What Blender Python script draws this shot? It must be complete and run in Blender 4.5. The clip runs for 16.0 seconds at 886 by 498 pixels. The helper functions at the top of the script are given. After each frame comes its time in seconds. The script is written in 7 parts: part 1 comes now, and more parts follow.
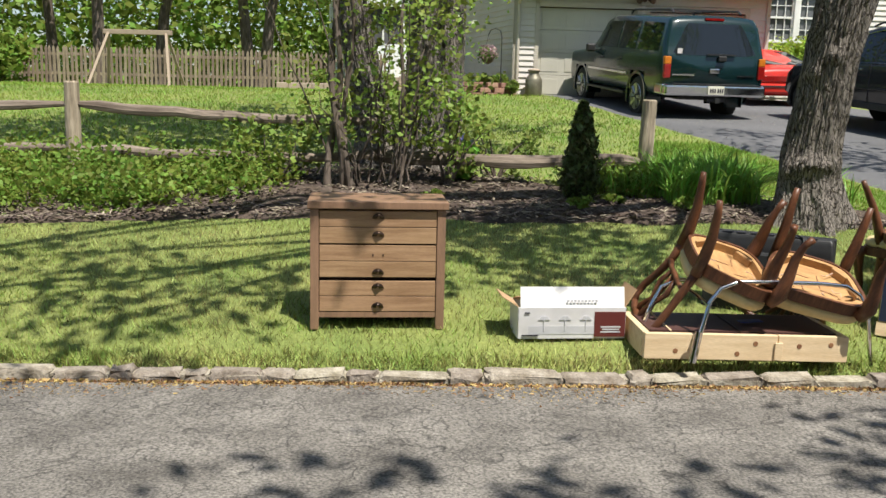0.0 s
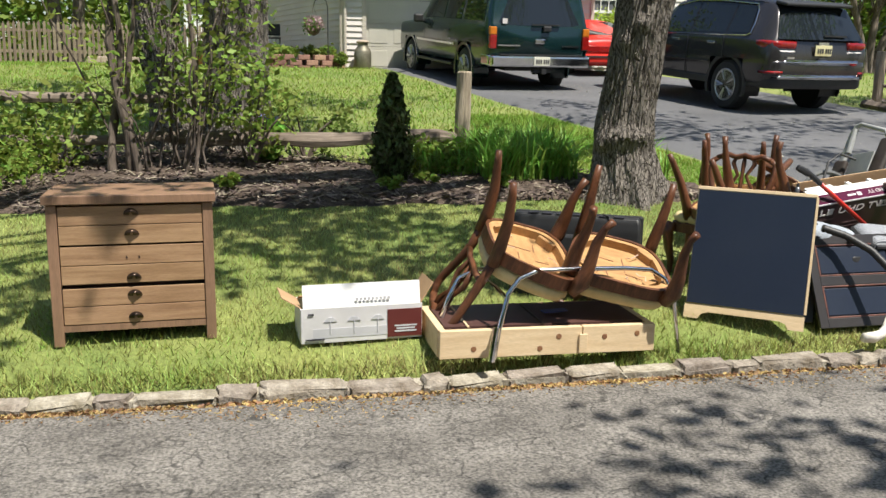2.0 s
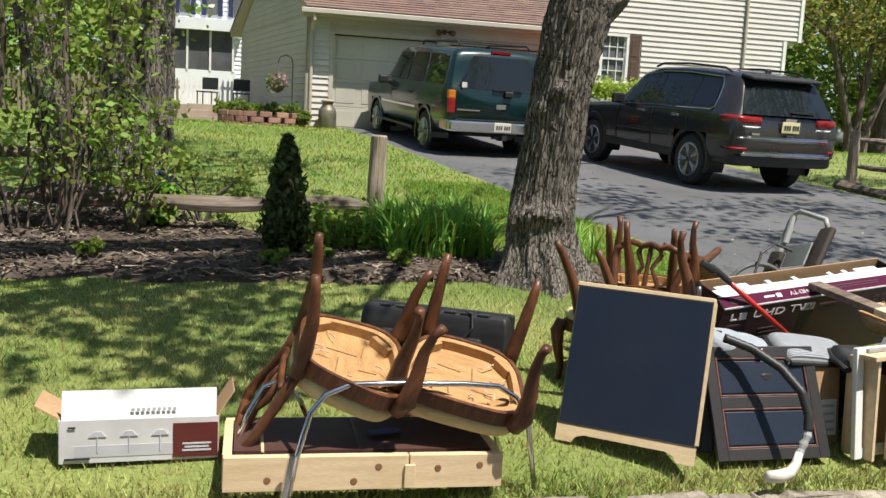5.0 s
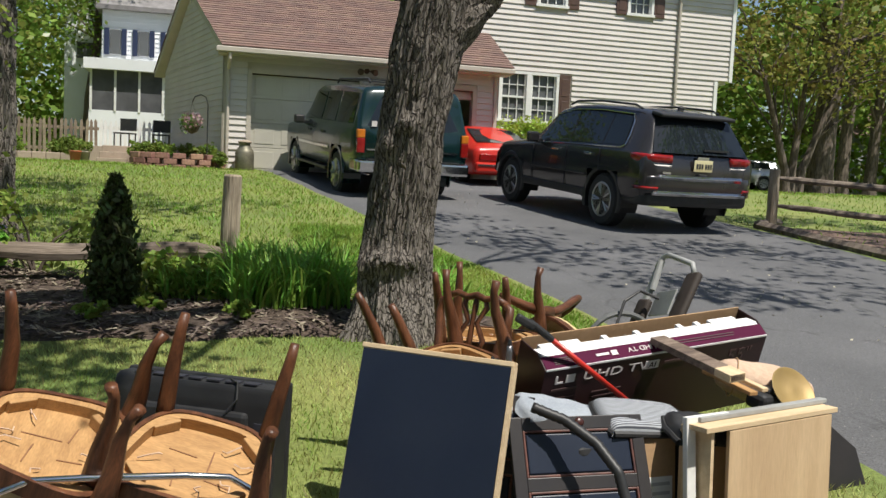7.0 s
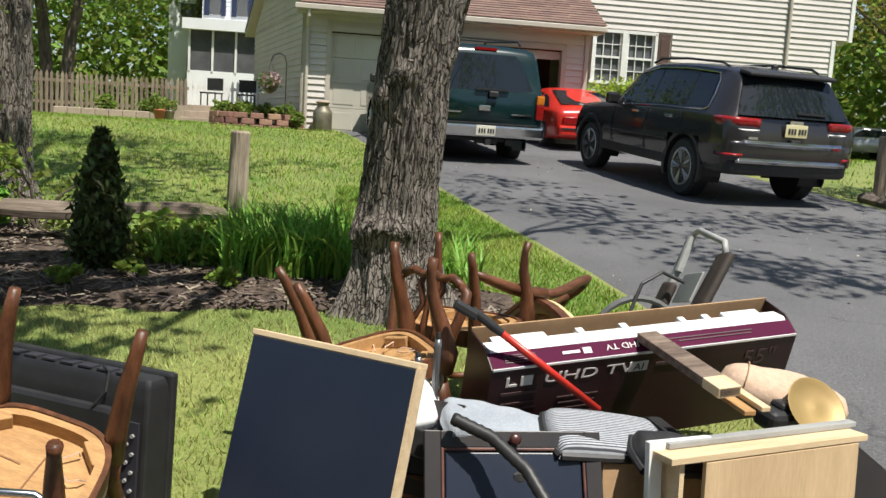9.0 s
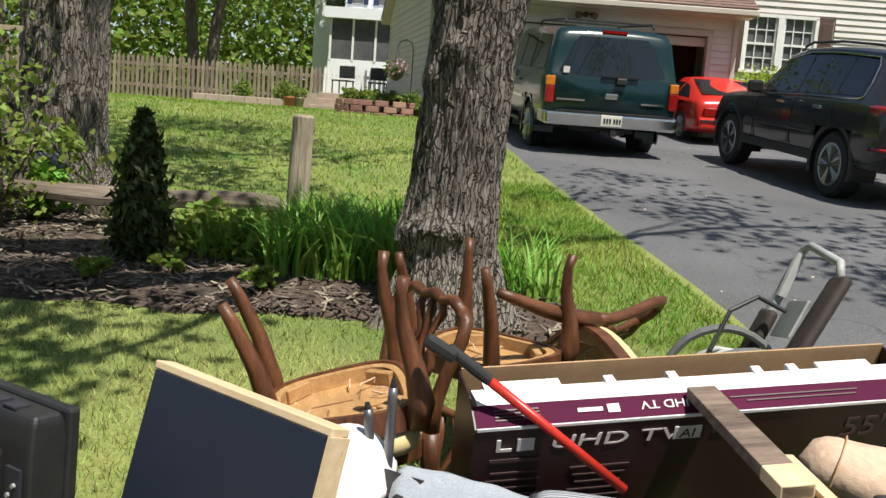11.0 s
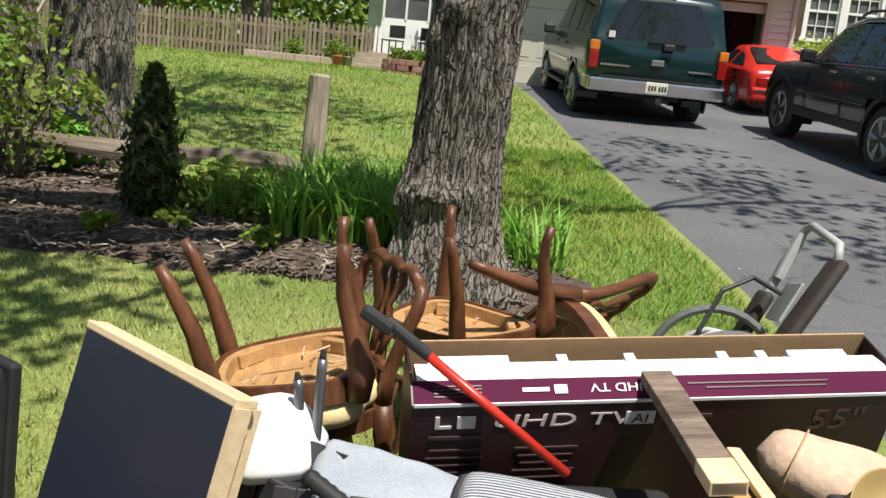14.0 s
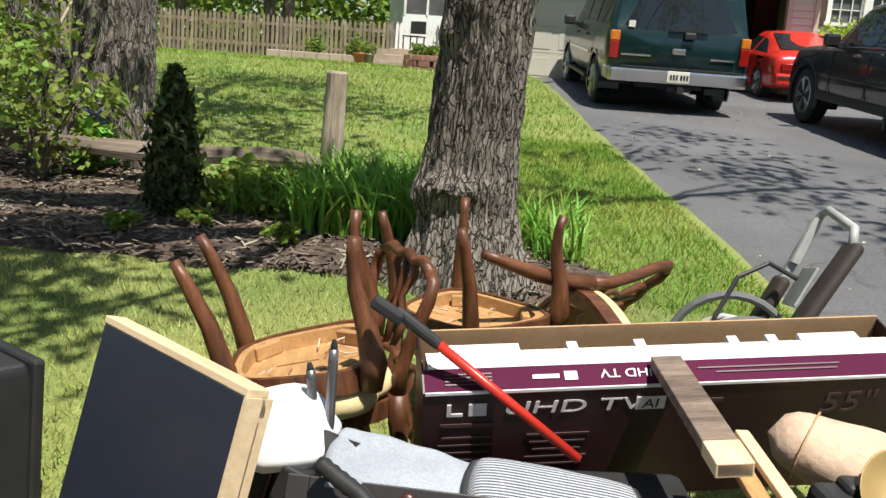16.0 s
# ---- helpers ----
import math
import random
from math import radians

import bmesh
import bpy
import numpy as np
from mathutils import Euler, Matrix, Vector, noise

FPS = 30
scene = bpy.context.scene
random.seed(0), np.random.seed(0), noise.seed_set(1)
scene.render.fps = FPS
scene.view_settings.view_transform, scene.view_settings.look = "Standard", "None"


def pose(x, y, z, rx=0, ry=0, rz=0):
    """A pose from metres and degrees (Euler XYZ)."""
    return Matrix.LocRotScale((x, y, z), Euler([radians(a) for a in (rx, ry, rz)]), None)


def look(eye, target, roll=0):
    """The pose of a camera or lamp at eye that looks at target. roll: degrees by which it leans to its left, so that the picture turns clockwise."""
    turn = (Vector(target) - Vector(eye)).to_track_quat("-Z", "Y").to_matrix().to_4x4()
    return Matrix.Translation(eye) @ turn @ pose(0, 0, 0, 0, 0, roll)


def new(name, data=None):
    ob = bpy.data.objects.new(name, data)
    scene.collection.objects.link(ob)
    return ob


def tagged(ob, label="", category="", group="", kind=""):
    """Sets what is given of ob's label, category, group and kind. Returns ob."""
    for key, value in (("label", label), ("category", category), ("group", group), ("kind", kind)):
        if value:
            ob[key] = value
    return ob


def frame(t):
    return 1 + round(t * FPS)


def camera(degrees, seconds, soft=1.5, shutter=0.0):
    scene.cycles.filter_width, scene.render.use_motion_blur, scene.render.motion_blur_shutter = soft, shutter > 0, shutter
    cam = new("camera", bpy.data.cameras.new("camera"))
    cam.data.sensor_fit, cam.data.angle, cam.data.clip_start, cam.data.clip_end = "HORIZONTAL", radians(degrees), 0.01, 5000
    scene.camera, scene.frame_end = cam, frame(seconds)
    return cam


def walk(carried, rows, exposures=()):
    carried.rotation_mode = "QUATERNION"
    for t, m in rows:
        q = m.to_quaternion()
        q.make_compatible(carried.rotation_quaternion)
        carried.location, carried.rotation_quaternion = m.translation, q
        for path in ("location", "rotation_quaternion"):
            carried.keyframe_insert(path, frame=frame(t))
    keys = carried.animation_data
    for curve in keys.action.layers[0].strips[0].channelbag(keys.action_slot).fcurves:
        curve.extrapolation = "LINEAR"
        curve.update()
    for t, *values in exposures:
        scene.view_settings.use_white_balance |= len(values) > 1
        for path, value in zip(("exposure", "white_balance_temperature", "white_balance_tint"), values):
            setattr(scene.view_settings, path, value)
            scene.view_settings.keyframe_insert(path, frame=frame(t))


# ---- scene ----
cam = camera(52.2, 16.0)
PATH = [
    (0, (-0.053, 0.26, 1.512), (0.028, 2.229, 1.171), 1.37),
    (0.5, (0.074, 0.413, 1.534), (0.17, 2.385, 1.216), 1.89),
    (1, (0.198, 0.581, 1.513), (0.324, 2.547, 1.167), 1.85),
    (1.5, (0.299, 0.743, 1.518), (0.536, 2.694, 1.149), 1.43),
    (2, (0.39, 0.817, 1.515), (0.794, 2.736, 1.123), 0.82),
    (2.5, (0.508, 0.886, 1.52), (0.92, 2.798, 1.102), 0.54),
    (3, (0.668, 0.96, 1.536), (1.086, 2.879, 1.155), 1.85),
    (3.5, (0.801, 1.085, 1.521), (1.233, 3.001, 1.144), 2.47),
    (3.7, (0.864, 1.144, 1.527), (1.297, 3.069, 1.198), 2.37),
    (5.8, (1.753, 1.728, 1.56), (2.151, 3.676, 1.351), 3.2),
    (6, (1.852, 1.773, 1.55), (2.288, 3.716, 1.366), 2.76),
    (6.5, (2.104, 1.855, 1.578), (2.597, 3.786, 1.408), 2.66),
    (7, (2.334, 2.002, 1.563), (2.821, 3.934, 1.401), 2.65),
    (7.5, (2.558, 2.184, 1.586), (3.049, 4.116, 1.428), 2.75),
    (8, (2.792, 2.312, 1.567), (3.227, 4.255, 1.381), 2.56),
    (8.5, (3.025, 2.417, 1.584), (3.336, 4.381, 1.361), 2.85),
    (9, (3.184, 2.6, 1.551), (3.429, 4.569, 1.301), 3.44),
    (9.5, (3.314, 2.836, 1.559), (3.533, 4.805, 1.289), 4.8),
    (9.7, (3.379, 2.926, 1.546), (3.513, 4.902, 1.261), 4.46),
    (11.8, (3.922, 3.515, 1.563), (3.811, 5.491, 1.274), 4.65),
    (12, (3.952, 3.521, 1.578), (3.835, 5.495, 1.278), 5.04),
    (12.5, (4.015, 3.522, 1.582), (3.875, 5.498, 1.304), 5.2),
    (13, (4.04, 3.519, 1.587), (3.88, 5.491, 1.299), 5.27),
    (13.5, (4.058, 3.511, 1.574), (3.876, 5.479, 1.267), 5.23),
    (14, (4.054, 3.513, 1.578), (3.856, 5.467, 1.198), 5.7),
    (14.5, (4.068, 3.511, 1.583), (3.85, 5.455, 1.167), 5.66),
    (15, (4.074, 3.497, 1.565), (3.845, 5.44, 1.153), 5.04),
    (15.5, (4.085, 3.488, 1.567), (3.84, 5.428, 1.145), 4.92),
    (16, (4.111, 3.485, 1.575), (3.854, 5.429, 1.18), 4.2),
]
walk(cam, [(t, look(eye, target, roll)) for t, eye, target, roll in PATH], [(0, 0.66), (2.5, 0.71), (3.7, 0.72), (6, 0.38), (7.1, 0.28), (8.2, 0.42), (9, 0.5), (12, 0.48), (16, 0.66)])

# ---- light: a high spring sun behind the camera's right shoulder, clear sky ----
SUN_DIR = Vector((0.25, -0.36, 0.90)).normalized()
world = bpy.data.worlds.new("sky")
scene.world = world
world.use_nodes = True
_bg = world.node_tree.nodes["Background"]
_sky = world.node_tree.nodes.new("ShaderNodeTexSky")
_sky.sky_type = 'NISHITA'
_sky.sun_disc = False
_sky.sun_elevation = math.asin(SUN_DIR.z)
_sky.sun_rotation = math.atan2(SUN_DIR.x, SUN_DIR.y)
world.node_tree.links.new(_sky.outputs[0], _bg.inputs[0])
_bg.inputs[1].default_value = 0.085
_sun = bpy.data.lights.new("sun", 'SUN')
_sun.energy, _sun.angle, _sun.color = 5.0, radians(0.5), (1.0, 0.95, 0.86)
sun_lamp = new("sun", _sun)
sun_lamp.matrix_world = look(SUN_DIR * 60, (0, 0, 0))


# ---- materials ----
def mat(name, col, rough=0.7, col2=None, scale=8.0, fine=0.0, bump=0.0, bscale=40.0, metal=0.0, stretch=(1, 1, 1), per="",
        amount=0.12, spec=0.5, coat=0.0, detail=6.0, mid=0.5, soft=0.18):
    """A node material: two colours mixed by noise, fine grain, random per piece and relief."""
    m = bpy.data.materials.new(name)
    m.use_nodes = True
    nt = m.node_tree
    N, L = nt.nodes, nt.links
    b = N["Principled BSDF"]
    b.inputs["Roughness"].default_value = rough
    b.inputs["Metallic"].default_value = metal
    b.inputs["Specular IOR Level"].default_value = spec
    b.inputs["Coat Weight"].default_value = coat
    col2 = col2 or tuple(c * 0.8 for c in col)
    tc = N.new("ShaderNodeTexCoord")
    mp = N.new("ShaderNodeMapping")
    mp.inputs["Scale"].default_value = stretch
    L.new(tc.outputs["Object"], mp.inputs["Vector"])
    n1 = N.new("ShaderNodeTexNoise")
    n1.inputs["Scale"].default_value, n1.inputs["Detail"].default_value = scale, detail
    L.new(mp.outputs[0], n1.inputs["Vector"])
    r = N.new("ShaderNodeValToRGB")
    r.color_ramp.elements[0].position, r.color_ramp.elements[1].position = max(0, mid - soft), min(1, mid + soft)
    r.color_ramp.elements[0].color, r.color_ramp.elements[1].color = (*col2, 1), (*col, 1)
    L.new(n1.outputs["Fac"], r.inputs[0])
    out = r.outputs[0]
    n2 = N.new("ShaderNodeTexNoise")
    n2.inputs["Scale"].default_value, n2.inputs["Detail"].default_value = bscale, 4.0
    L.new(mp.outputs[0], n2.inputs["Vector"])
    if fine or per:
        hs = N.new("ShaderNodeHueSaturation")
        L.new(out, hs.inputs["Color"])
        v = N.new("ShaderNodeMapRange")
        v.inputs["From Min"].default_value, v.inputs["From Max"].default_value = 0.25, 0.75
        v.inputs["To Min"].default_value, v.inputs["To Max"].default_value = 1 - fine, 1 + fine
        L.new(n2.outputs["Fac"], v.inputs["Value"])
        val = v.outputs[0]
        if per:
            src = N.new("ShaderNodeObjectInfo").outputs["Random"] if per == "object" else N.new("ShaderNodeNewGeometry").outputs["Random Per Island"]
            w = N.new("ShaderNodeMapRange")
            w.inputs["To Min"].default_value, w.inputs["To Max"].default_value = 1 - amount, 1 + amount
            L.new(src, w.inputs["Value"])
            mu = N.new("ShaderNodeMath")
            mu.operation = 'MULTIPLY'
            L.new(val, mu.inputs[0])
            L.new(w.outputs[0], mu.inputs[1])
            val = mu.outputs[0]
            h2 = N.new("ShaderNodeMapRange")
            h2.inputs["To Min"].default_value, h2.inputs["To Max"].default_value = 0.5 - amount * 0.08, 0.5 + amount * 0.08
            L.new(src, h2.inputs["Value"])
            L.new(h2.outputs[0], hs.inputs["Hue"])
        L.new(val, hs.inputs["Value"])
        out = hs.outputs[0]
    L.new(out, b.inputs["Base Color"])
    if bump:
        bu = N.new("ShaderNodeBump")
        bu.inputs["Strength"].default_value, bu.inputs["Distance"].default_value = min(1.0, bump), 0.01 * max(1.0, bump)
        L.new(n2.outputs["Fac"], bu.inputs["Height"])
        L.new(bu.outputs[0], b.inputs["Normal"])
    return m


def leafy(name, col, col2, amount=0.35, trans=0.35, rough=0.55):
    """Foliage: colour random per leaf, some light through it."""
    m = mat(name, col, rough, col2, scale=1.2, per="island", amount=amount, spec=0.3)
    N, L = m.node_tree.nodes, m.node_tree.links
    b, out = N["Principled BSDF"], N["Material Output"]
    tr = N.new("ShaderNodeBsdfTranslucent")
    mx = N.new("ShaderNodeMixShader")
    mx.inputs[0].default_value = trans
    L.new(b.inputs["Base Color"].links[0].from_socket, tr.inputs["Color"])
    L.new(b.outputs[0], mx.inputs[1])
    L.new(tr.outputs[0], mx.inputs[2])
    L.new(mx.outputs[0], out.inputs["Surface"])
    return m


def glass(name, tint=(0.02, 0.025, 0.03), rough=0.03, clear=0.0):
    """Window glass: dark and glossy, or clear when clear is 1."""
    m = bpy.data.materials.new(name)
    m.use_nodes = True
    b = m.node_tree.nodes["Principled BSDF"]
    b.inputs["Base Color"].default_value = (*tint, 1)
    b.inputs["Roughness"].default_value = rough
    b.inputs["Transmission Weight"].default_value = clear
    b.inputs["IOR"].default_value = 1.5
    return m


def asphalt(name, dark, light, crack, patch, wide=0.045, deep=0.35, speck=0.35, chips=1.0):
    """Asphalt: stones, cracks in a net, and worn, paler patches."""
    m = mat(name, light, 0.9, dark, scale=patch, fine=speck, bump=0.8, bscale=75, detail=10, soft=0.22)
    N, L = m.node_tree.nodes, m.node_tree.links
    b = N["Principled BSDF"]
    base = b.inputs["Base Color"].links[0].from_socket
    tc = N.new("ShaderNodeTexCoord")
    wob = N.new("ShaderNodeTexNoise")
    wob.inputs["Scale"].default_value = 3.0
    add = N.new("ShaderNodeMixRGB")
    add.blend_type, add.inputs[0].default_value = 'ADD', 0.6
    L.new(tc.outputs["Object"], wob.inputs["Vector"])
    L.new(tc.outputs["Object"], add.inputs[1])
    L.new(wob.outputs["Color"], add.inputs[2])
    vo = N.new("ShaderNodeTexVoronoi")
    vo.feature, vo.inputs["Scale"].default_value = 'DISTANCE_TO_EDGE', crack
    L.new(add.outputs[0], vo.inputs["Vector"])
    lt = N.new("ShaderNodeMapRange")
    lt.inputs["From Max"].default_value = wide
    lt.inputs["To Min"].default_value = deep
    L.new(vo.outputs["Distance"], lt.inputs["Value"])
    mu = N.new("ShaderNodeMixRGB")
    mu.blend_type = 'MULTIPLY'
    worn = N.new("ShaderNodeTexNoise")
    worn.inputs["Scale"].default_value, worn.inputs["Detail"].default_value = 5.0, 6.0
    L.new(tc.outputs["Object"], worn.inputs["Vector"])
    wm = N.new("ShaderNodeMapRange")
    wm.inputs["From Min"].default_value, wm.inputs["From Max"].default_value = 0.36, 0.64
    L.new(worn.outputs["Fac"], wm.inputs["Value"])
    L.new(wm.outputs[0], mu.inputs[0])
    L.new(base, mu.inputs[1])
    L.new(lt.outputs[0], mu.inputs[2])
    # pale stone chips
    ch = N.new("ShaderNodeTexVoronoi")
    ch.inputs["Scale"].default_value = 42.0
    L.new(tc.outputs["Object"], ch.inputs["Vector"])
    cr = N.new("ShaderNodeMapRange")
    cr.inputs["From Min"].default_value, cr.inputs["From Max"].default_value = 0.16, 0.10
    L.new(ch.outputs["Distance"], cr.inputs["Value"])
    mk = N.new("ShaderNodeTexNoise")
    mk.inputs["Scale"].default_value = 30.0
    L.new(tc.outputs["Object"], mk.inputs["Vector"])
    mg = N.new("ShaderNodeMath")
    mg.operation = 'GREATER_THAN'
    mg.inputs[1].default_value = 0.55
    L.new(mk.outputs["Fac"], mg.inputs[0])
    mm = N.new("ShaderNodeMath")
    mm.operation = 'MULTIPLY'
    L.new(cr.outputs[0], mm.inputs[0])
    L.new(mg.outputs[0], mm.inputs[1])
    fade = N.new("ShaderNodeMath")
    fade.operation = 'MULTIPLY'
    fade.inputs[1].default_value = chips
    L.new(mm.outputs[0], fade.inputs[0])
    fin = N.new("ShaderNodeMixRGB")
    fin.inputs[2].default_value = (0.34, 0.32, 0.29, 1)
    L.new(fade.outputs[0], fin.inputs[0])
    L.new(mu.outputs[0], fin.inputs[1])
    L.new(fin.outputs[0], b.inputs["Base Color"])
    return m


def bark(name, light, dark):
    """Shaggy bark: long upright plates with dark furrows between them."""
    m = mat(name, light, 0.95, tuple(c * 0.55 for c in light), scale=22, stretch=(1, 1, 0.3), fine=0.35, bscale=90, detail=9, soft=0.25)
    N, L = m.node_tree.nodes, m.node_tree.links
    b = N["Principled BSDF"]
    b.inputs["Specular IOR Level"].default_value = 0.2
    base = b.inputs["Base Color"].links[0].from_socket
    tc = N.new("ShaderNodeTexCoord")
    wob = N.new("ShaderNodeTexNoise")
    wob.inputs["Scale"].default_value, wob.inputs["Detail"].default_value = 7.0, 4.0
    add = N.new("ShaderNodeMixRGB")
    add.blend_type, add.inputs[0].default_value = 'ADD', 0.10
    L.new(tc.outputs["Object"], wob.inputs["Vector"])
    L.new(tc.outputs["Object"], add.inputs[1])
    L.new(wob.outputs["Color"], add.inputs[2])
    mp = N.new("ShaderNodeMapping")
    mp.inputs["Scale"].default_value = (1, 1, 0.11)
    L.new(add.outputs[0], mp.inputs["Vector"])
    vo = N.new("ShaderNodeTexVoronoi")
    vo.feature, vo.inputs["Scale"].default_value = 'DISTANCE_TO_EDGE', 42.0
    L.new(mp.outputs[0], vo.inputs["Vector"])
    lt = N.new("ShaderNodeMapRange")
    lt.inputs["From Min"].default_value, lt.inputs["From Max"].default_value = 0.0, 0.11
    L.new(vo.outputs["Distance"], lt.inputs["Value"])
    mx = N.new("ShaderNodeMixRGB")
    mx.inputs[1].default_value = (*dark, 1)
    L.new(lt.outputs[0], mx.inputs[0])
    L.new(base, mx.inputs[2])
    L.new(mx.outputs[0], b.inputs["Base Color"])
    nf = N.new("ShaderNodeTexNoise")
    nf.inputs["Scale"].default_value, nf.inputs["Detail"].default_value = 110.0, 6.0
    L.new(mp.outputs[0], nf.inputs["Vector"])
    sm = N.new("ShaderNodeMath")
    sm.operation, sm.inputs[1].default_value = 'MULTIPLY_ADD', 0.5
    L.new(nf.outputs["Fac"], sm.inputs[0])
    L.new(lt.outputs[0], sm.inputs[2])
    bu = N.new("ShaderNodeBump")
    bu.inputs["Strength"].default_value, bu.inputs["Distance"].default_value = 1.0, 0.02
    L.new(sm.outputs[0], bu.inputs["Height"])
    L.new(bu.outputs[0], b.inputs["Normal"])
    return m


M_ROAD = asphalt("old_road_asphalt", (0.088, 0.080, 0.071), (0.205, 0.19, 0.17), 7.0, 2.2, 0.055, 0.25, 0.8, 0.6)
M_DRIVE = asphalt("driveway_asphalt", (0.085, 0.086, 0.09), (0.125, 0.125, 0.13), 0.35, 0.7, 0.012, 0.6)
M_KERB = mat("granite", (0.37, 0.33, 0.275), 0.85, (0.165, 0.135, 0.10), scale=9, fine=0.3, bump=0.9, bscale=60, per="object", amount=0.22)
M_SOIL = mat("lawn_soil", (0.21, 0.23, 0.065), 0.95, (0.11, 0.16, 0.035), scale=1.1, fine=0.35, bump=0.8, bscale=60, detail=8)
M_GRASS2 = leafy("green_grass_blades", (0.17, 0.30, 0.035), (0.30, 0.36, 0.07), 0.45, 0.3)
M_GRASS = leafy("grass_blades", (0.22, 0.295, 0.05), (0.46, 0.42, 0.17), 0.65, 0.3)
M_MULCH = mat("dark_mulch", (0.10, 0.072, 0.054), 0.95, (0.04, 0.028, 0.021), scale=14, fine=0.6, bump=1.0, bscale=50)
M_CHIP = mat("wood_chips", (0.24, 0.19, 0.155), 0.9, (0.07, 0.05, 0.038), scale=3, per="island", amount=0.6)
M_SIDING = mat("vinyl_siding", (0.60, 0.565, 0.53), 0.5, (0.54, 0.505, 0.475), scale=1.5, fine=0.05, bump=0.1, bscale=60)
M_TRIM = mat("cream_trim_paint", (0.50, 0.455, 0.39), 0.45, (0.45, 0.41, 0.35), scale=3, fine=0.06)
M_WHITE = mat("white_paint", (0.78, 0.78, 0.76), 0.5, (0.68, 0.68, 0.65), scale=4, fine=0.05)
M_SHUT = mat("brown_shutter_paint", (0.10, 0.055, 0.04), 0.5, (0.08, 0.045, 0.035), scale=6, fine=0.1)
M_SHINGLE = mat("asphalt_shingle", (0.20, 0.125, 0.10), 0.95, (0.15, 0.10, 0.085), scale=3, fine=0.3, bump=0.5, bscale=90, per="island", amount=0.15)
M_DOOR = mat("garage_door_paint", (0.52, 0.50, 0.43), 0.5, (0.46, 0.44, 0.38), scale=1.5, fine=0.05)
# Near-black colour that stands in for the shade inside openings, gaps and holes.
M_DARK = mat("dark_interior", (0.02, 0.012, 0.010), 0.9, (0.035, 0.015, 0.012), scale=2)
M_PANE = glass("window_glass", (0.11, 0.115, 0.12), 0.04)
M_BARK = bark("grey_bark", (0.27, 0.24, 0.21), (0.06, 0.049, 0.041))
M_BARK2 = mat("brown_bark", (0.17, 0.135, 0.11), 0.95, (0.06, 0.045, 0.035), scale=16, stretch=(1, 1, 0.2), fine=0.4, bump=1.5, bscale=30)
M_RAIL = mat("weathered_rail_wood", (0.24, 0.195, 0.155), 0.9, (0.09, 0.068, 0.052), scale=5, stretch=(0.25, 3, 3), fine=0.3, bump=0.7, bscale=30)
M_POST = mat("weathered_post_wood", (0.44, 0.37, 0.28), 0.9, (0.22, 0.175, 0.125), scale=7, stretch=(3, 3, 0.3), fine=0.3, bump=0.7, bscale=30)
M_PICKET = mat("grey_picket_wood", (0.30, 0.24, 0.175), 0.9, (0.17, 0.13, 0.09), scale=5, stretch=(3, 3, 0.4), fine=0.25, per="object", amount=0.25)
M_BRICK = mat("red_block", (0.36, 0.20, 0.15), 0.9, (0.26, 0.14, 0.11), scale=7, fine=0.25, bump=0.6, per="object", amount=0.25)
M_CONC = mat("tan_concrete", (0.40, 0.32, 0.25), 0.9, (0.32, 0.26, 0.20), scale=5, fine=0.2, bump=0.3)
M_LEAF = leafy("maple_leaves", (0.15, 0.24, 0.04), (0.25, 0.32, 0.06), 0.45, 0.5)
M_LEAFD = leafy("dark_leaves", (0.08, 0.16, 0.03), (0.14, 0.23, 0.045), 0.45, 0.35)
M_LEAFY = leafy("yellow_green_leaves", (0.24, 0.28, 0.06), (0.16, 0.24, 0.05), 0.35, 0.45)
M_LEAFS = leafy("fresh_shrub_leaves", (0.33, 0.40, 0.085), (0.22, 0.31, 0.065), 0.4, 0.5)
M_LILY = leafy("daylily_leaves", (0.17, 0.34, 0.04), (0.25, 0.43, 0.08), 0.35, 0.42, 0.45)
M_CEDAR = leafy("evergreen_scales", (0.06, 0.10, 0.028), (0.11, 0.12, 0.045), 0.6, 0.15)


# ---- building helpers ----
def part(name, bm, material, parent=None, label="", m=None, smooth=False):
    me = bpy.data.meshes.new(name)
    bm.normal_update()
    bm.to_mesh(me)
    bm.free()
    me.materials.append(material)
    if smooth:
        me.polygons.foreach_set("use_smooth", [True] * len(me.polygons))
    ob = new(name, me)
    if parent is not None:
        ob.parent = parent
    if m is not None:
        ob.matrix_basis = m
    if label:
        ob["label"] = label
    return ob


def sheet(name, verts, faces, material, parent=None, smooth=False):
    me = bpy.data.meshes.new(name)
    me.from_pydata([tuple(v) for v in verts], [], faces)
    me.materials.append(material)
    if smooth:
        me.polygons.foreach_set("use_smooth", [True] * len(me.polygons))
    ob = new(name, me)
    if parent is not None:
        ob.parent = parent
    return ob


def thing(name, m, label, category, group="", kind=""):
    ob = new(name)
    ob.empty_display_size = 0.1
    ob.matrix_basis = m
    return tagged(ob, label, category, group, kind)


def box(bm, c, s, rot=None, bevel=0.0):
    m = Matrix.Translation(c) @ (rot.to_4x4() if rot is not None else Matrix.Identity(4)) @ Matrix.Diagonal((*s, 1))
    g = bmesh.ops.create_cube(bm, size=1.0, matrix=m)
    if bevel:
        es = list({e for v in g["verts"] for e in v.link_edges})
        bmesh.ops.bevel(bm, geom=es, offset=bevel, segments=2, profile=0.5, affect='EDGES')
    return g


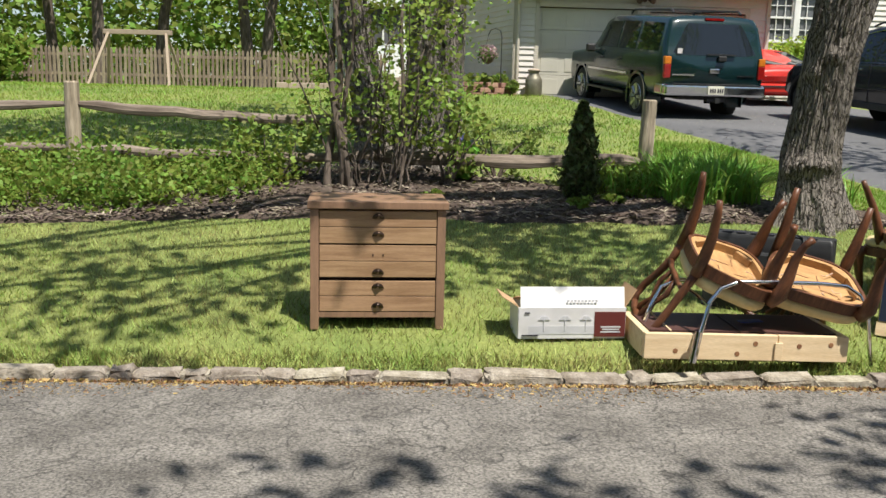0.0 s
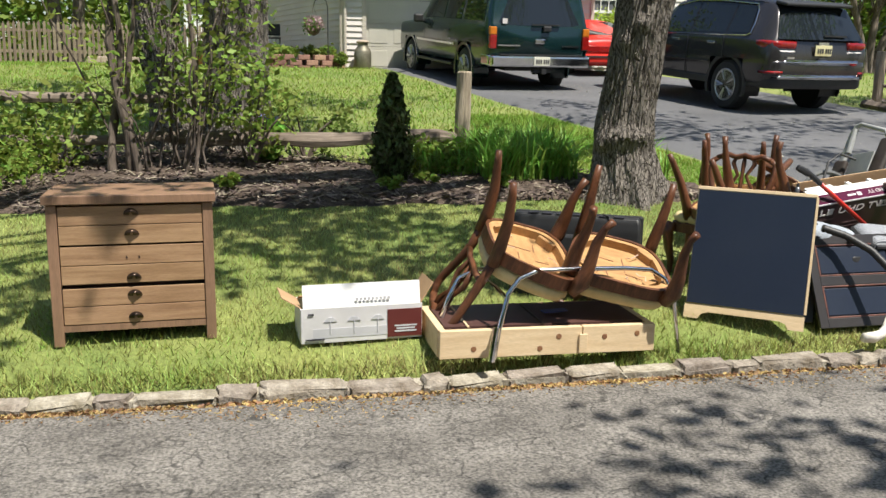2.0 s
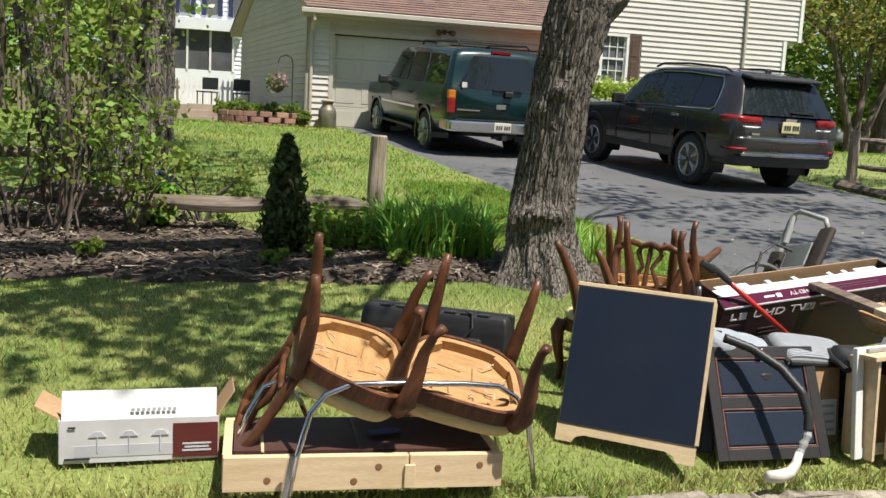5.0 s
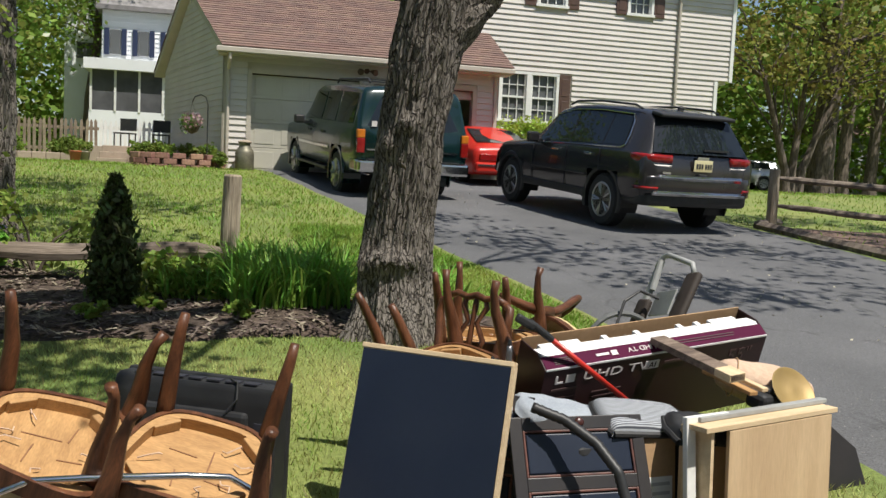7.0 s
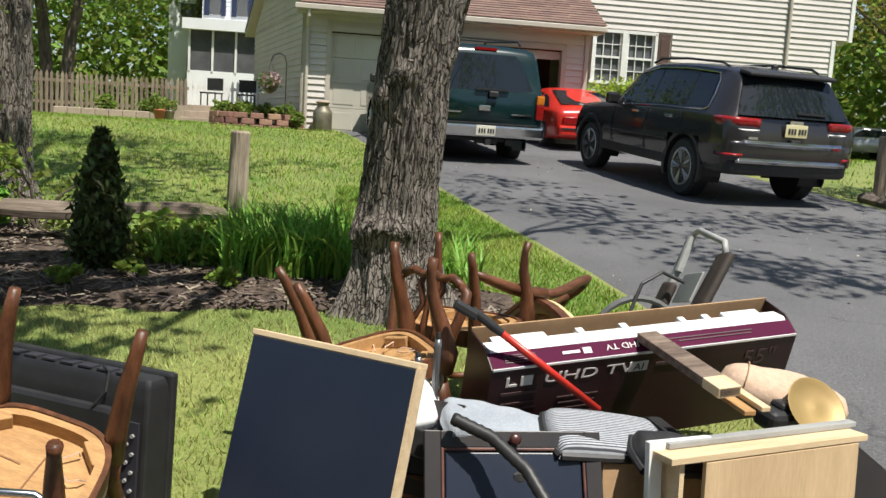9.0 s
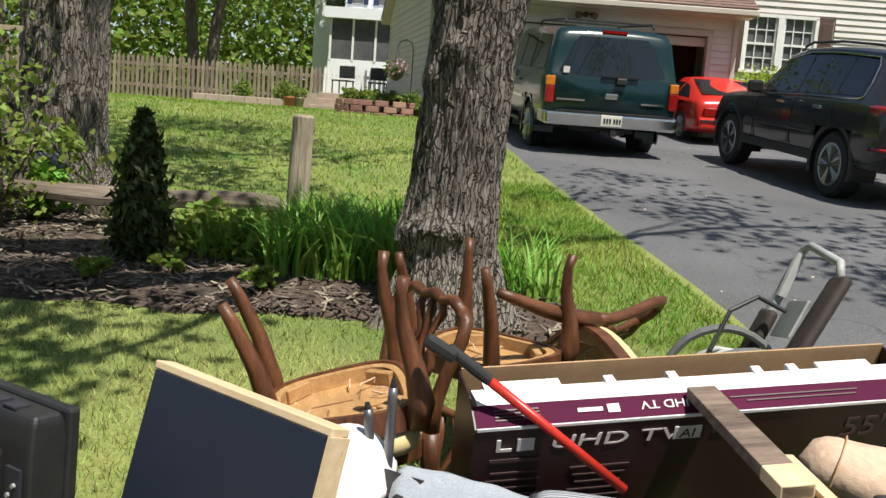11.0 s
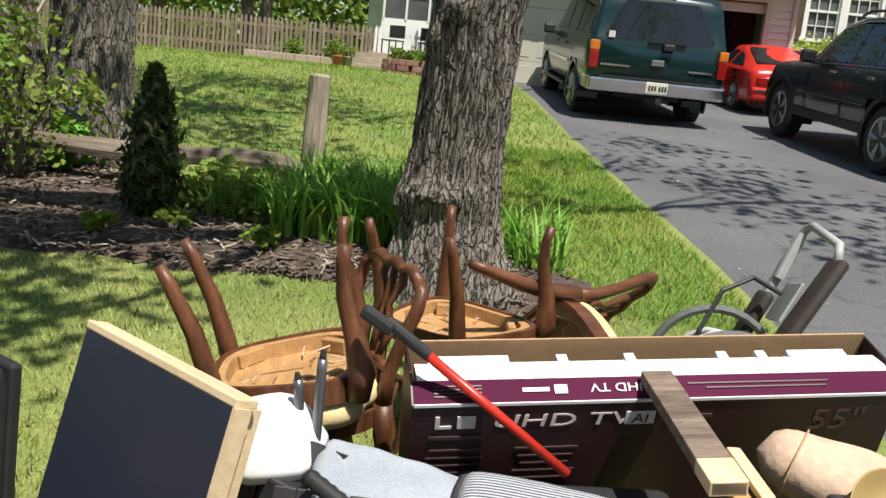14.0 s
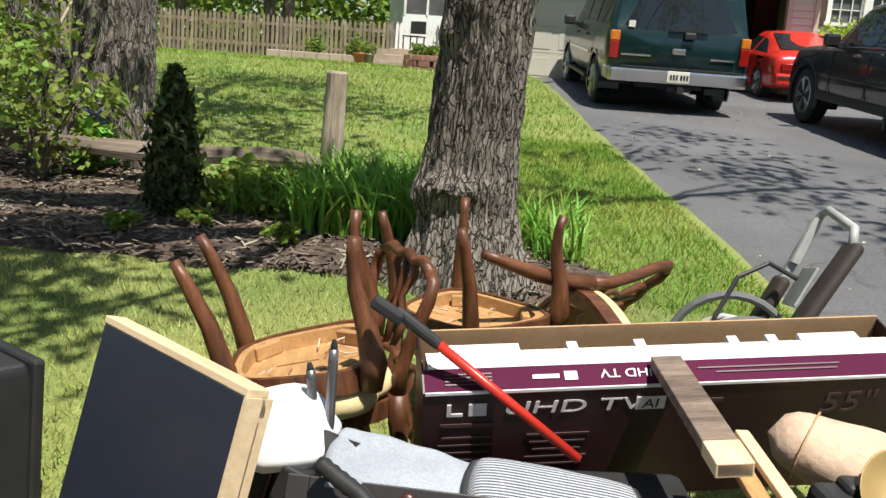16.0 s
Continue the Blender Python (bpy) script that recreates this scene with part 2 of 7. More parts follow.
def tube(bm, pts, radii, seg=10, cap=True, squash=None):
    """A tube along points, with a radius for each."""
    pts = [Vector(p) for p in pts]
    if not hasattr(radii, "__len__"):
        radii = [radii] * len(pts)
    rings, ref = [], None
    for i, p in enumerate(pts):
        d = (pts[min(i + 1, len(pts) - 1)] - pts[max(i - 1, 0)]).normalized()
        if ref is None:
            ref = d.orthogonal().normalized()
        ref = (ref - d * ref.dot(d)).normalized()
        up = d.cross(ref)
        k = squash or 1.0
        rings.append([bm.verts.new(p + radii[i] * (math.cos(a) * ref + k * math.sin(a) * up)) for a in (2 * math.pi * j / seg for j in range(seg))])
    for a, b in zip(rings, rings[1:]):
        for j in range(seg):
            bm.faces.new((a[j], a[(j + 1) % seg], b[(j + 1) % seg], b[j]))
    if cap:
        bm.faces.new(rings[0][::-1])
        bm.faces.new(rings[-1])


def lathe(bm, prof, seg=20, axis="z", c=(0, 0, 0)):
    """A turned shape from (radius, height) pairs."""
    rings = []
    for r, z in prof:
        ring = []
        for j in range(seg):
            a = 2 * math.pi * j / seg
            p = {"z": (r * math.cos(a), r * math.sin(a), z), "x": (z, r * math.cos(a), r * math.sin(a)), "y": (r * math.cos(a), z, r * math.sin(a))}[axis]
            ring.append(bm.verts.new(Vector(c) + Vector(p)))
        rings.append(ring)
    for a, b in zip(rings, rings[1:]):
        for j in range(seg):
            bm.faces.new((a[j], a[(j + 1) % seg], b[(j + 1) % seg], b[j]))
    bm.faces.new(rings[0][::-1])
    bm.faces.new(rings[-1])
    bmesh.ops.recalc_face_normals(bm, faces=bm.faces)


def prism(bm, outline, lo, hi, axis="y"):
    """An outline in the plane across axis, drawn out from lo to hi."""
    def at(p, w):
        return {"y": (p[0], w, p[1]), "x": (w, p[0], p[1]), "z": (p[0], p[1], w)}[axis]
    a = [bm.verts.new(at(p, lo)) for p in outline]
    b = [bm.verts.new(at(p, hi)) for p in outline]
    n = len(a)
    bm.faces.new(a[::-1])
    bm.faces.new(b)
    for i in range(n):
        bm.faces.new((a[i], a[(i + 1) % n], b[(i + 1) % n], b[i]))
    bmesh.ops.recalc_face_normals(bm, faces=bm.faces)


def boxes(name, rows, material, parent=None, label="", bevel=0.0, m=None):
    """One mesh of several boxes: rows of (centre, size)."""
    bm = bmesh.new()
    for c, s in rows:
        box(bm, c, s, None, bevel)
    return part(name, bm, material, parent, label, m)


def leaves(name, centres, size, material, parent=None, seed=1, up=0.3, aspect=1.6, kind=""):
    """Many small pointed leaves, one at each centre (an n x 3 array)."""
    rng = np.random.default_rng(seed)
    n = len(centres)
    d = rng.normal(size=(n, 3))
    d[:, 2] = d[:, 2] * 0.6 + up
    d /= np.linalg.norm(d, axis=1)[:, None]
    s = np.cross(d, rng.normal(size=(n, 3)))
    s /= np.linalg.norm(s, axis=1)[:, None]
    k = size * rng.uniform(0.6, 1.3, n)[:, None]
    c = np.asarray(centres)
    v = np.stack([c - d * k * aspect / 2, c + s * k / 2, c + d * k * aspect / 2, c - s * k / 2], 1).reshape(-1, 3)
    f = np.arange(4 * n).reshape(-1, 4)
    ob = sheet(name, v.tolist(), f.tolist(), material, parent)
    if kind:
        ob["kind"] = kind
    return ob


# ---- ground ----
HY = [-60, 4.98, 5.12, 5.5, 9.4, 14, 17, 21.4, 24, 34, 90, 400]
HZ = [-0.10, -0.10, 0.012, 0.115, 0.53, 0.90, 1.12, 1.47, 1.50, 1.53, 1.6, 1.6]


def lawn_z(x, y):
    return float(np.interp(y, HY, HZ)) + 0.015 * noise.noise((x * 0.7, y * 0.7, 0.0)) * (1 if y > 5.3 else 0)


def spaced(a, b, near, far, c0, c1):
    out, v = [a], a
    while v < b:
        v += near if c0 <= v <= c1 else min(far, near + 0.25 * min(abs(v - c0), abs(v - c1)))
        out.append(min(v, b))
    return out


gx = spaced(-400, 400, 0.3, 60, -9, 13)
gy = [-400, -100, -20, 4.6] + spaced(4.99, 400, 0.2, 60, 5, 24)
gv = [(x, y, lawn_z(x, y) - (0.06 if y < 5 else 0)) for y in gy for x in gx]
W = len(gx)
gf = [(j * W + i, j * W + i + 1, (j + 1) * W + i + 1, (j + 1) * W + i) for j in range(len(gy) - 1) for i in range(W - 1)]
ground = tagged(sheet("ground", gv, gf, M_SOIL, smooth=True), "sloping front lawn with patchy spring grass", "lawn", kind="structure")


def road_z(x, y):
    return -0.032 + 0.012 * math.cos((y - 1) * 0.5)


rx = spaced(-200, 200, 0.5, 30, -8, 12)
ry = [-4.2 + 0.1 * 91 * i / 60 for i in range(61)]
rv = [(x, y if y < 4.9 else 4.955, road_z(x, y)) for y in ry for x in rx]
W = len(rx)
rf = [(j * W + i, j * W + i + 1, (j + 1) * W + i + 1, (j + 1) * W + i) for j in range(len(ry) - 1) for i in range(W - 1)]
road = tagged(sheet("road", rv, rf, M_ROAD, smooth=True), "worn grey asphalt street full of fine cracks", "road", kind="structure")

DRIVE = [(5.03, 5.55, 12.6), (7.0, 5.45, 11.3), (8.9, 5.22, 10.9), (11.1, 4.85, 10.75), (13.1, 4.5, 10.7), (15.7, 4.12, 10.5), (18.5, 3.75, 10.2), (21.0, 3.35, 9.6), (22.1, 3.1, 9.2), (24.5, 2.9, 9.2)]
DY = [r[0] for r in DRIVE]
DL = [r[1] for r in DRIVE]
DR = [r[2] for r in DRIVE]


def in_drive(x, y, pad=0.0):
    return 5.0 < y < 24.5 and np.interp(y, DY, DL) - pad < x < np.interp(y, DY, DR) + pad


dv, df, dn = [], [], 24
dys = [5.03 + (24.5 - 5.03) * i / 90 for i in range(91)]
for y in dys:
    a, b = float(np.interp(y, DY, DL)), float(np.interp(y, DY, DR))
    a += 0.06 * noise.noise((y * 1.7, 3.0, 0)) + 0.02 * noise.noise((y * 9, 3.0, 0))
    for i in range(dn + 1):
        x = a + (b - a) * i / dn
        dv.append((x, y, lawn_z(x, y) + (0.03 if 0 < i < dn else -0.03)))
for j in range(90):
    for i in range(dn):
        df.append((j * (dn + 1) + i, j * (dn + 1) + i + 1, (j + 1) * (dn + 1) + i + 1, (j + 1) * (dn + 1) + i))
driveway = tagged(sheet("driveway", dv, df, M_DRIVE, smooth=True), "dark sealed asphalt driveway with crack-filler lines", "driveway", kind="structure")

# ---- kerb of granite blocks ----
kerb = thing("kerb", pose(0, 0, 0), "row of rough pale granite kerb blocks", "kerb", kind="structure")
rng = random.Random(4)
kerb_meshes = []
for k in range(10):
    bm = bmesh.new()
    L = 0.13 + 0.032 * k
    box(bm, (0, 0, 0), (L, 0.13, 0.24), None, 0.026)
    for v in bm.verts:
        v.co += Vector((rng.uniform(-1, 1) * 0.013, rng.uniform(-1, 1) * 0.014, rng.uniform(-1, 1) * 0.012))
    me = bpy.data.meshes.new("block")
    bm.to_mesh(me)
    bm.free()
    me.materials.append(M_KERB)
    kerb_meshes.append((L, me))
x = -14.0
while x < 22:
    L, me = rng.choice(kerb_meshes)
    ob = new("block", me)
    ob.parent = kerb
    drop = 0.06 if 5.7 < x < 12.4 else 0.0
    ob.matrix_basis = pose(x + L / 2, 5.03 + rng.uniform(-0.012, 0.012), -0.122 - drop + rng.uniform(-0.012, 0.012), rng.uniform(-4, 4), rng.uniform(-2, 2), rng.uniform(-2, 2) + (180 if rng.random() < 0.5 else 0))
    x += L + rng.uniform(-0.002, 0.010)
boxes("joint_bed", [((4, 5.04, -0.12), (36, 0.105, 0.205))], M_KERB, kerb)

# ---- planting bed with mulch ----
BED = [(-14, 7.6, 10.2), (-3, 7.75, 10.3), (-1.1, 8.05, 10.7), (0.5, 8.05, 10.6), (1.4, 8.05, 9.9), (2.4, 8.1, 9.6), (3.0, 8.2, 9.4), (4.1, 8.0, 9.0), (4.4, 8.3, 8.6)]
bx = [r[0] for r in BED]
b0 = [r[1] for r in BED]
b1 = [r[2] for r in BED]


def in_bed(x, y):
    return -14 < x < 4.4 and np.interp(x, bx, b0) + 0.12 * noise.noise((x * 2.1, 0, 0)) < y < np.interp(x, bx, b1)


bv, bf, bn = [], [], 14
xs = [-14 + 18.4 * i / 150 for i in range(151)]
for x in xs:
    a, b = float(np.interp(x, bx, b0)) + 0.12 * noise.noise((x * 2.1, 0, 0)), float(np.interp(x, bx, b1))
    for i in range(bn + 1):
        y = a + (b - a) * i / bn
        e = min(i, bn - i, 2) / 2
        bv.append((x, y, lawn_z(x, y) - 0.02 + 0.07 * e + 0.03 * noise.noise((x * 3, y * 3, 1)) * e))
for j in range(150):
    for i in range(bn):
        bf.append((j * (bn + 1) + i, (j + 1) * (bn + 1) + i, (j + 1) * (bn + 1) + i + 1, j * (bn + 1) + i + 1))
bed = tagged(sheet("mulch_bed", bv, bf, M_MULCH, smooth=True), "planting bed of dark shredded mulch", "planting bed", kind="structure")


def bed_z(x, y):
    return lawn_z(x, y) + 0.05


rs = np.random.default_rng(5)
pts = [(x, y) for x, y in zip(rs.uniform(-5, 4.3, 16000), rs.uniform(7.6, 10.6, 16000)) if in_bed(x, y)]
cv, cf = [], []
for x, y in pts:
    a, l, w = rs.uniform(0, 6.28), rs.uniform(0.02, 0.055), rs.uniform(0.004, 0.010)
    z = bed_z(x, y) + rs.uniform(-0.008, 0.02)
    dx, dy, t = math.cos(a) * l, math.sin(a) * l, rs.uniform(-0.4, 0.4) * l
    i = len(cv)
    cv += [(x - dx + dy * w / l, y - dy - dx * w / l, z - t), (x + dx + dy * w / l, y + dy - dx * w / l, z + t), (x + dx - dy * w / l, y + dy + dx * w / l, z + t + 0.004), (x - dx - dy * w / l, y - dy + dx * w / l, z - t + 0.004)]
    cf.append((i, i + 1, i + 2, i + 3))
tagged(sheet("mulch_chips", cv, cf, M_CHIP), "shredded bark chips strewn over the bed", "mulch", kind="stuff")


# ---- grass ----
def grass(name, n, x0, x1, y0, y1, hgt, wid, seed, label, keep, material=None):
    rs = np.random.default_rng(seed)
    v, f = [], []
    for x, y, a, b, k in zip(rs.uniform(x0, x1, n), rs.uniform(y0, y1, n), rs.uniform(0, 6.283, n), rs.normal(0, 0.5, (n, 2)), rs.uniform(0.5, 1.25, n)):
        if not keep(x, y):
            continue
        z, hh, w = lawn_z(x, y) - 0.01, hgt * k, wid * k
        i = len(v)
        v += [(x - w * math.cos(a), y - w * math.sin(a), z), (x + w * math.cos(a), y + w * math.sin(a), z), (x + b[0] * hh, y + b[1] * hh, z + hh)]
        f.append((i, i + 1, i + 2))
    tagged(sheet(name, v, f, material or M_GRASS), label, "grass", kind="stuff")


def open_lawn(x, y):
    return not in_bed(x, y) and not in_drive(x, y, -0.04) and y > 5.1 + 0.02 * noise.noise((x * 6, 0, 0))


grass("grass", 130000, -5.5, 6.2, 5.06, 8.4, 0.045, 0.0035, 1, "short mown grass, yellow-green with thin patches", open_lawn)
grass("grass", 60000, 3.2, 6.0, 8.2, 13.5, 0.05, 0.005, 2, "bright green grass strip beside the driveway", open_lawn, M_GRASS2)
grass("grass", 90000, -10, 5.0, 9.6, 24, 0.06, 0.009, 3, "mown back lawn in dappled shade", open_lawn, M_GRASS2)
grass("grass", 14000, 10.5, 26, 11, 30, 0.07, 0.014, 4, "mown lawn beyond the driveway", open_lawn, M_GRASS2)
grass("grass", 9000, -5.5, 6.0, 5.06, 5.22, 0.06, 0.004, 6, "unmown grass fringe hanging over the kerb", lambda x, y: y > 5.09)


# ---- split-rail fence ----
def fence_rail(parent, a, b, r, seed):
    bm = bmesh.new()
    a, b = Vector(a), Vector(b)
    rg = random.Random(seed)
    pts, rad = [], []
    for i in range(13):
        t = i / 12
        p = a.lerp(b, t) + Vector((0, rg.uniform(-0.008, 0.008), rg.uniform(-0.012, 0.012) - 0.03 * math.sin(math.pi * t)))
        pts.append(p)
        rad.append(r * (0.45 if i in (0, 12) else rg.uniform(0.88, 1.1)))
    tube(bm, pts, rad, 8, True, 0.75)
    return part("rail", bm, M_RAIL, parent)


def fence_post(parent, p, hgt, r, lean=0.0):
    bm = bmesh.new()
    tube(bm, [(p[0] + lean * t * hgt, p[1], p[2] - 0.15 + (hgt + 0.15) * t) for t in (0, 0.2, 0.4, 0.6, 0.8, 0.985, 1.0)], [r * 1.02, r, r * 0.98, r * 1.01, r * 0.97, r * 0.95, r * 0.8], 14)
    return part("post", bm, M_POST, parent)


fence = thing("split_rail_fence", pose(0, 0, 0), "weathered grey split-rail fence along the planting bed", "fence")
PL, PR = (-3.38, 9.45, 0.56), (2.43, 9.72, 0.56)
fence_post(fence, PL, 0.98, 0.075)
fence_post(fence, PR, 0.93, 0.078, 0.03)
fence_post(fence, (-9.1, 9.2, 0.53), 0.98, 0.075)
fence_rail(fence, (-9.1, 9.2, 1.23), (-3.38, 9.45, 1.31), 0.058, 1)
fence_rail(fence, (-9.1, 9.2, 0.83), (-3.38, 9.45, 0.88), 0.058, 2)
fence_rail(fence, (-3.38, 9.45, 1.32), (-0.3, 9.6, 1.20), 0.058, 3)
fence_rail(fence, (-3.38, 9.45, 0.89), (-0.5, 9.6, 0.83), 0.055, 4)
fence_rail(fence, (-0.6, 9.62, 0.86), (2.43, 9.70, 0.85), 0.078, 5)

fence2 = thing("split_rail_fence", pose(0, 0, 0), "weathered two-rail fence round a wood-chip bed", "fence")
FP = (11.0, 14.85, 0.96)
fence_post(fence2, FP, 0.95, 0.085)
fence_post(fence2, (14.2, 12.6, 0.8), 0.95, 0.085)
fence_rail(fence2, (11.0, 14.85, 1.78), (14.2, 12.6, 1.60), 0.06, 7)
fence_rail(fence2, (11.0, 14.85, 1.32), (14.2, 12.6, 1.16), 0.06, 8)
bm = bmesh.new()
tube(bm, [(10.7, 14.75, 1.0), (10.75, 13.0, 0.86), (10.9, 11.0, 0.7), (11.2, 9.0, 0.53)], 0.09, 6)
tube(bm, [(10.7, 14.75, 1.0), (11.3, 15.1, 1.02)], 0.09, 6)
tagged(part("bed_edging", bm, M_RAIL), "dark timber edging along the driveway", "edging", kind="structure")
v = [(10.75, 14.75, 1.0), (11.2, 9.0, 0.52), (15.5, 9.0, 0.52), (15.5, 14.0, 0.92)]
tagged(sheet("chip_bed", [(x, y, lawn_z(x, y) + 0.03) for x, y, z in v], [(0, 1, 2, 3)], mat("chip_ground", (0.24, 0.16, 0.12), 0.95, (0.12, 0.08, 0.06), scale=20, fine=0.5, bump=1.0, bscale=60)), "bed of pale brown wood chips", "planting bed", kind="structure")

# ---- house ----
HM = pose(2.45, 22.15, 1.45, 0, 0, 2)
house = thing("house", HM, "two-storey cream house with clapboard siding and brown shutters", "house")


def siding(name, x0, x1, z0, z1, y, parent, holes=(), axis="x", step=0.135, material=M_SIDING):
    """Clapboard courses on one wall, with openings left out."""
    bm = bmesh.new()
    z = z0
    while z < z1 - 0.01:
        zt = min(z + step, z1)
        spans = [(x0, x1)]
        for hx0, hx1, hz0, hz1 in holes:
            if hz0 < zt - 0.02 and hz1 > z + 0.02:
                nxt = []
                for a, b in spans:
                    if hx0 > a:
                        nxt.append((a, min(b, hx0)))
                    if hx1 < b:
                        nxt.append((max(a, hx1), b))
                spans = [s for s in nxt if s[1] - s[0] > 0.01]
        for a, b in spans:
            pr = [(0.0, z), (-0.034, z), (-0.004, zt), (0.0, zt)]
            q = []
            for e in (a, b):
                q.append([bm.verts.new((e, y + d, w) if axis == "x" else (y + d, e, w)) for d, w in pr])
            for i in range(3):
                bm.faces.new((q[0][i], q[1][i], q[1][i + 1], q[0][i + 1]))
            bm.faces.new(q[0])
            bm.faces.new(q[1][::-1])
        z = zt
    bmesh.ops.recalc_face_normals(bm, faces=bm.faces)
    return part(name, bm, material, parent)


def wall_boxes(x0, x1, z0, z1, y, t, holes):
    """Boxes that make a wall from y to y + t with openings."""
    rows, cuts = [], sorted({x0, x1, *[h[0] for h in holes], *[h[1] for h in holes]})
    for a, b in zip(cuts, cuts[1:]):
        z = z0
        for h in sorted([h for h in holes if h[0] <= a and h[1] >= b], key=lambda h: h[2]):
            if h[2] > z:
                rows.append((((a + b) / 2, y + t / 2, (z + h[2]) / 2), (b - a, t, h[2] - z)))
            z = h[3]
        if z < z1:
            rows.append((((a + b) / 2, y + t / 2, (z + z1) / 2), (b - a, t, z1 - z)))
    return rows


GD1, GD2 = (0.55, 2.9, 0.0, 2.12), (3.2, 5.55, 0.0, 2.08)
boxes("wall", wall_boxes(0, 6.15, -0.3, 2.62, 0, 0.15, [(*GD1[:2], -0.3, 2.12), (*GD2[:2], -0.3, 2.08)]), M_TRIM, house)
splayed = [boxes("wall", [((0.075, 3.1, 1.15), (0.15, 5.9, 2.9))], M_TRIM, house)]
boxes("wall", [((6.07, 0.8, 1.15), (0.15, 1.3, 2.9)), ((3.1, 6.1, 1.15), (6.2, 0.15, 2.9))], M_TRIM, house)
siding("siding", 0.02, 6.15, 0.06, 2.5, -0.004, house, [(GD1[0] - 0.1, GD1[1] + 0.1, -1, 2.24), (GD2[0] - 0.1, GD2[1] + 0.1, -1, 2.2)])
splayed.append(siding("siding", 0.0, 6.1, 0.06, 2.55, -0.004, house, (), "y"))
# gable end, filling up to the slope
bm = bmesh.new()
prism(bm, [(-0.05, 2.55), (6.2, 2.55), (3.1, 4.35)], 0.0, 0.14, "x")
splayed.append(part("gable_wall", bm, M_SIDING, house))
for i in range(13):
    z0 = 2.55 + 0.135 * i
    k = (z0 + 0.135 - 2.55) / 1.8
    if k < 0.97:
        splayed.append(siding("siding", -0.05 + 3.1 * k, 6.2 - 3.1 * k, z0, z0 + 0.135, -0.004, house, (), "y"))
boxes("corner_board", [((-0.02, -0.03, 1.26), (0.09, 0.03, 2.5)), ((-0.045, 0.0, 1.26), (0.03, 0.09, 2.5))], M_TRIM, house)
boxes("corner_board", [((6.1, -0.045, 1.26), (0.09, 0.03, 2.5))], M_TRIM, house)


def garage_door(x0, x1, z1, open_part, parent):
    d = new("garage_door")
    d.parent = parent
    w = x1 - x0
    if not open_part:
        for r in range(4):
            bm = bmesh.new()
            zc, hh = (r + 0.5) * z1 / 4, z1 / 4 - 0.008
            box(bm, ((x0 + x1) / 2, 0.10, zc), (w, 0.04, hh), None, 0.005)
            for k in range(4):
                box(bm, (x0 + w * (k + 0.5) / 4, 0.078, zc), (w / 4 - 0.16, 0.012, hh - 0.16), None, 0.005)
            part("door_panel", bm, M_DOOR, d)
    else:
        bm = bmesh.new()
        box(bm, ((x0 + x1) / 2, 0.12, z1 - 0.10), (w, 0.04, 0.2), None, 0.005)
        part("door_panel", bm, M_DOOR, d)
    boxes("door_frame", [((x0 - 0.05, -0.015, z1 / 2 + 0.03), (0.1, 0.05, z1 + 0.06)), ((x1 + 0.05, -0.015, z1 / 2 + 0.03), (0.1, 0.05, z1 + 0.06)), (((x0 + x1) / 2, -0.015, z1 + 0.06), (w, 0.05, 0.12))], M_TRIM, d)
    boxes("door_seal", [(((x0 + x1) / 2, 0.06, z1 - 0.012), (w, 0.02, 0.024))], M_DARK, d)
    return d


def splay(ob):
    """The garage widens towards its back: its left side runs outwards."""
    for v in ob.data.vertices:
        k = max(0.0, 1 - max(v.co.x, 0) / 6.15)
        v.co.x -= 0.22 * max(v.co.y, -0.5) * k


garage_door(*GD1[:2], 2.12, False, house)
garage_door(*GD2[:2], 2.08, True, house)
boxes("garage_interior", [((3.1, 3.6, 0.02), (5.6, 4.8, 0.04)), ((3.05, 3.5, 1.2), (0.1, 4.6, 2.3)), ((4.6, 5.6, 1.2), (2.9, 0.1, 2.3)), ((5.7, 3.4, 1.3), (0.5, 2.0, 2.0))], mat("garage_walls", (0.20, 0.07, 0.05), 0.9, (0.10, 0.05, 0.04), scale=2), house)


def roof_slope(name, x0, x1, y0, z0, y1, z1, parent, step=0.14, thick=0.02):
    """Shingle courses, each a thin overlapping strip cut into tabs."""
    bm = bmesh.new()
    L = math.hypot(y1 - y0, z1 - z0)
    n = int(L / step)
    dy, dz = (y1 - y0) / L, (z1 - z0) / L
    rg = random.Random(11)
    for i in range(n):
        a, b = i * step, min((i + 1.3) * step, L)
        x = x0
        while x < x1 - 0.02:
            w = min(rg.choice((0.3, 0.45, 0.6, 0.9)), x1 - x)
            l0, l1 = 0.016 + rg.uniform(0, 0.006), 0.002
            p = [(x, a, l0), (x + w, a, l0), (x + w, b, l1), (x, b, l1), (x, a, 0), (x + w, a, 0)]
            vs = [bm.verts.new((q[0], y0 + dy * q[1] - dz * q[2] * (1 if dy > 0 else -1), z0 + dz * q[1] + abs(dy) * q[2])) for q in p]
            bm.faces.new(vs[:4])
            bm.faces.new((vs[4], vs[5], vs[1], vs[0]))
            x += w
    return part(name, bm, M_SHINGLE, parent)


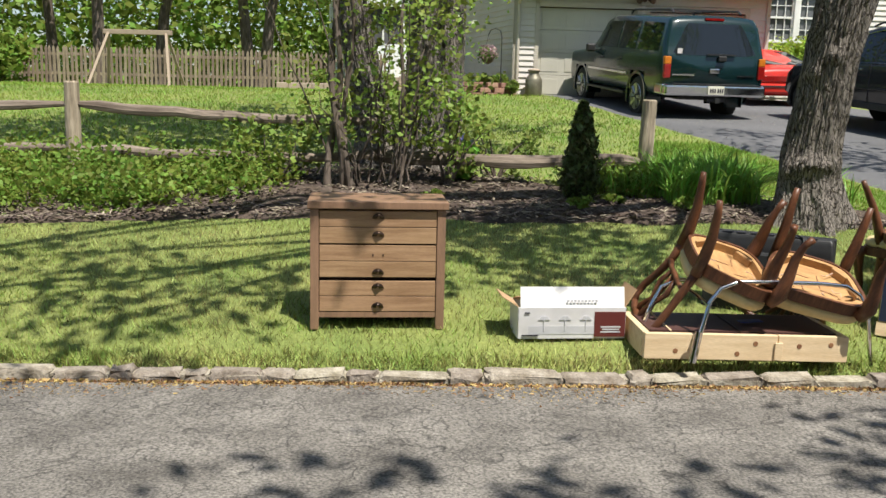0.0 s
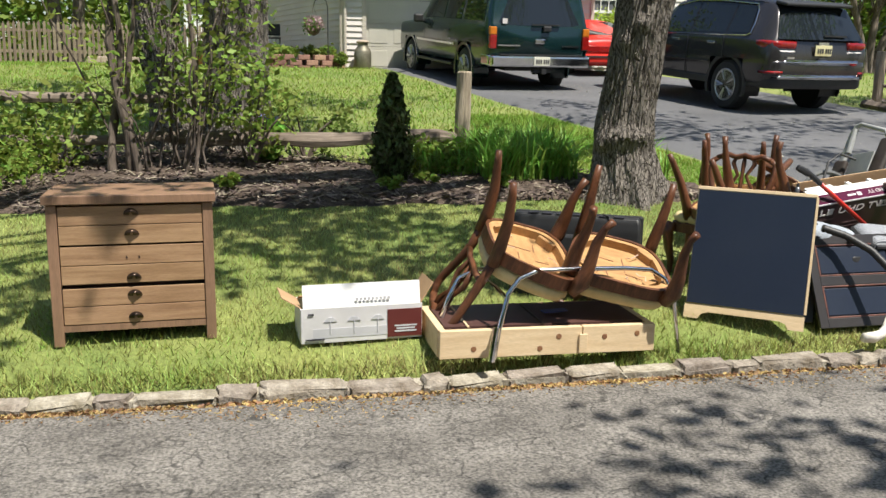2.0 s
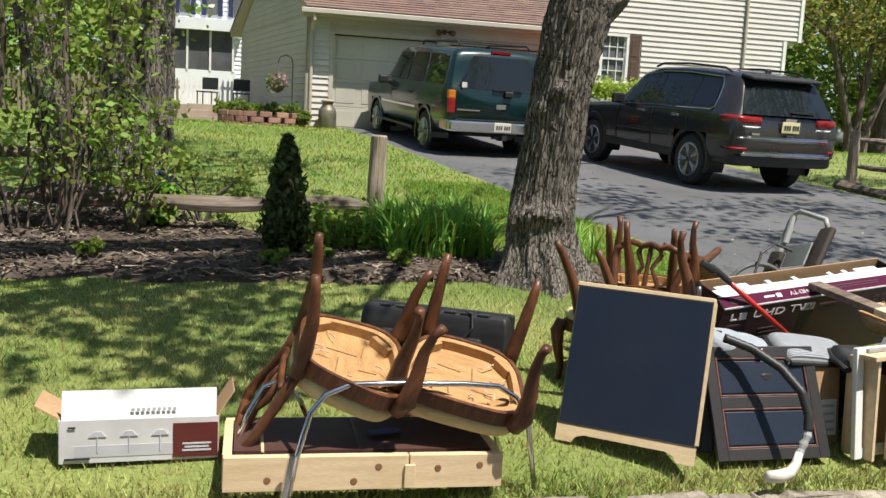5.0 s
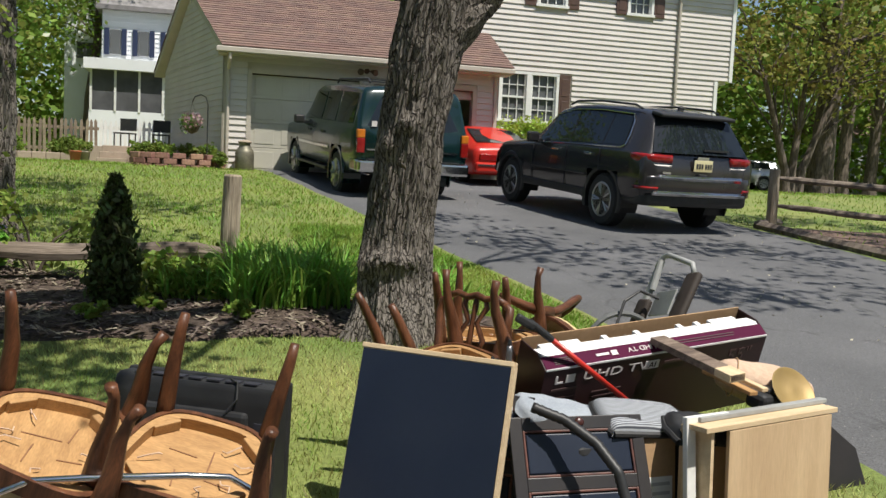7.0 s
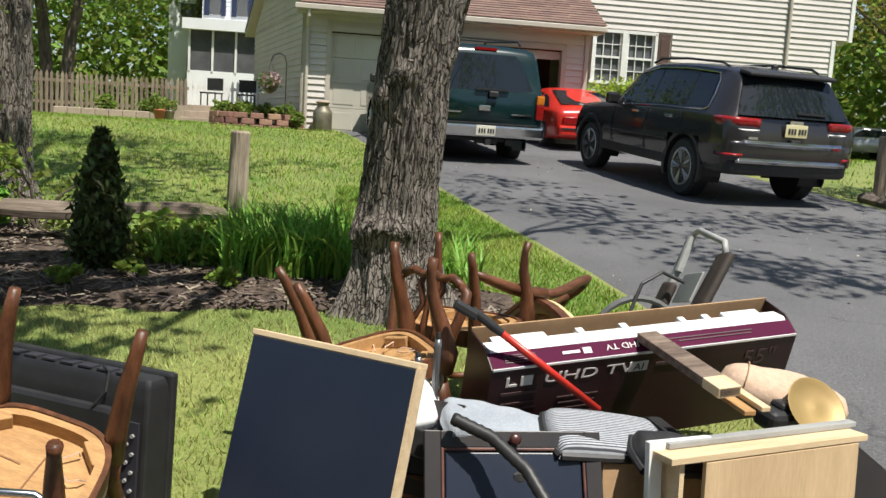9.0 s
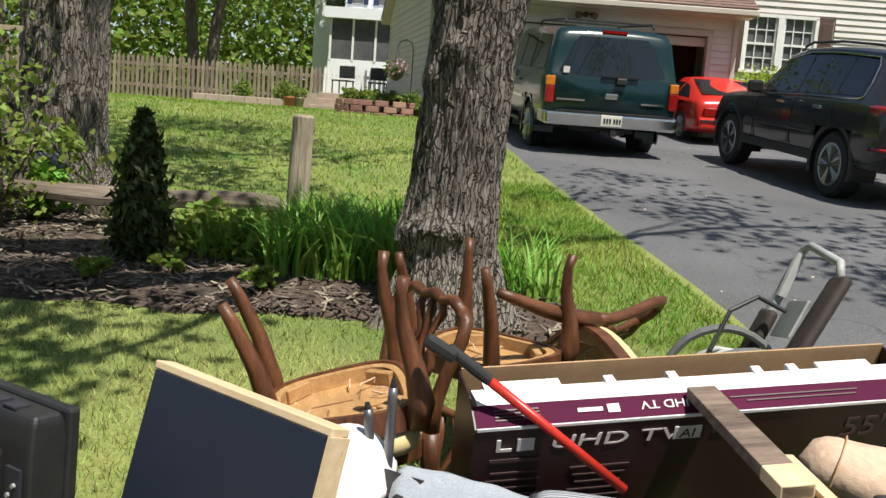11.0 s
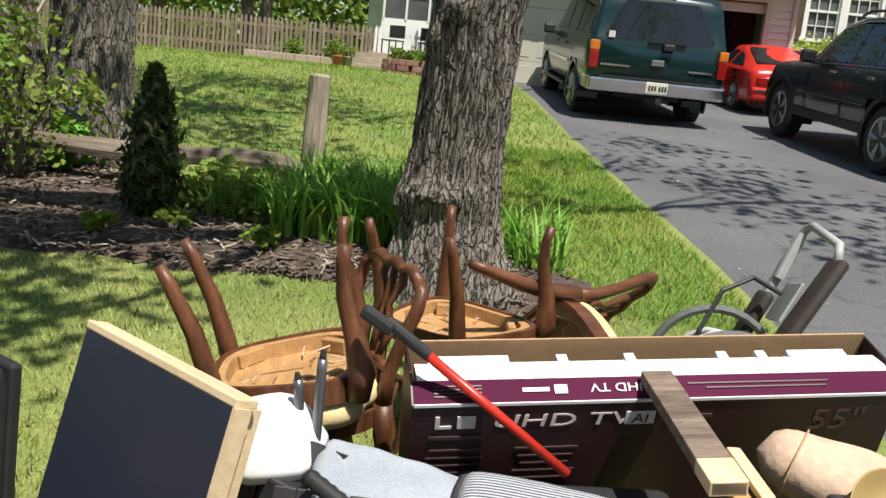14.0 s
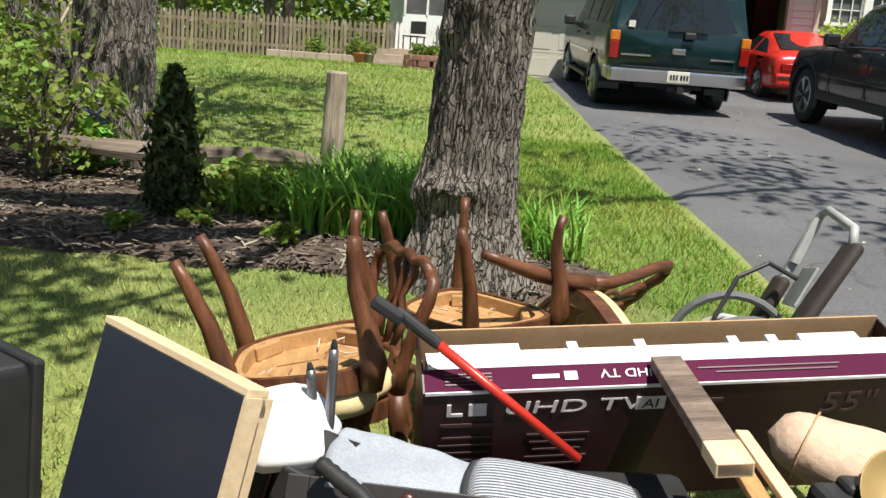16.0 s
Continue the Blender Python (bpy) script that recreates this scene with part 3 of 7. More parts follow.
roof = new("roof")
roof.parent = house
EY, EZ, RY, RZ = -0.45, 2.50, 3.1, 4.42
bm = bmesh.new()
prism(bm, [(EY, EZ - 0.03), (EY, EZ + 0.10), (RY, RZ + 0.1), (6.65, EZ + 0.1), (6.65, EZ - 0.03), (RY, RZ - 0.08)], -0.2, 6.35, "x")
splayed.append(part("roof_deck", bm, M_TRIM, roof))
splayed.append(roof_slope("shingles", -0.22, 6.37, EY - 0.03, EZ + 0.11, RY, RZ + 0.11, roof))
splayed.append(roof_slope("shingles", -0.22, 6.37, 6.68, EZ + 0.11, RY, RZ + 0.11, roof))
for ob in splayed:
    splay(ob)
boxes("gutter", [((3.07, EY - 0.06, EZ + 0.03), (6.6, 0.11, 0.11))], M_TRIM, house, "cream metal gutter", 0.015)
boxes("soffit", [((3.07, EY / 2 - 0.02, EZ - 0.04), (6.5, 0.46, 0.03))], M_TRIM, house)
bm = bmesh.new()
tube(bm, [(0.06, EY - 0.05, EZ - 0.02), (0.06, EY - 0.05, EZ - 0.14), (0.05, -0.07, EZ - 0.34), (0.05, -0.07, 0.05)], 0.04, 8)
part("downspout", bm, M_TRIM, house, "cream downspout")

# main block, set back behind the garage front
MY = 1.5
W1 = (6.72, 8.26, 1.57, 2.77)
holes = [W1]
boxes("wall", wall_boxes(6.0, 12.85, -0.4, 3.0, MY, 0.15, holes), M_TRIM, house)
boxes("wall", [((12.77, MY + 4, 1.3), (0.15, 7.7, 3.4)), ((13.2, MY + 4, 4.4), (0.15, 7.7, 2.8)), ((9.5, MY + 8, 2.6), (7.2, 0.15, 6)), ((6.0, MY + 4.2, 4.2), (0.15, 7.9, 3.4)), ((9.6, MY + 4, 2.95), (7.2, 7.8, 0.12))], M_SIDING, house)
UW = [(7.62, 8.38, 4.48, 5.64), (10.12, 10.8, 4.48, 5.64)]
boxes("wall", wall_boxes(6.0, 13.27, 3.0, 5.8, MY, 0.15, UW), M_TRIM, house)
siding("siding", 6.15, 12.85, 0.0, 2.98, MY - 0.004, house, [(W1[0] - 0.35, W1[1] + 0.4, W1[2] - 0.05, W1[3] + 0.03)])
siding("siding", 6.0, 13.27, 2.98, 5.8, MY - 0.004, house, [(u[0] - 0.05, u[1] + 0.05, u[2] - 0.05, u[3] + 0.05) for u in UW])
siding("siding", MY, MY + 6, 4.0, 5.8, 5.996, house, (), "y")
boxes("corner_board", [((13.25, MY - 0.04, 4.35), (0.1, 0.04, 2.8))], M_WHITE, house)
boxes("corner_board", [((12.82, MY - 0.04, 1.4), (0.1, 0.04, 3.1))], M_WHITE, house)
bm = bmesh.new()
tube(bm, [(11.6, MY - 0.07, 0.1), (11.6, MY - 0.07, 5.75)], 0.045, 8)
part("downspout", bm, M_TRIM, house, "cream downspout")
bm = bmesh.new()
prism(bm, [(MY - 0.45, 5.72), (MY - 0.45, 5.86), (MY + 4, 8.2), (MY + 8.5, 5.86), (MY + 8.5, 5.72)], 5.8, 13.5, "x")
part("main_roof", bm, M_SHINGLE, house)


def house_window(x0, x1, z0, z1, y, parent, sashes=1, shutters=(True, True), sh=0.36):
    w = new("window")
    w.parent = parent
    f = 0.07
    boxes("window_frame", [((x0, y - 0.03, (z0 + z1) / 2), (f, 0.08, z1 - z0)), ((x1, y - 0.03, (z0 + z1) / 2), (f, 0.08, z1 - z0)), (((x0 + x1) / 2, y - 0.03, z1), (x1 - x0 + f, 0.08, f)), (((x0 + x1) / 2, y - 0.04, z0), (x1 - x0 + f + 0.06, 0.1, f))]
          + [((x0 + (x1 - x0) * k / sashes, y - 0.03, (z0 + z1) / 2), (0.14, 0.078, z1 - z0 - f)) for k in range(1, sashes)], M_WHITE, w)
    ww = (x1 - x0) / sashes
    for k in range(sashes):
        a = x0 + ww * k + (0.07 if k else 0.035)
        b = x0 + ww * (k + 1) - (0.07 if k < sashes - 1 else 0.035)
        zm = (z0 + z1) / 2
        boxes("sash", [(((a + b) / 2, y, zm), (b - a, 0.05, 0.05)), ((a + 0.02, y + 0.005, zm), (0.04, 0.05, z1 - z0 - f)), ((b - 0.02, y + 0.005, zm), (0.04, 0.05, z1 - z0 - f))]
              + [((a + (b - a) * i / 3, y + 0.01, zm), (0.018, 0.03, z1 - z0 - f)) for i in (1, 2)] + [(((a + b) / 2, y + 0.01, z0 + (z1 - z0) * q), (b - a, 0.03, 0.018)) for q in (0.25, 0.75)], M_WHITE, w)
        boxes("pane", [(((a + b) / 2, y + 0.04, zm), (b - a, 0.008, z1 - z0 - f))], M_PANE, w)
        boxes("curtain", [(((a + b) / 2, y + 0.09, zm), (b - a, 0.01, z1 - z0 - f))], M_DARK, w)
    for on, cx in zip(shutters, (x0 - 0.05 - sh / 2, x1 + 0.05 + sh / 2)):
        if on:
            s = new("shutter")
            s.parent = w
            s["label"] = "dark brown raised-panel shutter"
            boxes("shutter_panel", [((cx, y - 0.045, (z0 + z1) / 2), (sh, 0.03, z1 - z0 + 0.06)), ((cx, y - 0.06, z0 + (z1 - z0) * 0.27), (sh - 0.12, 0.02, (z1 - z0) * 0.4)), ((cx, y - 0.06, z0 + (z1 - z0) * 0.75), (sh - 0.12, 0.02, (z1 - z0) * 0.36))], M_SHUT, s, "", 0.006)
    return w


house_window(*W1, MY, house, 2, (True, True), 0.30)
for u in UW:
    house_window(*u, MY, house, 1, (True, True), 0.30)
# twin flood lamp over the doors
fl = thing("flood_light", HM @ pose(3.05, -0.02, 2.34), "twin dark flood lights on the garage front", "lamp")
bm = bmesh.new()
lathe(bm, [(0.02, 0), (0.06, 0.0), (0.06, -0.02), (0.02, -0.03)], 12, "y")
part("base", bm, M_SHUT, fl)
for sx in (-1, 1):
    bm = bmesh.new()
    tube(bm, [(0, -0.02, 0), (sx * 0.07, -0.06, 0), (sx * 0.10, -0.08, -0.01)], 0.015, 6)
    tube(bm, [(sx * 0.09, -0.06, 0.0), (sx * 0.13, -0.11, -0.02), (sx * 0.17, -0.18, -0.04)], [0.03, 0.055, 0.075], 10)
    part("lamp_head", bm, M_SHUT, fl)

# ---- trees and shrubs ----
def trunk_mesh(pts, radii, seg=72, rough=0.10, seed=0, flare=0.0, bark=0.028, step=0.03, knots=()):
    """A trunk with plated bark, root flare and knots (angle, height, reach, size up, size round)."""
    bm = bmesh.new()
    pts = [Vector(p) for p in pts]
    fine, rad = [], []
    for i in range(len(pts) - 1):
        n = max(2, int((pts[i + 1] - pts[i]).length / step))
        for k in range(n):
            fine.append(pts[i].lerp(pts[i + 1], k / n))
            rad.append(radii[i] + (radii[i + 1] - radii[i]) * k / n)
    fine.append(pts[-1])
    rad.append(radii[-1])
    z0 = fine[0].z
    rings = []
    for p, r in zip(fine, rad):
        ring = []
        for j in range(seg):
            a = 2 * math.pi * j / seg
            d = Vector((math.cos(a), math.sin(a), 0))
            ridge = noise.noise((d.x * 5.5 + seed, d.y * 5.5, p.z * 1.1)) + 0.6 * noise.noise((d.x * 13, d.y * 13 + seed, p.z * 2.6))
            root = flare * max(0, 1 - (p.z - z0) / 0.7) ** 2.2 * (0.45 + 1.0 * max(0, math.sin(a * 5 + seed + 0.6 * noise.noise((d.x, d.y, 3.0)))) ** 1.5)
            w = noise.noise((d.x * 4, d.y * 4, p.z * 3))
            F = noise.voronoi((d.x * r * 24 + seed + 0.5 * w, d.y * r * 24, p.z * 2.4 + 0.5 * w))[0]
            plate = min(1.0, (F[1] - F[0]) * 2.6) - 0.5 - 0.35 * abs(noise.noise((d.x * r * 90, d.y * r * 90, p.z * 12)))
            bump = 0.0
            for ka, kz, reach, up, wide in knots:
                da = (a - ka + math.pi) % (2 * math.pi) - math.pi
                bump += reach * math.exp(-((p.z - kz) / up) ** 2 - (da / wide) ** 2) * (1 + 0.35 * noise.noise((a * 9, p.z * 26, 1.0)))
            ring.append(bm.verts.new(p + d * (r * (1 + 0.6 * rough * ridge + root) + bark * plate + bump)))
        rings.append(ring)
    for a, b in zip(rings, rings[1:]):
        for j in range(seg):
            bm.faces.new((a[j], a[(j + 1) % seg], b[(j + 1) % seg], b[j]))
    bm.faces.new(rings[-1])
    return bm


def clumps(seed, n, per, centre, radius, spread):
    """Leaf places in n clumps inside an ellipsoid."""
    rs = np.random.default_rng(seed)
    d = rs.normal(size=(n, 3))
    d /= np.linalg.norm(d, axis=1)[:, None]
    c = np.asarray(centre) + d * (rs.uniform(0.25, 1, (n, 1)) ** 0.5) * np.asarray(radius)
    return c, (c[:, None, :] + rs.normal(size=(n, per, 3)) * spread).reshape(-1, 3)


def limbs(bm, start, ends, r, seed=0, seg=6):
    rg = random.Random(seed)
    for e in ends:
        a, b = Vector(start), Vector(e)
        mid = a.lerp(b, 0.5) + Vector((rg.uniform(-0.1, 0.1), rg.uniform(-0.1, 0.1), rg.uniform(0.0, 0.15))) * (b - a).length
        tube(bm, [a, a.lerp(mid, 0.6), mid, mid.lerp(b, 0.5), b], [r, r * 0.8, r * 0.6, r * 0.4, r * 0.12], seg, False)


def tree(name, base, pts, radii, crown, crown_r, label, leaf, size, n, per, spread, seed, flare=0.3, bark=None, seg=84, step=0.03, knots=()):
    t = thing(name, pose(*base), label, "tree")
    part("trunk", trunk_mesh(pts, radii, seg, 0.10, seed, flare, 0.019 if seg > 40 else 0.008, step, knots), bark or M_BARK, t)
    c, p = clumps(seed, n, per, crown, crown_r, spread)
    bm = bmesh.new()
    limbs(bm, pts[-1], [tuple(q) for q in c[::max(1, n // 7)]], radii[-1] * 0.5, seed)
    limbs(bm, pts[-2], [tuple(q) for q in c[1::max(1, n // 4)]], radii[-1] * 0.4, seed + 1)
    part("limb", bm, bark or M_BARK, t)
    ob = leaves("crown", p, size, leaf, t, seed)
    return t


# The crown is out of view, set off the trunk to shade the lawn.
maple = tree("maple_tree", (3.6, 8.3, 0.40), [(0, 0, -0.1), (0.0, 0.0, 0.15), (-0.01, 0.03, 0.42), (-0.02, 0.02, 0.62), (0.0, 0.0, 0.85), (0.04, -0.08, 1.5), (0.10, -0.15, 2.0), (0.20, -0.25, 2.7), (0.34, -0.45, 4.2)],
             [0.31, 0.285, 0.262, 0.255, 0.24, 0.225, 0.24, 0.23, 0.2], (-4.6, -4.9, 6.6), (2.3, 1.1, 1.2), "mature maple trunk with shaggy grey bark, leaning, a sawn limb stub", M_LEAF, 0.10, 28, 60, 0.36, 3, 0.55, None, 190,
             0.02, ((-1.75, 0.56, 0.055, 0.07, 0.75), (-2.6, 0.50, 0.05, 0.09, 0.4), (-1.9, 1.50, 0.045, 0.06, 0.3), (-2.5, 1.36, 0.03, 0.07, 0.3)))
# More unseen leaf clusters, added where their shade dapples the lawns and driveway.
for k, (cx, cy, cz, rx_, ry_) in enumerate([(1.4, 1.8, 7.6, 4.2, 3.6), (6.4, -0.6, 8.2, 3.6, 2.4), (-0.9, -3.7, 6.4, 1.5, 1.0)]):
    c, p = clumps(400 + k, 20, 62, (cx, cy, cz), (rx_, ry_, 1.5), 0.34)
    bm = bmesh.new()
    limbs(bm, (0.33, -0.43, 4.1), [tuple(q) for q in c[::7]], 0.06, 400 + k)
    part("limb", bm, M_BARK, maple)
    leaves("crown", p, 0.11, M_LEAF, maple, 402 + k)
bm = trunk_mesh([(0.1, -0.13, 1.85), (0.32, -0.20, 2.15), (0.46, -0.24, 2.33), (0.52, -0.26, 2.46)], [0.15, 0.14, 0.12, 0.115], 20, 0.08, 5)
part("limb_stub", bm, M_BARK, maple, "sawn-off limb stub")
bm = bmesh.new()
lathe(bm, [(0.001, 0.0), (0.09, 0.0), (0.105, -0.02), (0.1, -0.04)], 18, "z")
part("cut_face", bm, mat("sawn_wood", (0.5, 0.40, 0.29), 0.85, (0.38, 0.30, 0.21), scale=12, fine=0.2), maple, "pale sawn end grain", pose(0.535, -0.265, 2.48, 12, 22, 0))
tree2 = tree("old_tree", (0.20, 10.8, 0.62), [(0, 0, -0.1), (0.02, 0, 0.2), (0.03, 0, 0.6), (0.05, 0.0, 1.6), (0.08, 0.0, 3.0), (0.14, 0, 5)], [0.42, 0.37, 0.34, 0.32, 0.30, 0.25], (0.0, 0.6, 7.6), (5.0, 4.4, 2.2), "thick old tree trunk with furrowed grey bark", M_LEAF, 0.12, 90, 66, 0.36, 8, 0.4, None, 110)
tree3 = tree("leaning_tree", (-0.36, 10.95, 0.64), [(0, 0, -0.1), (-0.05, 0, 0.3), (-0.20, 0, 1.0), (-0.40, 0.0, 2.0), (-0.65, 0, 3.4)], [0.30, 0.25, 0.20, 0.18, 0.15], (-2.4, 0.6, 5.6), (2.4, 2.2, 1.8), "grey leaning trunk beside the old tree", M_LEAF, 0.11, 60, 45, 0.35, 9, 0.4)
# Out of view; inferred from dapples on the road, crowns placed to cast them.
for i, (x, y, cx, cy) in enumerate([(-5.5, -6.2, 1.8, 4.0), (4.6, -5.6, 0.2, 4.2), (13.5, -6.4, -0.5, 2.0)]):
    tree("street_tree", (x, y, -0.1), [(0, 0, -0.1), (0.0, 0, 1.0), (0.1, 0.1, 2.6), (0.2, 0.4, 4.6)], [0.28, 0.24, 0.2, 0.14], (cx, cy, 7.2), (4.2, 2.9, 1.6), "roadside maple in young leaf, overhanging the street", M_LEAF, 0.12, 70, 70, 0.36, 21 + i, 0.4, None, 30)
# Added out of view so its crown shades the lawn beyond the driveway.
tree("yard_tree", (16.5, 9.0, 0.5), [(0, 0, -0.1), (0.0, 0, 1.0), (-0.1, 0.1, 3.0), (-0.4, 0.4, 5.2)], [0.3, 0.26, 0.22, 0.16], (-2.6, 2.6, 8.2), (3.2, 2.6, 1.4), "broad maple added out of view to shade the lawn", M_LEAF, 0.12, 46, 66, 0.36, 33, 0.4, None, 30)
# Unseen leaf wall, added so the cars reflect foliage instead of bright sky.
rs = np.random.default_rng(300)
n = 26000
ang = rs.uniform(-1.25, 1.25, n)
dist = rs.uniform(17, 26, n)
zz = rs.uniform(0, 1, n) ** 1.2 * (9 + 2.5 * np.sin(ang * 7) + 1.5 * np.sin(ang * 19))
tagged(leaves("street_woods", np.stack([3 - dist * np.sin(ang), -dist * np.cos(ang), zz], 1), 0.5, M_LEAFD, None, 301), "leaf wall added out of view across the street for reflections", "woods", kind="stuff")

# big flowering shrub in the bed
shrub = thing("flowering_shrub", pose(-0.45, 9.45, 0.55), "tall leggy shrub with twisted stems and pale blossom", "shrub")
rg = random.Random(12)
bm = bmesh.new()
tips = []
for k in range(19):
    a, r = rg.uniform(0, 6.28), rg.uniform(0.05, 0.42)
    sx, sy = r * math.cos(a) * 0.9 + (0.25 if k % 3 else -0.1), r * math.sin(a) * 0.5
    hgt = rg.uniform(0.9, 2.6)
    ex, ey = sx * 2.2 + rg.uniform(-0.5, 0.6), sy * 2 + rg.uniform(-0.4, 0.4)
    pts = []
    for i in range(7):
        t = i / 6
        pts.append((sx + (ex - sx) * t ** 1.4 + rg.uniform(-0.05, 0.05), sy + (ey - sy) * t + rg.uniform(-0.04, 0.04), hgt * t - 0.05))
    r0 = rg.uniform(0.008, 0.016)
    tube(bm, pts, [r0 * (1 - 0.11 * i) for i in range(7)], 5, False)
    tips += pts[2:]
for k in range(4):
    x0, tw = -0.36 + (0.07, 0.16, 0.0, 0.62)[k], (0.9, 2.4, 4.1, 5.2)[k]
    n = 16
    tube(bm, [(x0 + 0.05 * math.sin(tw + 0.55 * i) + 0.10 * (k - 1) * (i / n) ** 1.5, -0.1 + 0.05 * math.cos(tw + 0.55 * i), 2.7 * i / n - 0.05) for i in range(n + 1)], [(0.050, 0.036, 0.042, 0.030)[k] * (1 - 0.68 * i / n) * (1 + 0.15 * math.sin(i * 1.9 + k)) for i in range(n + 1)], 9, False)
part("branch", bm, M_BARK2, shrub)
rs = np.random.default_rng(13)
tp = np.array(tips)
c = np.repeat(tp, 17, 0) + rs.normal(size=(len(tp) * 17, 3)) * (0.20, 0.16, 0.15)
leaves("foliage", c[c[:, 2] > 0.45], 0.044, M_LEAFS, shrub, 13)
c2, p2 = clumps(14, 46, 44, (0.35, 0.1, 2.2), (1.1, 0.6, 0.75), 0.14)
leaves("foliage", p2, 0.046, M_LEAFS, shrub, 15)
M_BLOOM = leafy("pale_blossom", (0.70, 0.70, 0.60), (0.55, 0.60, 0.40), 0.1, 0.3)
leaves("blossom", p2[::26] + 0.02, 0.07, M_BLOOM, shrub, 16, aspect=1.1)


def bush(name, base, r, n, leaf, size, label, seed, stems=8, category="shrub"):
    b = thing(name, pose(*base), label, category)
    bm = bmesh.new()
    c, p = clumps(seed, n, 26, (0, 0, r[2] * 0.95), (r[0], r[1], r[2] * 0.8), min(r) * 0.2)
    limbs(bm, (0, 0, -0.03), [tuple(q) for q in c[::max(1, n // stems)]], 0.012 + 0.01 * r[2], seed, 5)
    part("branch", bm, M_BARK2, b)
    leaves("foliage", p[p[:, 2] > 0.03], size, leaf, b, seed)
    return b


bush("shrub", (-1.35, 9.5, 0.56), (0.55, 0.35, 0.45), 34, M_LEAFS, 0.045, "loose young shrub in fresh yellow-green leaf", 31)
bush("shrub", (0.9, 10.0, 0.6), (0.45, 0.3, 0.40), 16, M_LEAFY, 0.045, "thin open shrub in fresh leaf beside the fence", 32)
bush("shrub", (0.35, 9.5, 0.55), (0.5, 0.4, 0.7), 26, M_LEAFS, 0.045, "leafy side growth of the flowering shrub", 33)
bush("iris_clump", (0.55, 9.9, 0.6), (0.15, 0.15, 0.22), 12, M_LILY, 0.09, "small clump of leaves with violet flowers", 34, 4, "flowers")
leaves("iris_flower", np.random.default_rng(3).normal(size=(40, 3)) * 0.035 + (0.0, 0.0, 0.40), 0.05, leafy("violet_petals", (0.25, 0.25, 0.75), (0.35, 0.35, 0.85), 0.2), bpy.data.objects["iris_clump"], 3)
c, p = clumps(41, 300, 60, (-3.2, 9.1, 0.66), (2.1, 1.15, 0.13), 0.10)
p[:, 2] += (p[:, 1] - 9.1) * 0.1
tagged(leaves("groundcover", p, 0.038, M_LEAF, None, 41), "leafy green groundcover filling the bed below the fence", "groundcover", kind="stuff")
c, p = clumps(42, 90, 26, (2.1, 9.5, 0.62), (0.55, 0.45, 0.10), 0.08)
tagged(leaves("groundcover", p, 0.05, M_LEAF, None, 42), "low fresh green groundcover beside the fence post", "groundcover", kind="stuff")
for i, (x, y) in enumerate([(1.55, 8.45), (1.9, 8.7), (0.2, 8.6), (2.5, 8.5)]):
    bush("weed", (x, y, bed_z(x, y)), (0.12, 0.10, 0.07), 10, M_LEAF, 0.035, "small leafy weed in the mulch", 50 + i, 3, "weed")

# arborvitae
arb = thing("arborvitae", pose(1.62, 8.95, 0.50), "small dark green conical evergreen", "shrub")
rs = np.random.default_rng(61)
n = 7000
z = rs.uniform(0.02, 1.0, n) ** 1.15
rad = 0.185 * np.clip(1.03 - z, 0, 1) ** 0.62 * np.clip(z * 3 + 0.45, 0, 1) * rs.uniform(0.25, 1.0, n) ** 0.7 * rs.normal(1.0, 0.20, n)
a = rs.uniform(0, 6.283, n)
rad *= 1 + 0.22 * np.sin(a * 5 + z * 23) + 0.20 * np.sin(a * 7 - z * 47)
leaves("foliage", np.stack([rad * np.cos(a), rad * np.sin(a), z * 0.95], 1), 0.030, M_CEDAR, arb, 62, 1.2, 2.6)
bm = bmesh.new()
tube(bm, [(0, 0, -0.05), (0, 0, 0.4), (0, 0, 0.9)], [0.022, 0.016, 0.004], 6)
part("trunk", bm, M_BARK2, arb)


# daylilies: arching strap leaves
def lily(name, x0, x1, y0, y1, n, seed, hgt=0.36):
    rs = np.random.default_rng(seed)
    v, f = [], []
    for _ in range(n):
        x, y = rs.uniform(x0, x1), rs.uniform(y0, y1)
        a, L, w = rs.uniform(0, 6.283), rs.uniform(0.5, 1.15) * hgt * 1.45, rs.uniform(0.006, 0.011)
        d, s = np.array([math.cos(a), math.sin(a)]), np.array([-math.sin(a), math.cos(a)])
        z, i, lean = lawn_z(x, y) + 0.02, len(v), rs.uniform(0.35, 1.0)
        for k in range(5):
            t = k / 4
            out, up = L * lean * t * t * 0.75, L * (t - 0.45 * lean * t * t)
            ww = w * (1 - t ** 3)
            v += [(x + d[0] * out - s[0] * ww, y + d[1] * out - s[1] * ww, z + up), (x + d[0] * out + s[0] * ww, y + d[1] * out + s[1] * ww, z + up + 0.002)]
        f += [(i + 2 * k, i + 2 * k + 1, i + 2 * k + 3, i + 2 * k + 2) for k in range(4)]
    return tagged(sheet(name, v, f, M_LILY), "dense clump of arching daylily leaves", "plants", kind="stuff")


lily("daylilies", 2.45, 3.35, 8.75, 9.7, 1500, 71, 0.40)
lily("daylilies", 3.85, 4.25, 8.7, 9.2, 180, 72, 0.32)
lily("daylilies", 1.95, 2.5, 9.0, 9.8, 420, 73, 0.24)

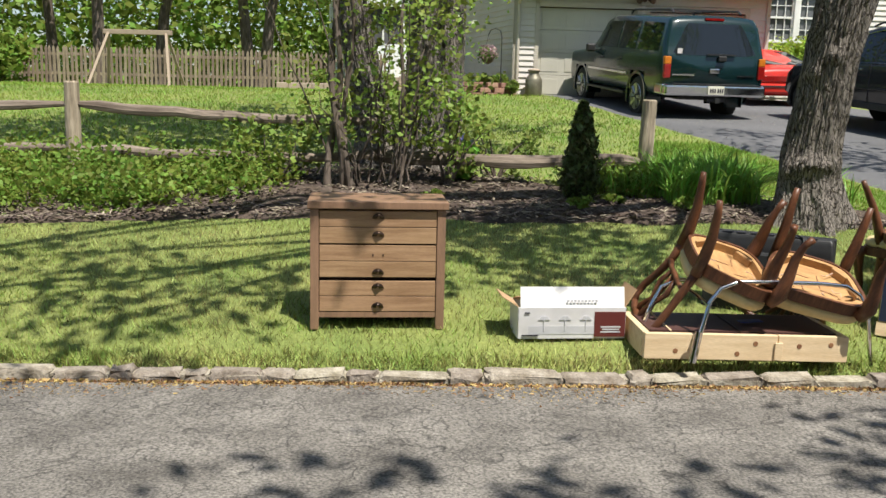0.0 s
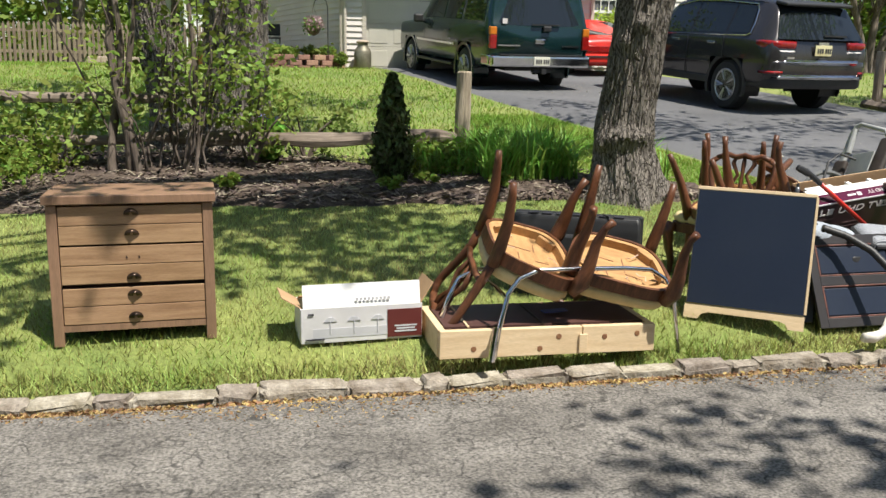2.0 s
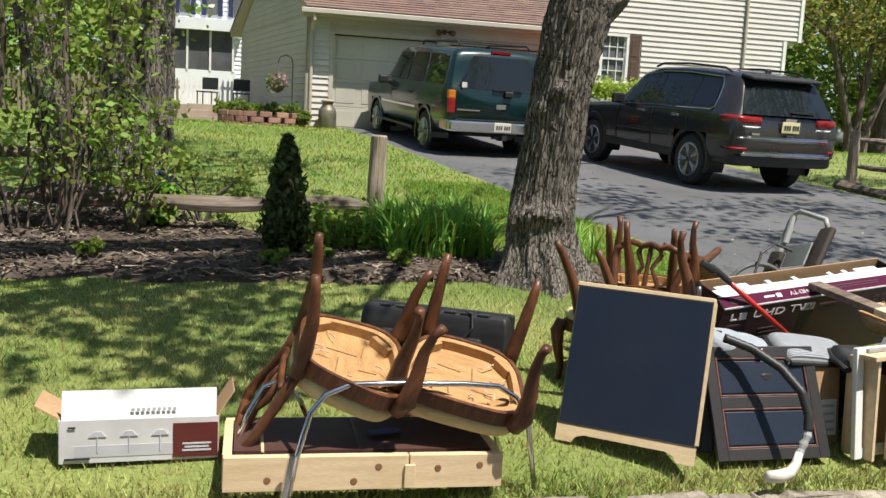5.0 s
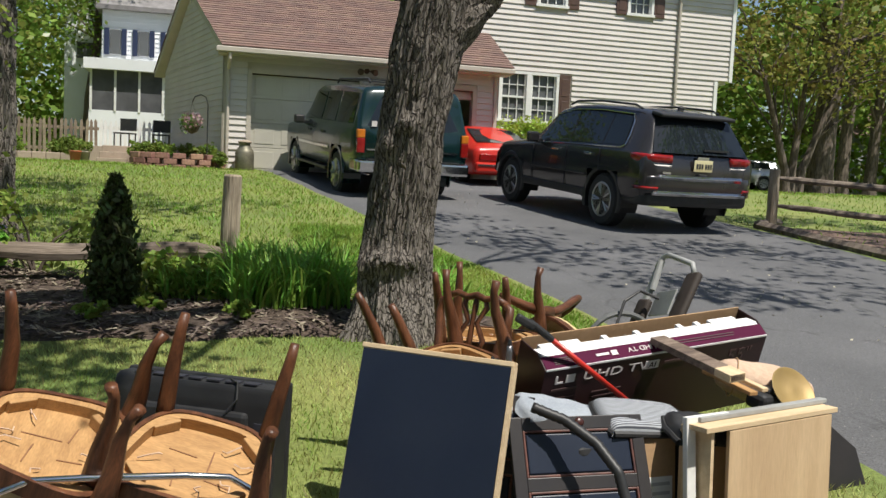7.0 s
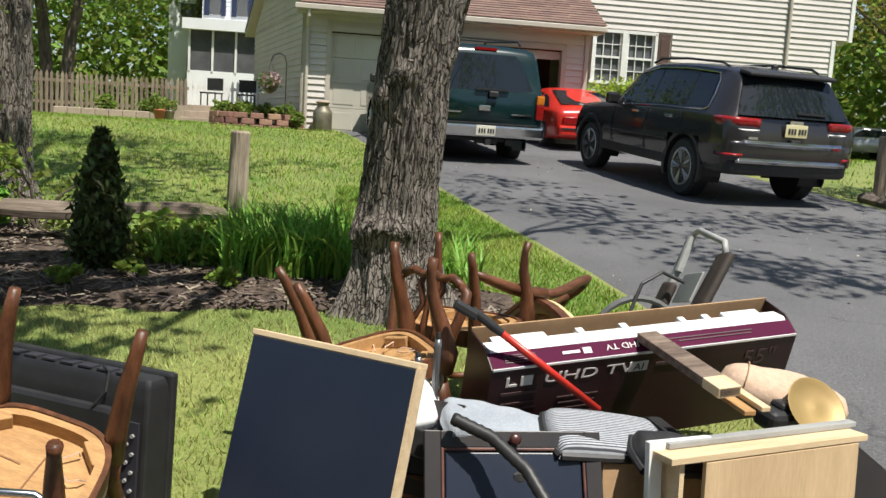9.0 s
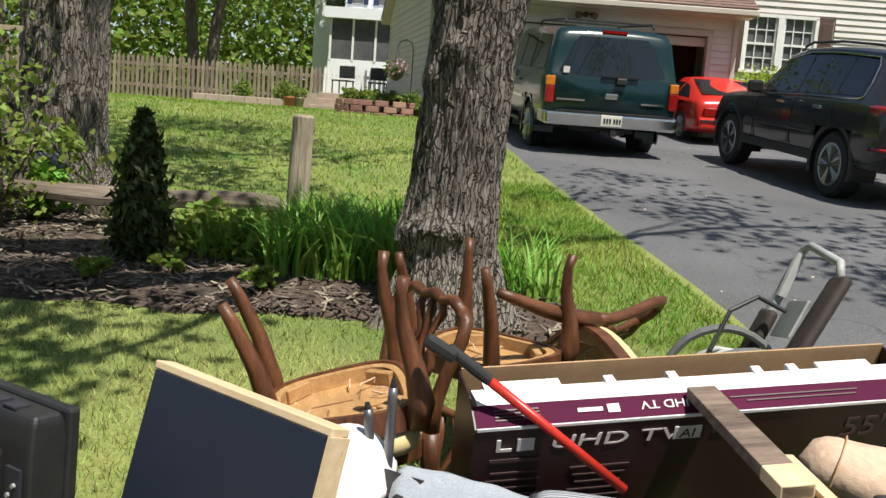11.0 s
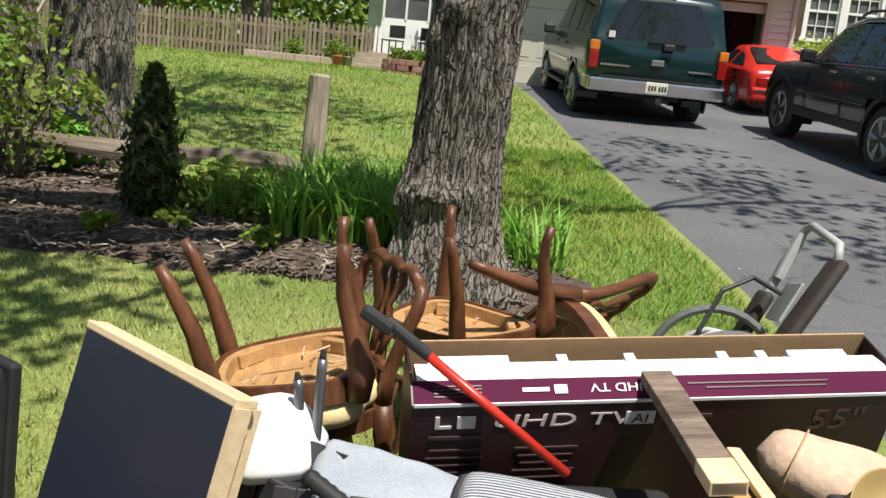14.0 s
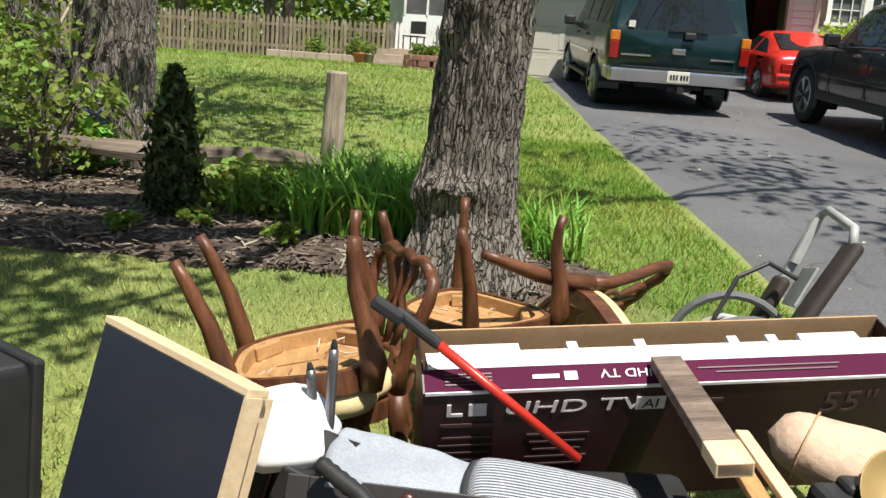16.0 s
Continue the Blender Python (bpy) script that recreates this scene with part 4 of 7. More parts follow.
# ---- far background ----
for i, (x, y, hgt, lean) in enumerate([(-16, 31, 11, 0.3), (-12.5, 33, 12, -0.2), (-9.6, 29, 10, 0.1), (-8.2, 30.5, 10, 0.9), (-5.4, 31, 11, -0.3), (-4.8, 30.5, 9, 0.8), (-13.5, 26, 9, 0.2), (-2.6, 39, 12, 0.4), (-18, 24, 10, 0.0), (3.5, 44, 13, 0.2)]):
    tree("woodland_tree", (x, y, 1.5), [(0, 0, -0.1), (0.05, 0, 0.6), (lean * 0.3, 0, 2.4), (lean, 0, 4.6), (lean * 1.3, 0, hgt * 0.7)], [0.24, 0.20, 0.17, 0.15, 0.09], (lean, 0, hgt * 0.66), (3.2, 3.0, hgt * 0.34), "slender woodland tree in fresh spring leaf", M_LEAF if i % 3 else M_LEAFY, 0.11, 90, 80, 0.42, 100 + i, 0.3, M_BARK2, 10)
M_BRONZE = leafy("bronze_leaves", (0.22, 0.24, 0.055), (0.28, 0.23, 0.06), 0.4, 0.5)
for i, (x, y, lean) in enumerate([(20.3, 28.0, -0.7), (20.6, 28.2, 0.2), (21.0, 28.4, 0.9)]):
    tree("yard_tree", (x, y, 1.5), [(0, 0, -0.1), (lean * 0.15, 0, 0.8), (lean * 0.6, 0, 1.8), (lean * 1.5, 0, 3.6)], [0.17, 0.14, 0.11, 0.08], (lean * 2.4, 0, 5.0), (2.5, 2.4, 2.1), "spreading yard tree with bronze-green young leaves", M_BRONZE, 0.12, 38, 34, 0.32, 140 + i, 0.3, M_BARK2, 12)
for i, (x, y, r) in enumerate([(22.3, 29.0, 0.48), (27, 34, 0.3), (30, 36, 0.3), (15.5, 33, 0.25), (20, 37, 0.3)]):
    tree("yard_tree", (x, y, 1.5), [(0, 0, -0.1), (0, 0, 1.0), (0.1, 0, 3.0), (0.2, 0, 5.0)], [r, r * 0.85, r * 0.75, r * 0.6], (0.2, 0, 7.0), (4.0, 3.5, 3.6), "tall leafy tree behind the lawn", M_LEAFY if i % 2 else M_LEAF, 0.2, 52, 40, 0.5, 160 + i, 0.3, M_BARK2, 12)
rs = np.random.default_rng(200)
n = 170000
ang = rs.uniform(-1.1, 1.1, n)
dist = rs.uniform(46, 64, n)
zz = 1.0 + rs.uniform(0, 1, n) ** 1.3 * (15 + 5 * np.sin(ang * 9) + 3 * np.sin(ang * 23))
tagged(leaves("far_woods", np.stack([3 + dist * np.sin(ang), dist * np.cos(ang), zz], 1), 0.28, M_LEAF, None, 201), "distant wall of green spring woodland", "woods", kind="stuff")
for i, (x, y, r, hh, lf) in enumerate([(-12.8, 25.6, 1.2, 0.8, M_LEAFD), (-11.3, 25.8, 1.0, 0.75, M_LEAF), (-15.5, 23, 1.3, 0.9, M_LEAFD), (14.6, 27.5, 1.3, 0.8, M_LEAF), (17, 29, 1.6, 1.0, M_LEAFY), (14.4, 24.9, 0.6, 0.6, M_LEAFY)]):
    bush("shrub", (x, y, 1.48), (r, r * 0.8, hh), 60, lf, 0.14, "rounded leafy garden shrub", 220 + i)
hedge = thing("hedge", pose(9.6, 23.0, 1.45), "bright yellow-green clipped hedge under the windows", "hedge")
c, p = clumps(240, 220, 34, (0.5, 0.0, 0.95), (1.9, 0.42, 0.62), 0.10)
leaves("foliage", p, 0.06, leafy("hedge_leaves", (0.42, 0.50, 0.08), (0.30, 0.42, 0.07), 0.3, 0.45), hedge, 241)

# picket fences
def picket_run(name, x0, x1, y, z, hgt, gap, material, label, seed, slant=0.0):
    f = thing(name, pose(0, 0, 0), label, "fence")
    bm = bmesh.new()
    w = 0.07
    prism(bm, [(-w / 2, 0), (w / 2, 0), (w / 2, hgt - 0.08), (0, hgt), (-w / 2, hgt - 0.08)], -0.012, 0.012, "y")
    me = bpy.data.meshes.new("picket")
    bm.to_mesh(me)
    bm.free()
    me.materials.append(material)
    rg = random.Random(seed)
    x = x0
    while x < x1:
        ob = new("picket", me)
        ob.parent = f
        ob.matrix_basis = pose(x, y + slant * (x - x0), z + rg.uniform(-0.03, 0.02), 0, rg.uniform(-1.5, 1.5), 0)
        x += gap
    for k in (0.28, 0.78):
        bm = bmesh.new()
        box(bm, ((x0 + x1) / 2, y + slant * (x1 - x0) / 2 + 0.04, z + hgt * k), (x1 - x0, 0.04, 0.08), Matrix.Rotation(math.atan(slant), 3, 'Z'))
        part("rail", bm, material, f)
    return f


picket_run("picket_fence", -16, -0.7, 27.2, 1.5, 1.1, 0.125, M_PICKET, "weathered grey-brown wooden picket fence", 5)
picket_run("white_picket_fence", -0.65, 2.4, 27.2, 1.62, 1.0, 0.12, M_WHITE, "white painted picket fence behind the terrace", 6)
bm = bmesh.new()
for k in range(9):
    box(bm, (-16.6, 26.8 - k * 0.42, 2.2), (0.03, 0.4, 1.5), None, 0.01)
tagged(part("board_fence", bm, M_PICKET), "grey board fence at the yard's edge", "fence")

# swing frame
sw = thing("swing_frame", pose(0, 0, 0), "bare wooden A-frame of a swing set", "swing frame")
M_SWING = mat("grey_timber", (0.32, 0.26, 0.19), 0.85, (0.30, 0.23, 0.17), scale=6, stretch=(3, 3, 0.4), fine=0.2)
for x, s in ((-7.75, -0.28), (-6.3, 0.28)):
    for dy in (-0.9, 0.7):
        bm = bmesh.new()
        a, b = Vector((x + s, 24.3 + dy, 1.46)), Vector((x, 24.3, 2.85))
        tube(bm, [a, b], 0.045, 4)
        part("leg", bm, M_SWING, sw)
bm = bmesh.new()
box(bm, (-7.02, 24.3, 2.85), (1.75, 0.09, 0.12), None, 0.01)
part("top_beam", bm, M_SWING, sw)

# terrace steps, block planter and things round them
steps = thing("terrace_steps", pose(0.25, 23.8, 1.5), "low tan brick steps up to the terrace", "steps")
for k in range(3):
    boxes("step", [((0, 0.35 * k + 0.9, 0.08 + 0.15 * k - 0.05), (1.15, 1.9 - 0.3 * k, 0.155))], M_CONC, steps, "", 0.012)
boxes("terrace", [((0.6, 3.0, 0.18), (3.6, 2.6, 0.42))], M_CONC, steps)
boxes("path", [((0.7, -0.5, -0.01), (1.3, 1.2, 0.05))], M_CONC, steps)
planter = thing("block_planter", pose(1.55, 22.3, 1.42), "curved planter wall of reddish concrete blocks", "planter")
rg = random.Random(8)
bm = bmesh.new()
box(bm, (0, 0, 0), (0.26, 0.16, 0.115), None, 0.012)
bme = bpy.data.meshes.new("block")
bm.to_mesh(bme)
bm.free()
bme.materials.append(M_BRICK)
for r in range(3):
    for k in range(8):
        a = math.pi * (1.03 + 0.94 * (k + 0.5 * (r % 2)) / 8)
        ob = new("block", bme)
        ob.parent = planter
        ob.matrix_basis = pose(0.95 * math.cos(a), 0.55 * math.sin(a), 0.05 + 0.12 * r, 0, 0, math.degrees(math.atan2(0.55 * math.cos(a), -0.95 * math.sin(a))))
boxes("soil", [((0, 0.0, 0.12), (1.6, 0.7, 0.3))], M_MULCH, planter)
for i, (x, y) in enumerate([(0.9, 22.1), (1.25, 22.05), (1.7, 22.1), (2.1, 22.15)]):
    bush("garden_plant", (x, y, 1.68), (0.2, 0.15, 0.16), 22, (M_LEAFY, M_LEAF)[i % 2], 0.05, "low leafy plant in the block planter", 260 + i, 4, "plant")
bush("garden_plant", (2.36, 21.75, 1.47), (0.13, 0.1, 0.22), 22, M_LEAFY, 0.05, "bright green plant at the garage corner", 270, 4, "plant")
for i, (x, y) in enumerate([(-0.9, 24.2), (0.55, 23.9), (-1.5, 26.4), (-2.6, 26.5), (0.9, 26.4)]):
    bush("garden_plant", (x, y, 1.6), (0.25, 0.2, 0.25), 26, (M_LEAFY, M_LEAF)[i % 2], 0.06, "leafy perennial near the terrace", 280 + i, 4, "plant")
for i, (x, y, col) in enumerate([(0.95, 23.6, (0.03, 0.07, 0.35)), (-0.75, 23.6, (0.45, 0.14, 0.07)), (-0.6, 23.9, (0.4, 0.35, 0.28))]):
    pot = thing("flower_pot", pose(x, y, 1.5), ("blue glazed flower pot by the steps", "terracotta flower pot by the steps", "pale stone flower pot by the steps")[i], "flower pot")
    bm = bmesh.new()
    lathe(bm, [(0.08, 0), (0.10, 0.02), (0.13, 0.2), (0.145, 0.22), (0.14, 0.24), (0.12, 0.23)], 16)
    part("pot", bm, mat("pot_glaze", col, 0.35, scale=5), pot, smooth=True)
    c, p = clumps(290 + i, 14, 14, (0, 0, 0.36), (0.16, 0.16, 0.12), 0.05)
    leaves("plant", p, 0.05, M_LEAFY, pot, 290 + i)
wall = thing("low_garden_wall", pose(-2.4, 26.2, 1.5), "low grey stone edging wall before the picket fence", "wall")
for k in range(9):
    boxes("stone", [((-1.2 + 0.33 * k, 0, 0.09), (0.32, 0.25, 0.2))], M_CONC, wall, "", 0.02)
hook = thing("hanging_basket", pose(2.0, 21.9, 1.47), "hanging basket of pink flowers on a black shepherd's crook", "hanging basket")
M_IRON = mat("black_iron", (0.02, 0.02, 0.02), 0.5, (0.03, 0.028, 0.025), scale=10)
bm = bmesh.new()
tube(bm, [(0.1, 0, 0), (0.1, 0, 1.35), (0.06, 0, 1.5), (-0.05, 0, 1.55), (-0.17, 0, 1.5), (-0.22, 0, 1.38)], 0.012, 6)
part("crook", bm, M_IRON, hook)
bm = bmesh.new()
lathe(bm, [(0.02, 0.72), (0.12, 0.78), (0.17, 0.88), (0.18, 0.9), (0.15, 0.9)], 14, "z", (-0.22, 0, 0))
for k in range(3):
    a = 2.1 * k
    tube(bm, [(-0.22 + 0.17 * math.cos(a), 0.17 * math.sin(a), 0.9), (-0.22, 0, 1.38)], 0.004, 4)
part("basket", bm, M_BARK2, hook)
c, p = clumps(300, 26, 18, (-0.22, 0, 1.0), (0.22, 0.22, 0.12), 0.05)
leaves("flowers", p, 0.05, leafy("pink_petals", (0.50, 0.25, 0.32), (0.40, 0.30, 0.30), 0.3), hook, 301)
leaves("foliage", p[::2] - 0.04, 0.05, M_LEAFD, hook, 302)
can = thing("milk_can", HM @ pose(0.42, -0.32, 0.03), "old grey-green metal milk can beside the garage door", "milk can")
bm = bmesh.new()
lathe(bm, [(0.19, 0), (0.2, 0.02), (0.2, 0.36), (0.18, 0.42), (0.12, 0.50), (0.115, 0.56), (0.14, 0.575)], 24)
part("body", bm, mat("aged_metal", (0.26, 0.24, 0.18), 0.5, (0.16, 0.15, 0.11), scale=6, metal=0.6, fine=0.2), can, smooth=True)
bm = bmesh.new()
lathe(bm, [(0.145, 0.578), (0.15, 0.60), (0.10, 0.63), (0.02, 0.64)], 24)
part("lid", bm, M_CONC, can, smooth=True)
for k in range(3):
    ch = thing("patio_chair", pose(0.1 + 0.85 * k, 25.6, 1.9, 0, 0, 20 * k - 20), "dark metal patio chair on the terrace", "chair", "terrace chairs")
    boxes("seat", [((0, 0, 0.33), (0.42, 0.40, 0.03))], M_IRON, ch)
    boxes("backrest", [((0, 0.19, 0.55), (0.42, 0.025, 0.30))], M_IRON, ch)
    for sx in (-1, 1):
        for sy in (-1, 1):
            boxes("leg", [((sx * 0.19, sy * 0.17, 0.165), (0.025, 0.025, 0.33))], M_IRON, ch)

# neighbour's house with a screened porch
NH = thing("neighbour_house", pose(-1.85, 34.0, 1.5), "white two-storey neighbouring house with a screened porch", "house")
M_WSIDE = mat("white_siding", (0.80, 0.82, 0.84), 0.5, (0.74, 0.76, 0.78), scale=1.5, fine=0.03)
M_BLUE = mat("navy_paint", (0.013, 0.022, 0.06), 0.5, (0.018, 0.028, 0.07), scale=5)
M_SCREEN = mat("dark_screen", (0.05, 0.05, 0.055), 0.6, (0.10, 0.10, 0.11), scale=2)
boxes("wall", [((2.4, 6.0, 2.6), (4.6, 7.0, 5.6))], M_WSIDE, NH)
boxes("wall", [((-0.75, 8.5, 2.9), (1.7, 6.0, 6.4))], M_WSIDE, NH)
siding("siding", 0.1, 4.7, 0.0, 5.4, 2.49, NH, (), "x", 0.16, M_WSIDE)
boxes("porch_base", [((1.2, 1.25, 0.75), (2.4, 2.4, 1.9))], M_WSIDE, NH)
boxes("porch_roof", [((1.2, 1.2, 3.2), (2.7, 2.8, 0.35))], M_WSIDE, NH)
for k in range(4):
    boxes("porch_post", [((0.06 + 0.76 * k, 0.06, 2.36), (0.07, 0.07, 1.36))], M_WHITE, NH)
    if k < 3:
        boxes("porch_screen", [((0.44 + 0.76 * k, 0.09, 2.36), (0.7, 0.02, 1.34))], M_SCREEN, NH)
boxes("porch_screen", [((0.03, 1.2, 2.36), (0.02, 2.2, 1.34))], M_SCREEN, NH)
for k in range(4):
    x = 0.55 + 0.95 * k
    boxes("window", [((x, 2.44, 4.25), (0.36, 0.06, 0.85))], M_PANE, NH)
    for sx in (-0.29, 0.29):
        boxes("shutter", [((x + sx, 2.43, 4.25), (0.17, 0.06, 0.92))], M_BLUE, NH)
boxes("window", [((-0.8, 5.46, 4.2), (0.7, 0.05, 0.6))], M_PANE, NH)
bm = bmesh.new()
prism(bm, [(2.2, 5.35), (2.2, 5.5), (6.0, 7.6), (9.8, 5.5), (9.8, 5.35)], -0.1, 4.9, "x")
part("roof", bm, mat("grey_shingle", (0.25, 0.24, 0.24), 0.9, (0.18, 0.17, 0.17), scale=4, fine=0.2), NH)
GH = thing("grey_outbuilding", pose(37, 45, 1.5), "pale grey building far beyond the lawn", "building")
boxes("wall", [((0, 0, 1.5), (7, 5, 3.2))], mat("grey_siding", (0.45, 0.47, 0.50), 0.6, (0.4, 0.42, 0.45), scale=2), GH)
bm = bmesh.new()
prism(bm, [(-2.8, 3.1), (0, 4.6), (2.8, 3.1)], -3.7, 3.7, "x")
part("roof", bm, M_SHINGLE, GH)

# ---- cars ----
M_TYRE = mat("tyre_rubber", (0.022, 0.022, 0.022), 0.85, (0.03, 0.03, 0.03), scale=20, fine=0.2)
M_ALLOY = mat("alloy_rim", (0.45, 0.45, 0.46), 0.3, (0.38, 0.38, 0.39), scale=10, metal=0.9)
M_CHROME = mat("chrome", (0.70, 0.70, 0.71), 0.12, (0.62, 0.62, 0.63), scale=6, metal=1.0)
M_CARGLASS = glass("car_glass", (0.012, 0.016, 0.020), 0.02)
M_TAIL = mat("red_tail_lens", (0.30, 0.010, 0.008), 0.12, (0.20, 0.008, 0.008), scale=20, coat=0.5)
M_AMBER = mat("amber_lens", (0.65, 0.20, 0.02), 0.15, (0.5, 0.15, 0.02), scale=20)
M_CLEARL = mat("clear_lens", (0.75, 0.72, 0.70), 0.12, (0.6, 0.55, 0.55), scale=20)
M_BLACKP = mat("black_plastic", (0.018, 0.018, 0.019), 0.5, (0.026, 0.026, 0.027), scale=12, fine=0.1)
M_PLATE = mat("number_plate", (0.72, 0.62, 0.30), 0.4, (0.75, 0.70, 0.45), scale=3)
M_INK = mat("dark_ink", (0.03, 0.03, 0.04), 0.6, scale=4)


def car_paint(name, col, metal=0.3, rough=0.28):
    return mat(name, col, rough, tuple(c * 0.85 for c in col), scale=3, metal=metal, coat=0.45, spec=0.4, fine=0.04)


def at_station(st, y):
    ys = [s[0] for s in st]
    return [float(np.interp(y, ys, [s[k] for s in st])) for k in range(1, 7)]


def section(zs, zb, zt, wb, wr, ws):
    """Half a cross-section, from the sill up over the shoulder to the roof's middle."""
    e = min(0.07, (zt - zb) * 0.5)
    zm = zs + (zb - zs) * 0.55
    return [(ws * 0.90, zs), (ws, zs + 0.05), (wb + 0.012, zm), (wb, zb - 0.05), (wb - 0.03, zb), (wr + 0.02, zt - e), (wr - 0.04, zt - e * 0.35), (wr - 0.16, zt - 0.005), (wr * 0.45, zt + 0.012), (0, zt + 0.018)]


def car(name, m, label, st, paint, wheels, r, tyre_w, track, glassy, rear_glass, spokes, group=""):
    """A car on local axes: +y ahead, the origin on the ground under the rear axle."""
    c = thing(name, m, label, "car", group)
    bm = bmesh.new()
    ys = sorted({s[0] for s in st} | {st[0][0] + (st[-1][0] - st[0][0]) * i / 40 for i in range(41)})
    rings = []
    for y in ys:
        h = section(*at_station(st, y))
        rings.append([bm.verts.new((x, y, z)) for x, z in h] + [bm.verts.new((-x, y, z)) for x, z in h[-2::-1]])
    for a, b in zip(rings, rings[1:]):
        for i in range(len(a) - 1):
            bm.faces.new((a[i], a[i + 1], b[i + 1], b[i]))
        bm.faces.new((a[-1], a[0], b[0], b[-1]))
    bm.faces.new(rings[0][::-1])
    bm.faces.new(rings[-1])
    # open the wheel arches
    kill = []
    for f in bm.faces:
        p = f.calc_center_median()
        for wy in wheels:
            if (p.y - wy) ** 2 + (p.z - r) ** 2 < (r + 0.075) ** 2 and abs(p.x) > 0.5 * track:
                kill.append(f)
    bmesh.ops.delete(bm, geom=list(set(kill)), context='FACES')
    bmesh.ops.recalc_face_normals(bm, faces=bm.faces)
    body = part("body", bm, paint, c, "", None, True)
    boxes("underbody", [((0, (st[0][0] + st[-1][0]) / 2, 0.50), (track * 1.0, (st[-1][0] - st[0][0]) * 0.86, 0.20))], M_BLACKP, c)
    for wy in wheels:
        for sx in (-1, 1):
            bm = bmesh.new()
            n = 18
            outer = track + 0.02 + tyre_w * 0.0
            for k in range(n + 1):
                a = math.pi * (-0.12 + 1.24 * k / n)
                q = []
                for rr, xx in ((r + 0.045, outer * 1.0), (r + 0.10, outer * 1.0 + 0.008), (r + 0.12, outer - 0.02)):
                    q.append(bm.verts.new((sx * xx, wy + rr * math.cos(a), max(0.24, r + rr * math.sin(a)))))
                q.append(bm.verts.new((sx * (outer - 0.35), wy + (r + 0.05) * math.cos(a), max(0.24, r + (r + 0.05) * math.sin(a)))))
                if k:
                    for i, j in ((0, 1), (1, 2), (3, 0)):
                        bm.faces.new((prev[i], prev[j], q[j], q[i]))
                prev = q
            part("wheel_arch", bm, M_BLACKP if spokes != 8 else paint, c)
            w = new("wheel")
            w.parent = c
            w.matrix_basis = pose(sx * (track - tyre_w / 2 + 0.005), wy, r)
            bm = bmesh.new()
            h = tyre_w / 2
            lathe(bm, [(r * 0.62, -h), (r * 0.9, -h), (r, -h * 0.7), (r, h * 0.7), (r * 0.9, h), (r * 0.62, h)], 32, "x")
            part("tyre", bm, M_TYRE, w)
            bm = bmesh.new()
            lathe(bm, [(r * 0.60, sx * h * 0.9), (r * 0.64, sx * h * 0.98), (r * 0.64, sx * h * 1.03), (r * 0.58, sx * h * 1.0), (r * 0.55, sx * h * 0.4), (0.02, sx * h * 0.35)], 32, "x")
            part("rim_barrel", bm, M_BLACKP, w)
            bm = bmesh.new()
            lathe(bm, [(0.001, sx * h * 0.95), (r * 0.15, sx * h * 0.95), (r * 0.17, sx * h * 0.5)], 16, "x")
            lathe(bm, [(r * 0.56, sx * h * 0.98), (r * 0.635, sx * h * 1.06), (r * 0.66, sx * h * 1.0)], 32, "x")
            for k in range(spokes):
                a = 2 * math.pi * k / spokes
                for d in ((-0.13, 0.13) if spokes == 5 else (0,)):
                    u0, u1 = Vector((sx * h * 0.85, math.cos(a) * r * 0.12, math.sin(a) * r * 0.12)), Vector((sx * h * 0.98, math.cos(a + d) * r * 0.6, math.sin(a + d) * r * 0.6))
                    tube(bm, [u0, u1], [r * 0.06, r * 0.05] if spokes == 5 else [r * 0.09, r * 0.11], 5)
            part("rim", bm, M_ALLOY, w)

    def side_point(y, k, sx, off=0.007):
        zs, zb, zt, wb, wr, ws = at_station(st, y)
        e = min(0.07, (zt - zb) * 0.5)
        return Vector((sx * ((wb - 0.03) + (wr + 0.02 - wb + 0.03) * k + off), y, zb + (zt - e - zb) * k + off * 0.3))

    for sx in (-1, 1):
        for quad in glassy:
            bm = bmesh.new()
            n = 6
            lo = [side_point(quad[0][0] + (quad[1][0] - quad[0][0]) * i / n, quad[0][1], sx) for i in range(n + 1)]
            hi = [side_point(quad[3][0] + (quad[2][0] - quad[3][0]) * i / n, quad[3][1], sx) for i in range(n + 1)]
            A, B = [bm.verts.new(p) for p in lo], [bm.verts.new(p) for p in hi]
            for i in range(n):
                bm.faces.new((A[i], A[i + 1], B[i + 1], B[i]))
            part("side_window", bm, M_CARGLASS, c)
    y0, z0, w0, y1, z1, w1 = rear_glass
    bm = bmesh.new()
    nx, ny = 8, 4
    grid = [[bm.verts.new(((w0 + (w1 - w0) * j / ny) * (2 * i / nx - 1), y0 + (y1 - y0) * j / ny - 0.012 + 0.05 * abs(2 * i / nx - 1) ** 3, z0 + (z1 - z0) * j / ny)) for i in range(nx + 1)] for j in range(ny + 1)]
    for j in range(ny):
        for i in range(nx):
            bm.faces.new((grid[j][i], grid[j][i + 1], grid[j + 1][i + 1], grid[j + 1][i]))
    part("rear_window", bm, M_CARGLASS, c, "", None, True)
    return c, side_point


def plate_on(c, p, w=0.31, hgt=0.155, material=M_PLATE):
    q = new("number_plate")
    q.parent = c
    q.matrix_basis = pose(*p)
    boxes("plate", [((0, 0, 0), (w, 0.012, hgt))], material, q, "", 0.004)
    for k in range(6):
        boxes("bar", [((-0.105 + 0.042 * k + (0.02 if k > 2 else 0), -0.010, -0.005), (0.026, 0.006, 0.07))], M_INK, q)


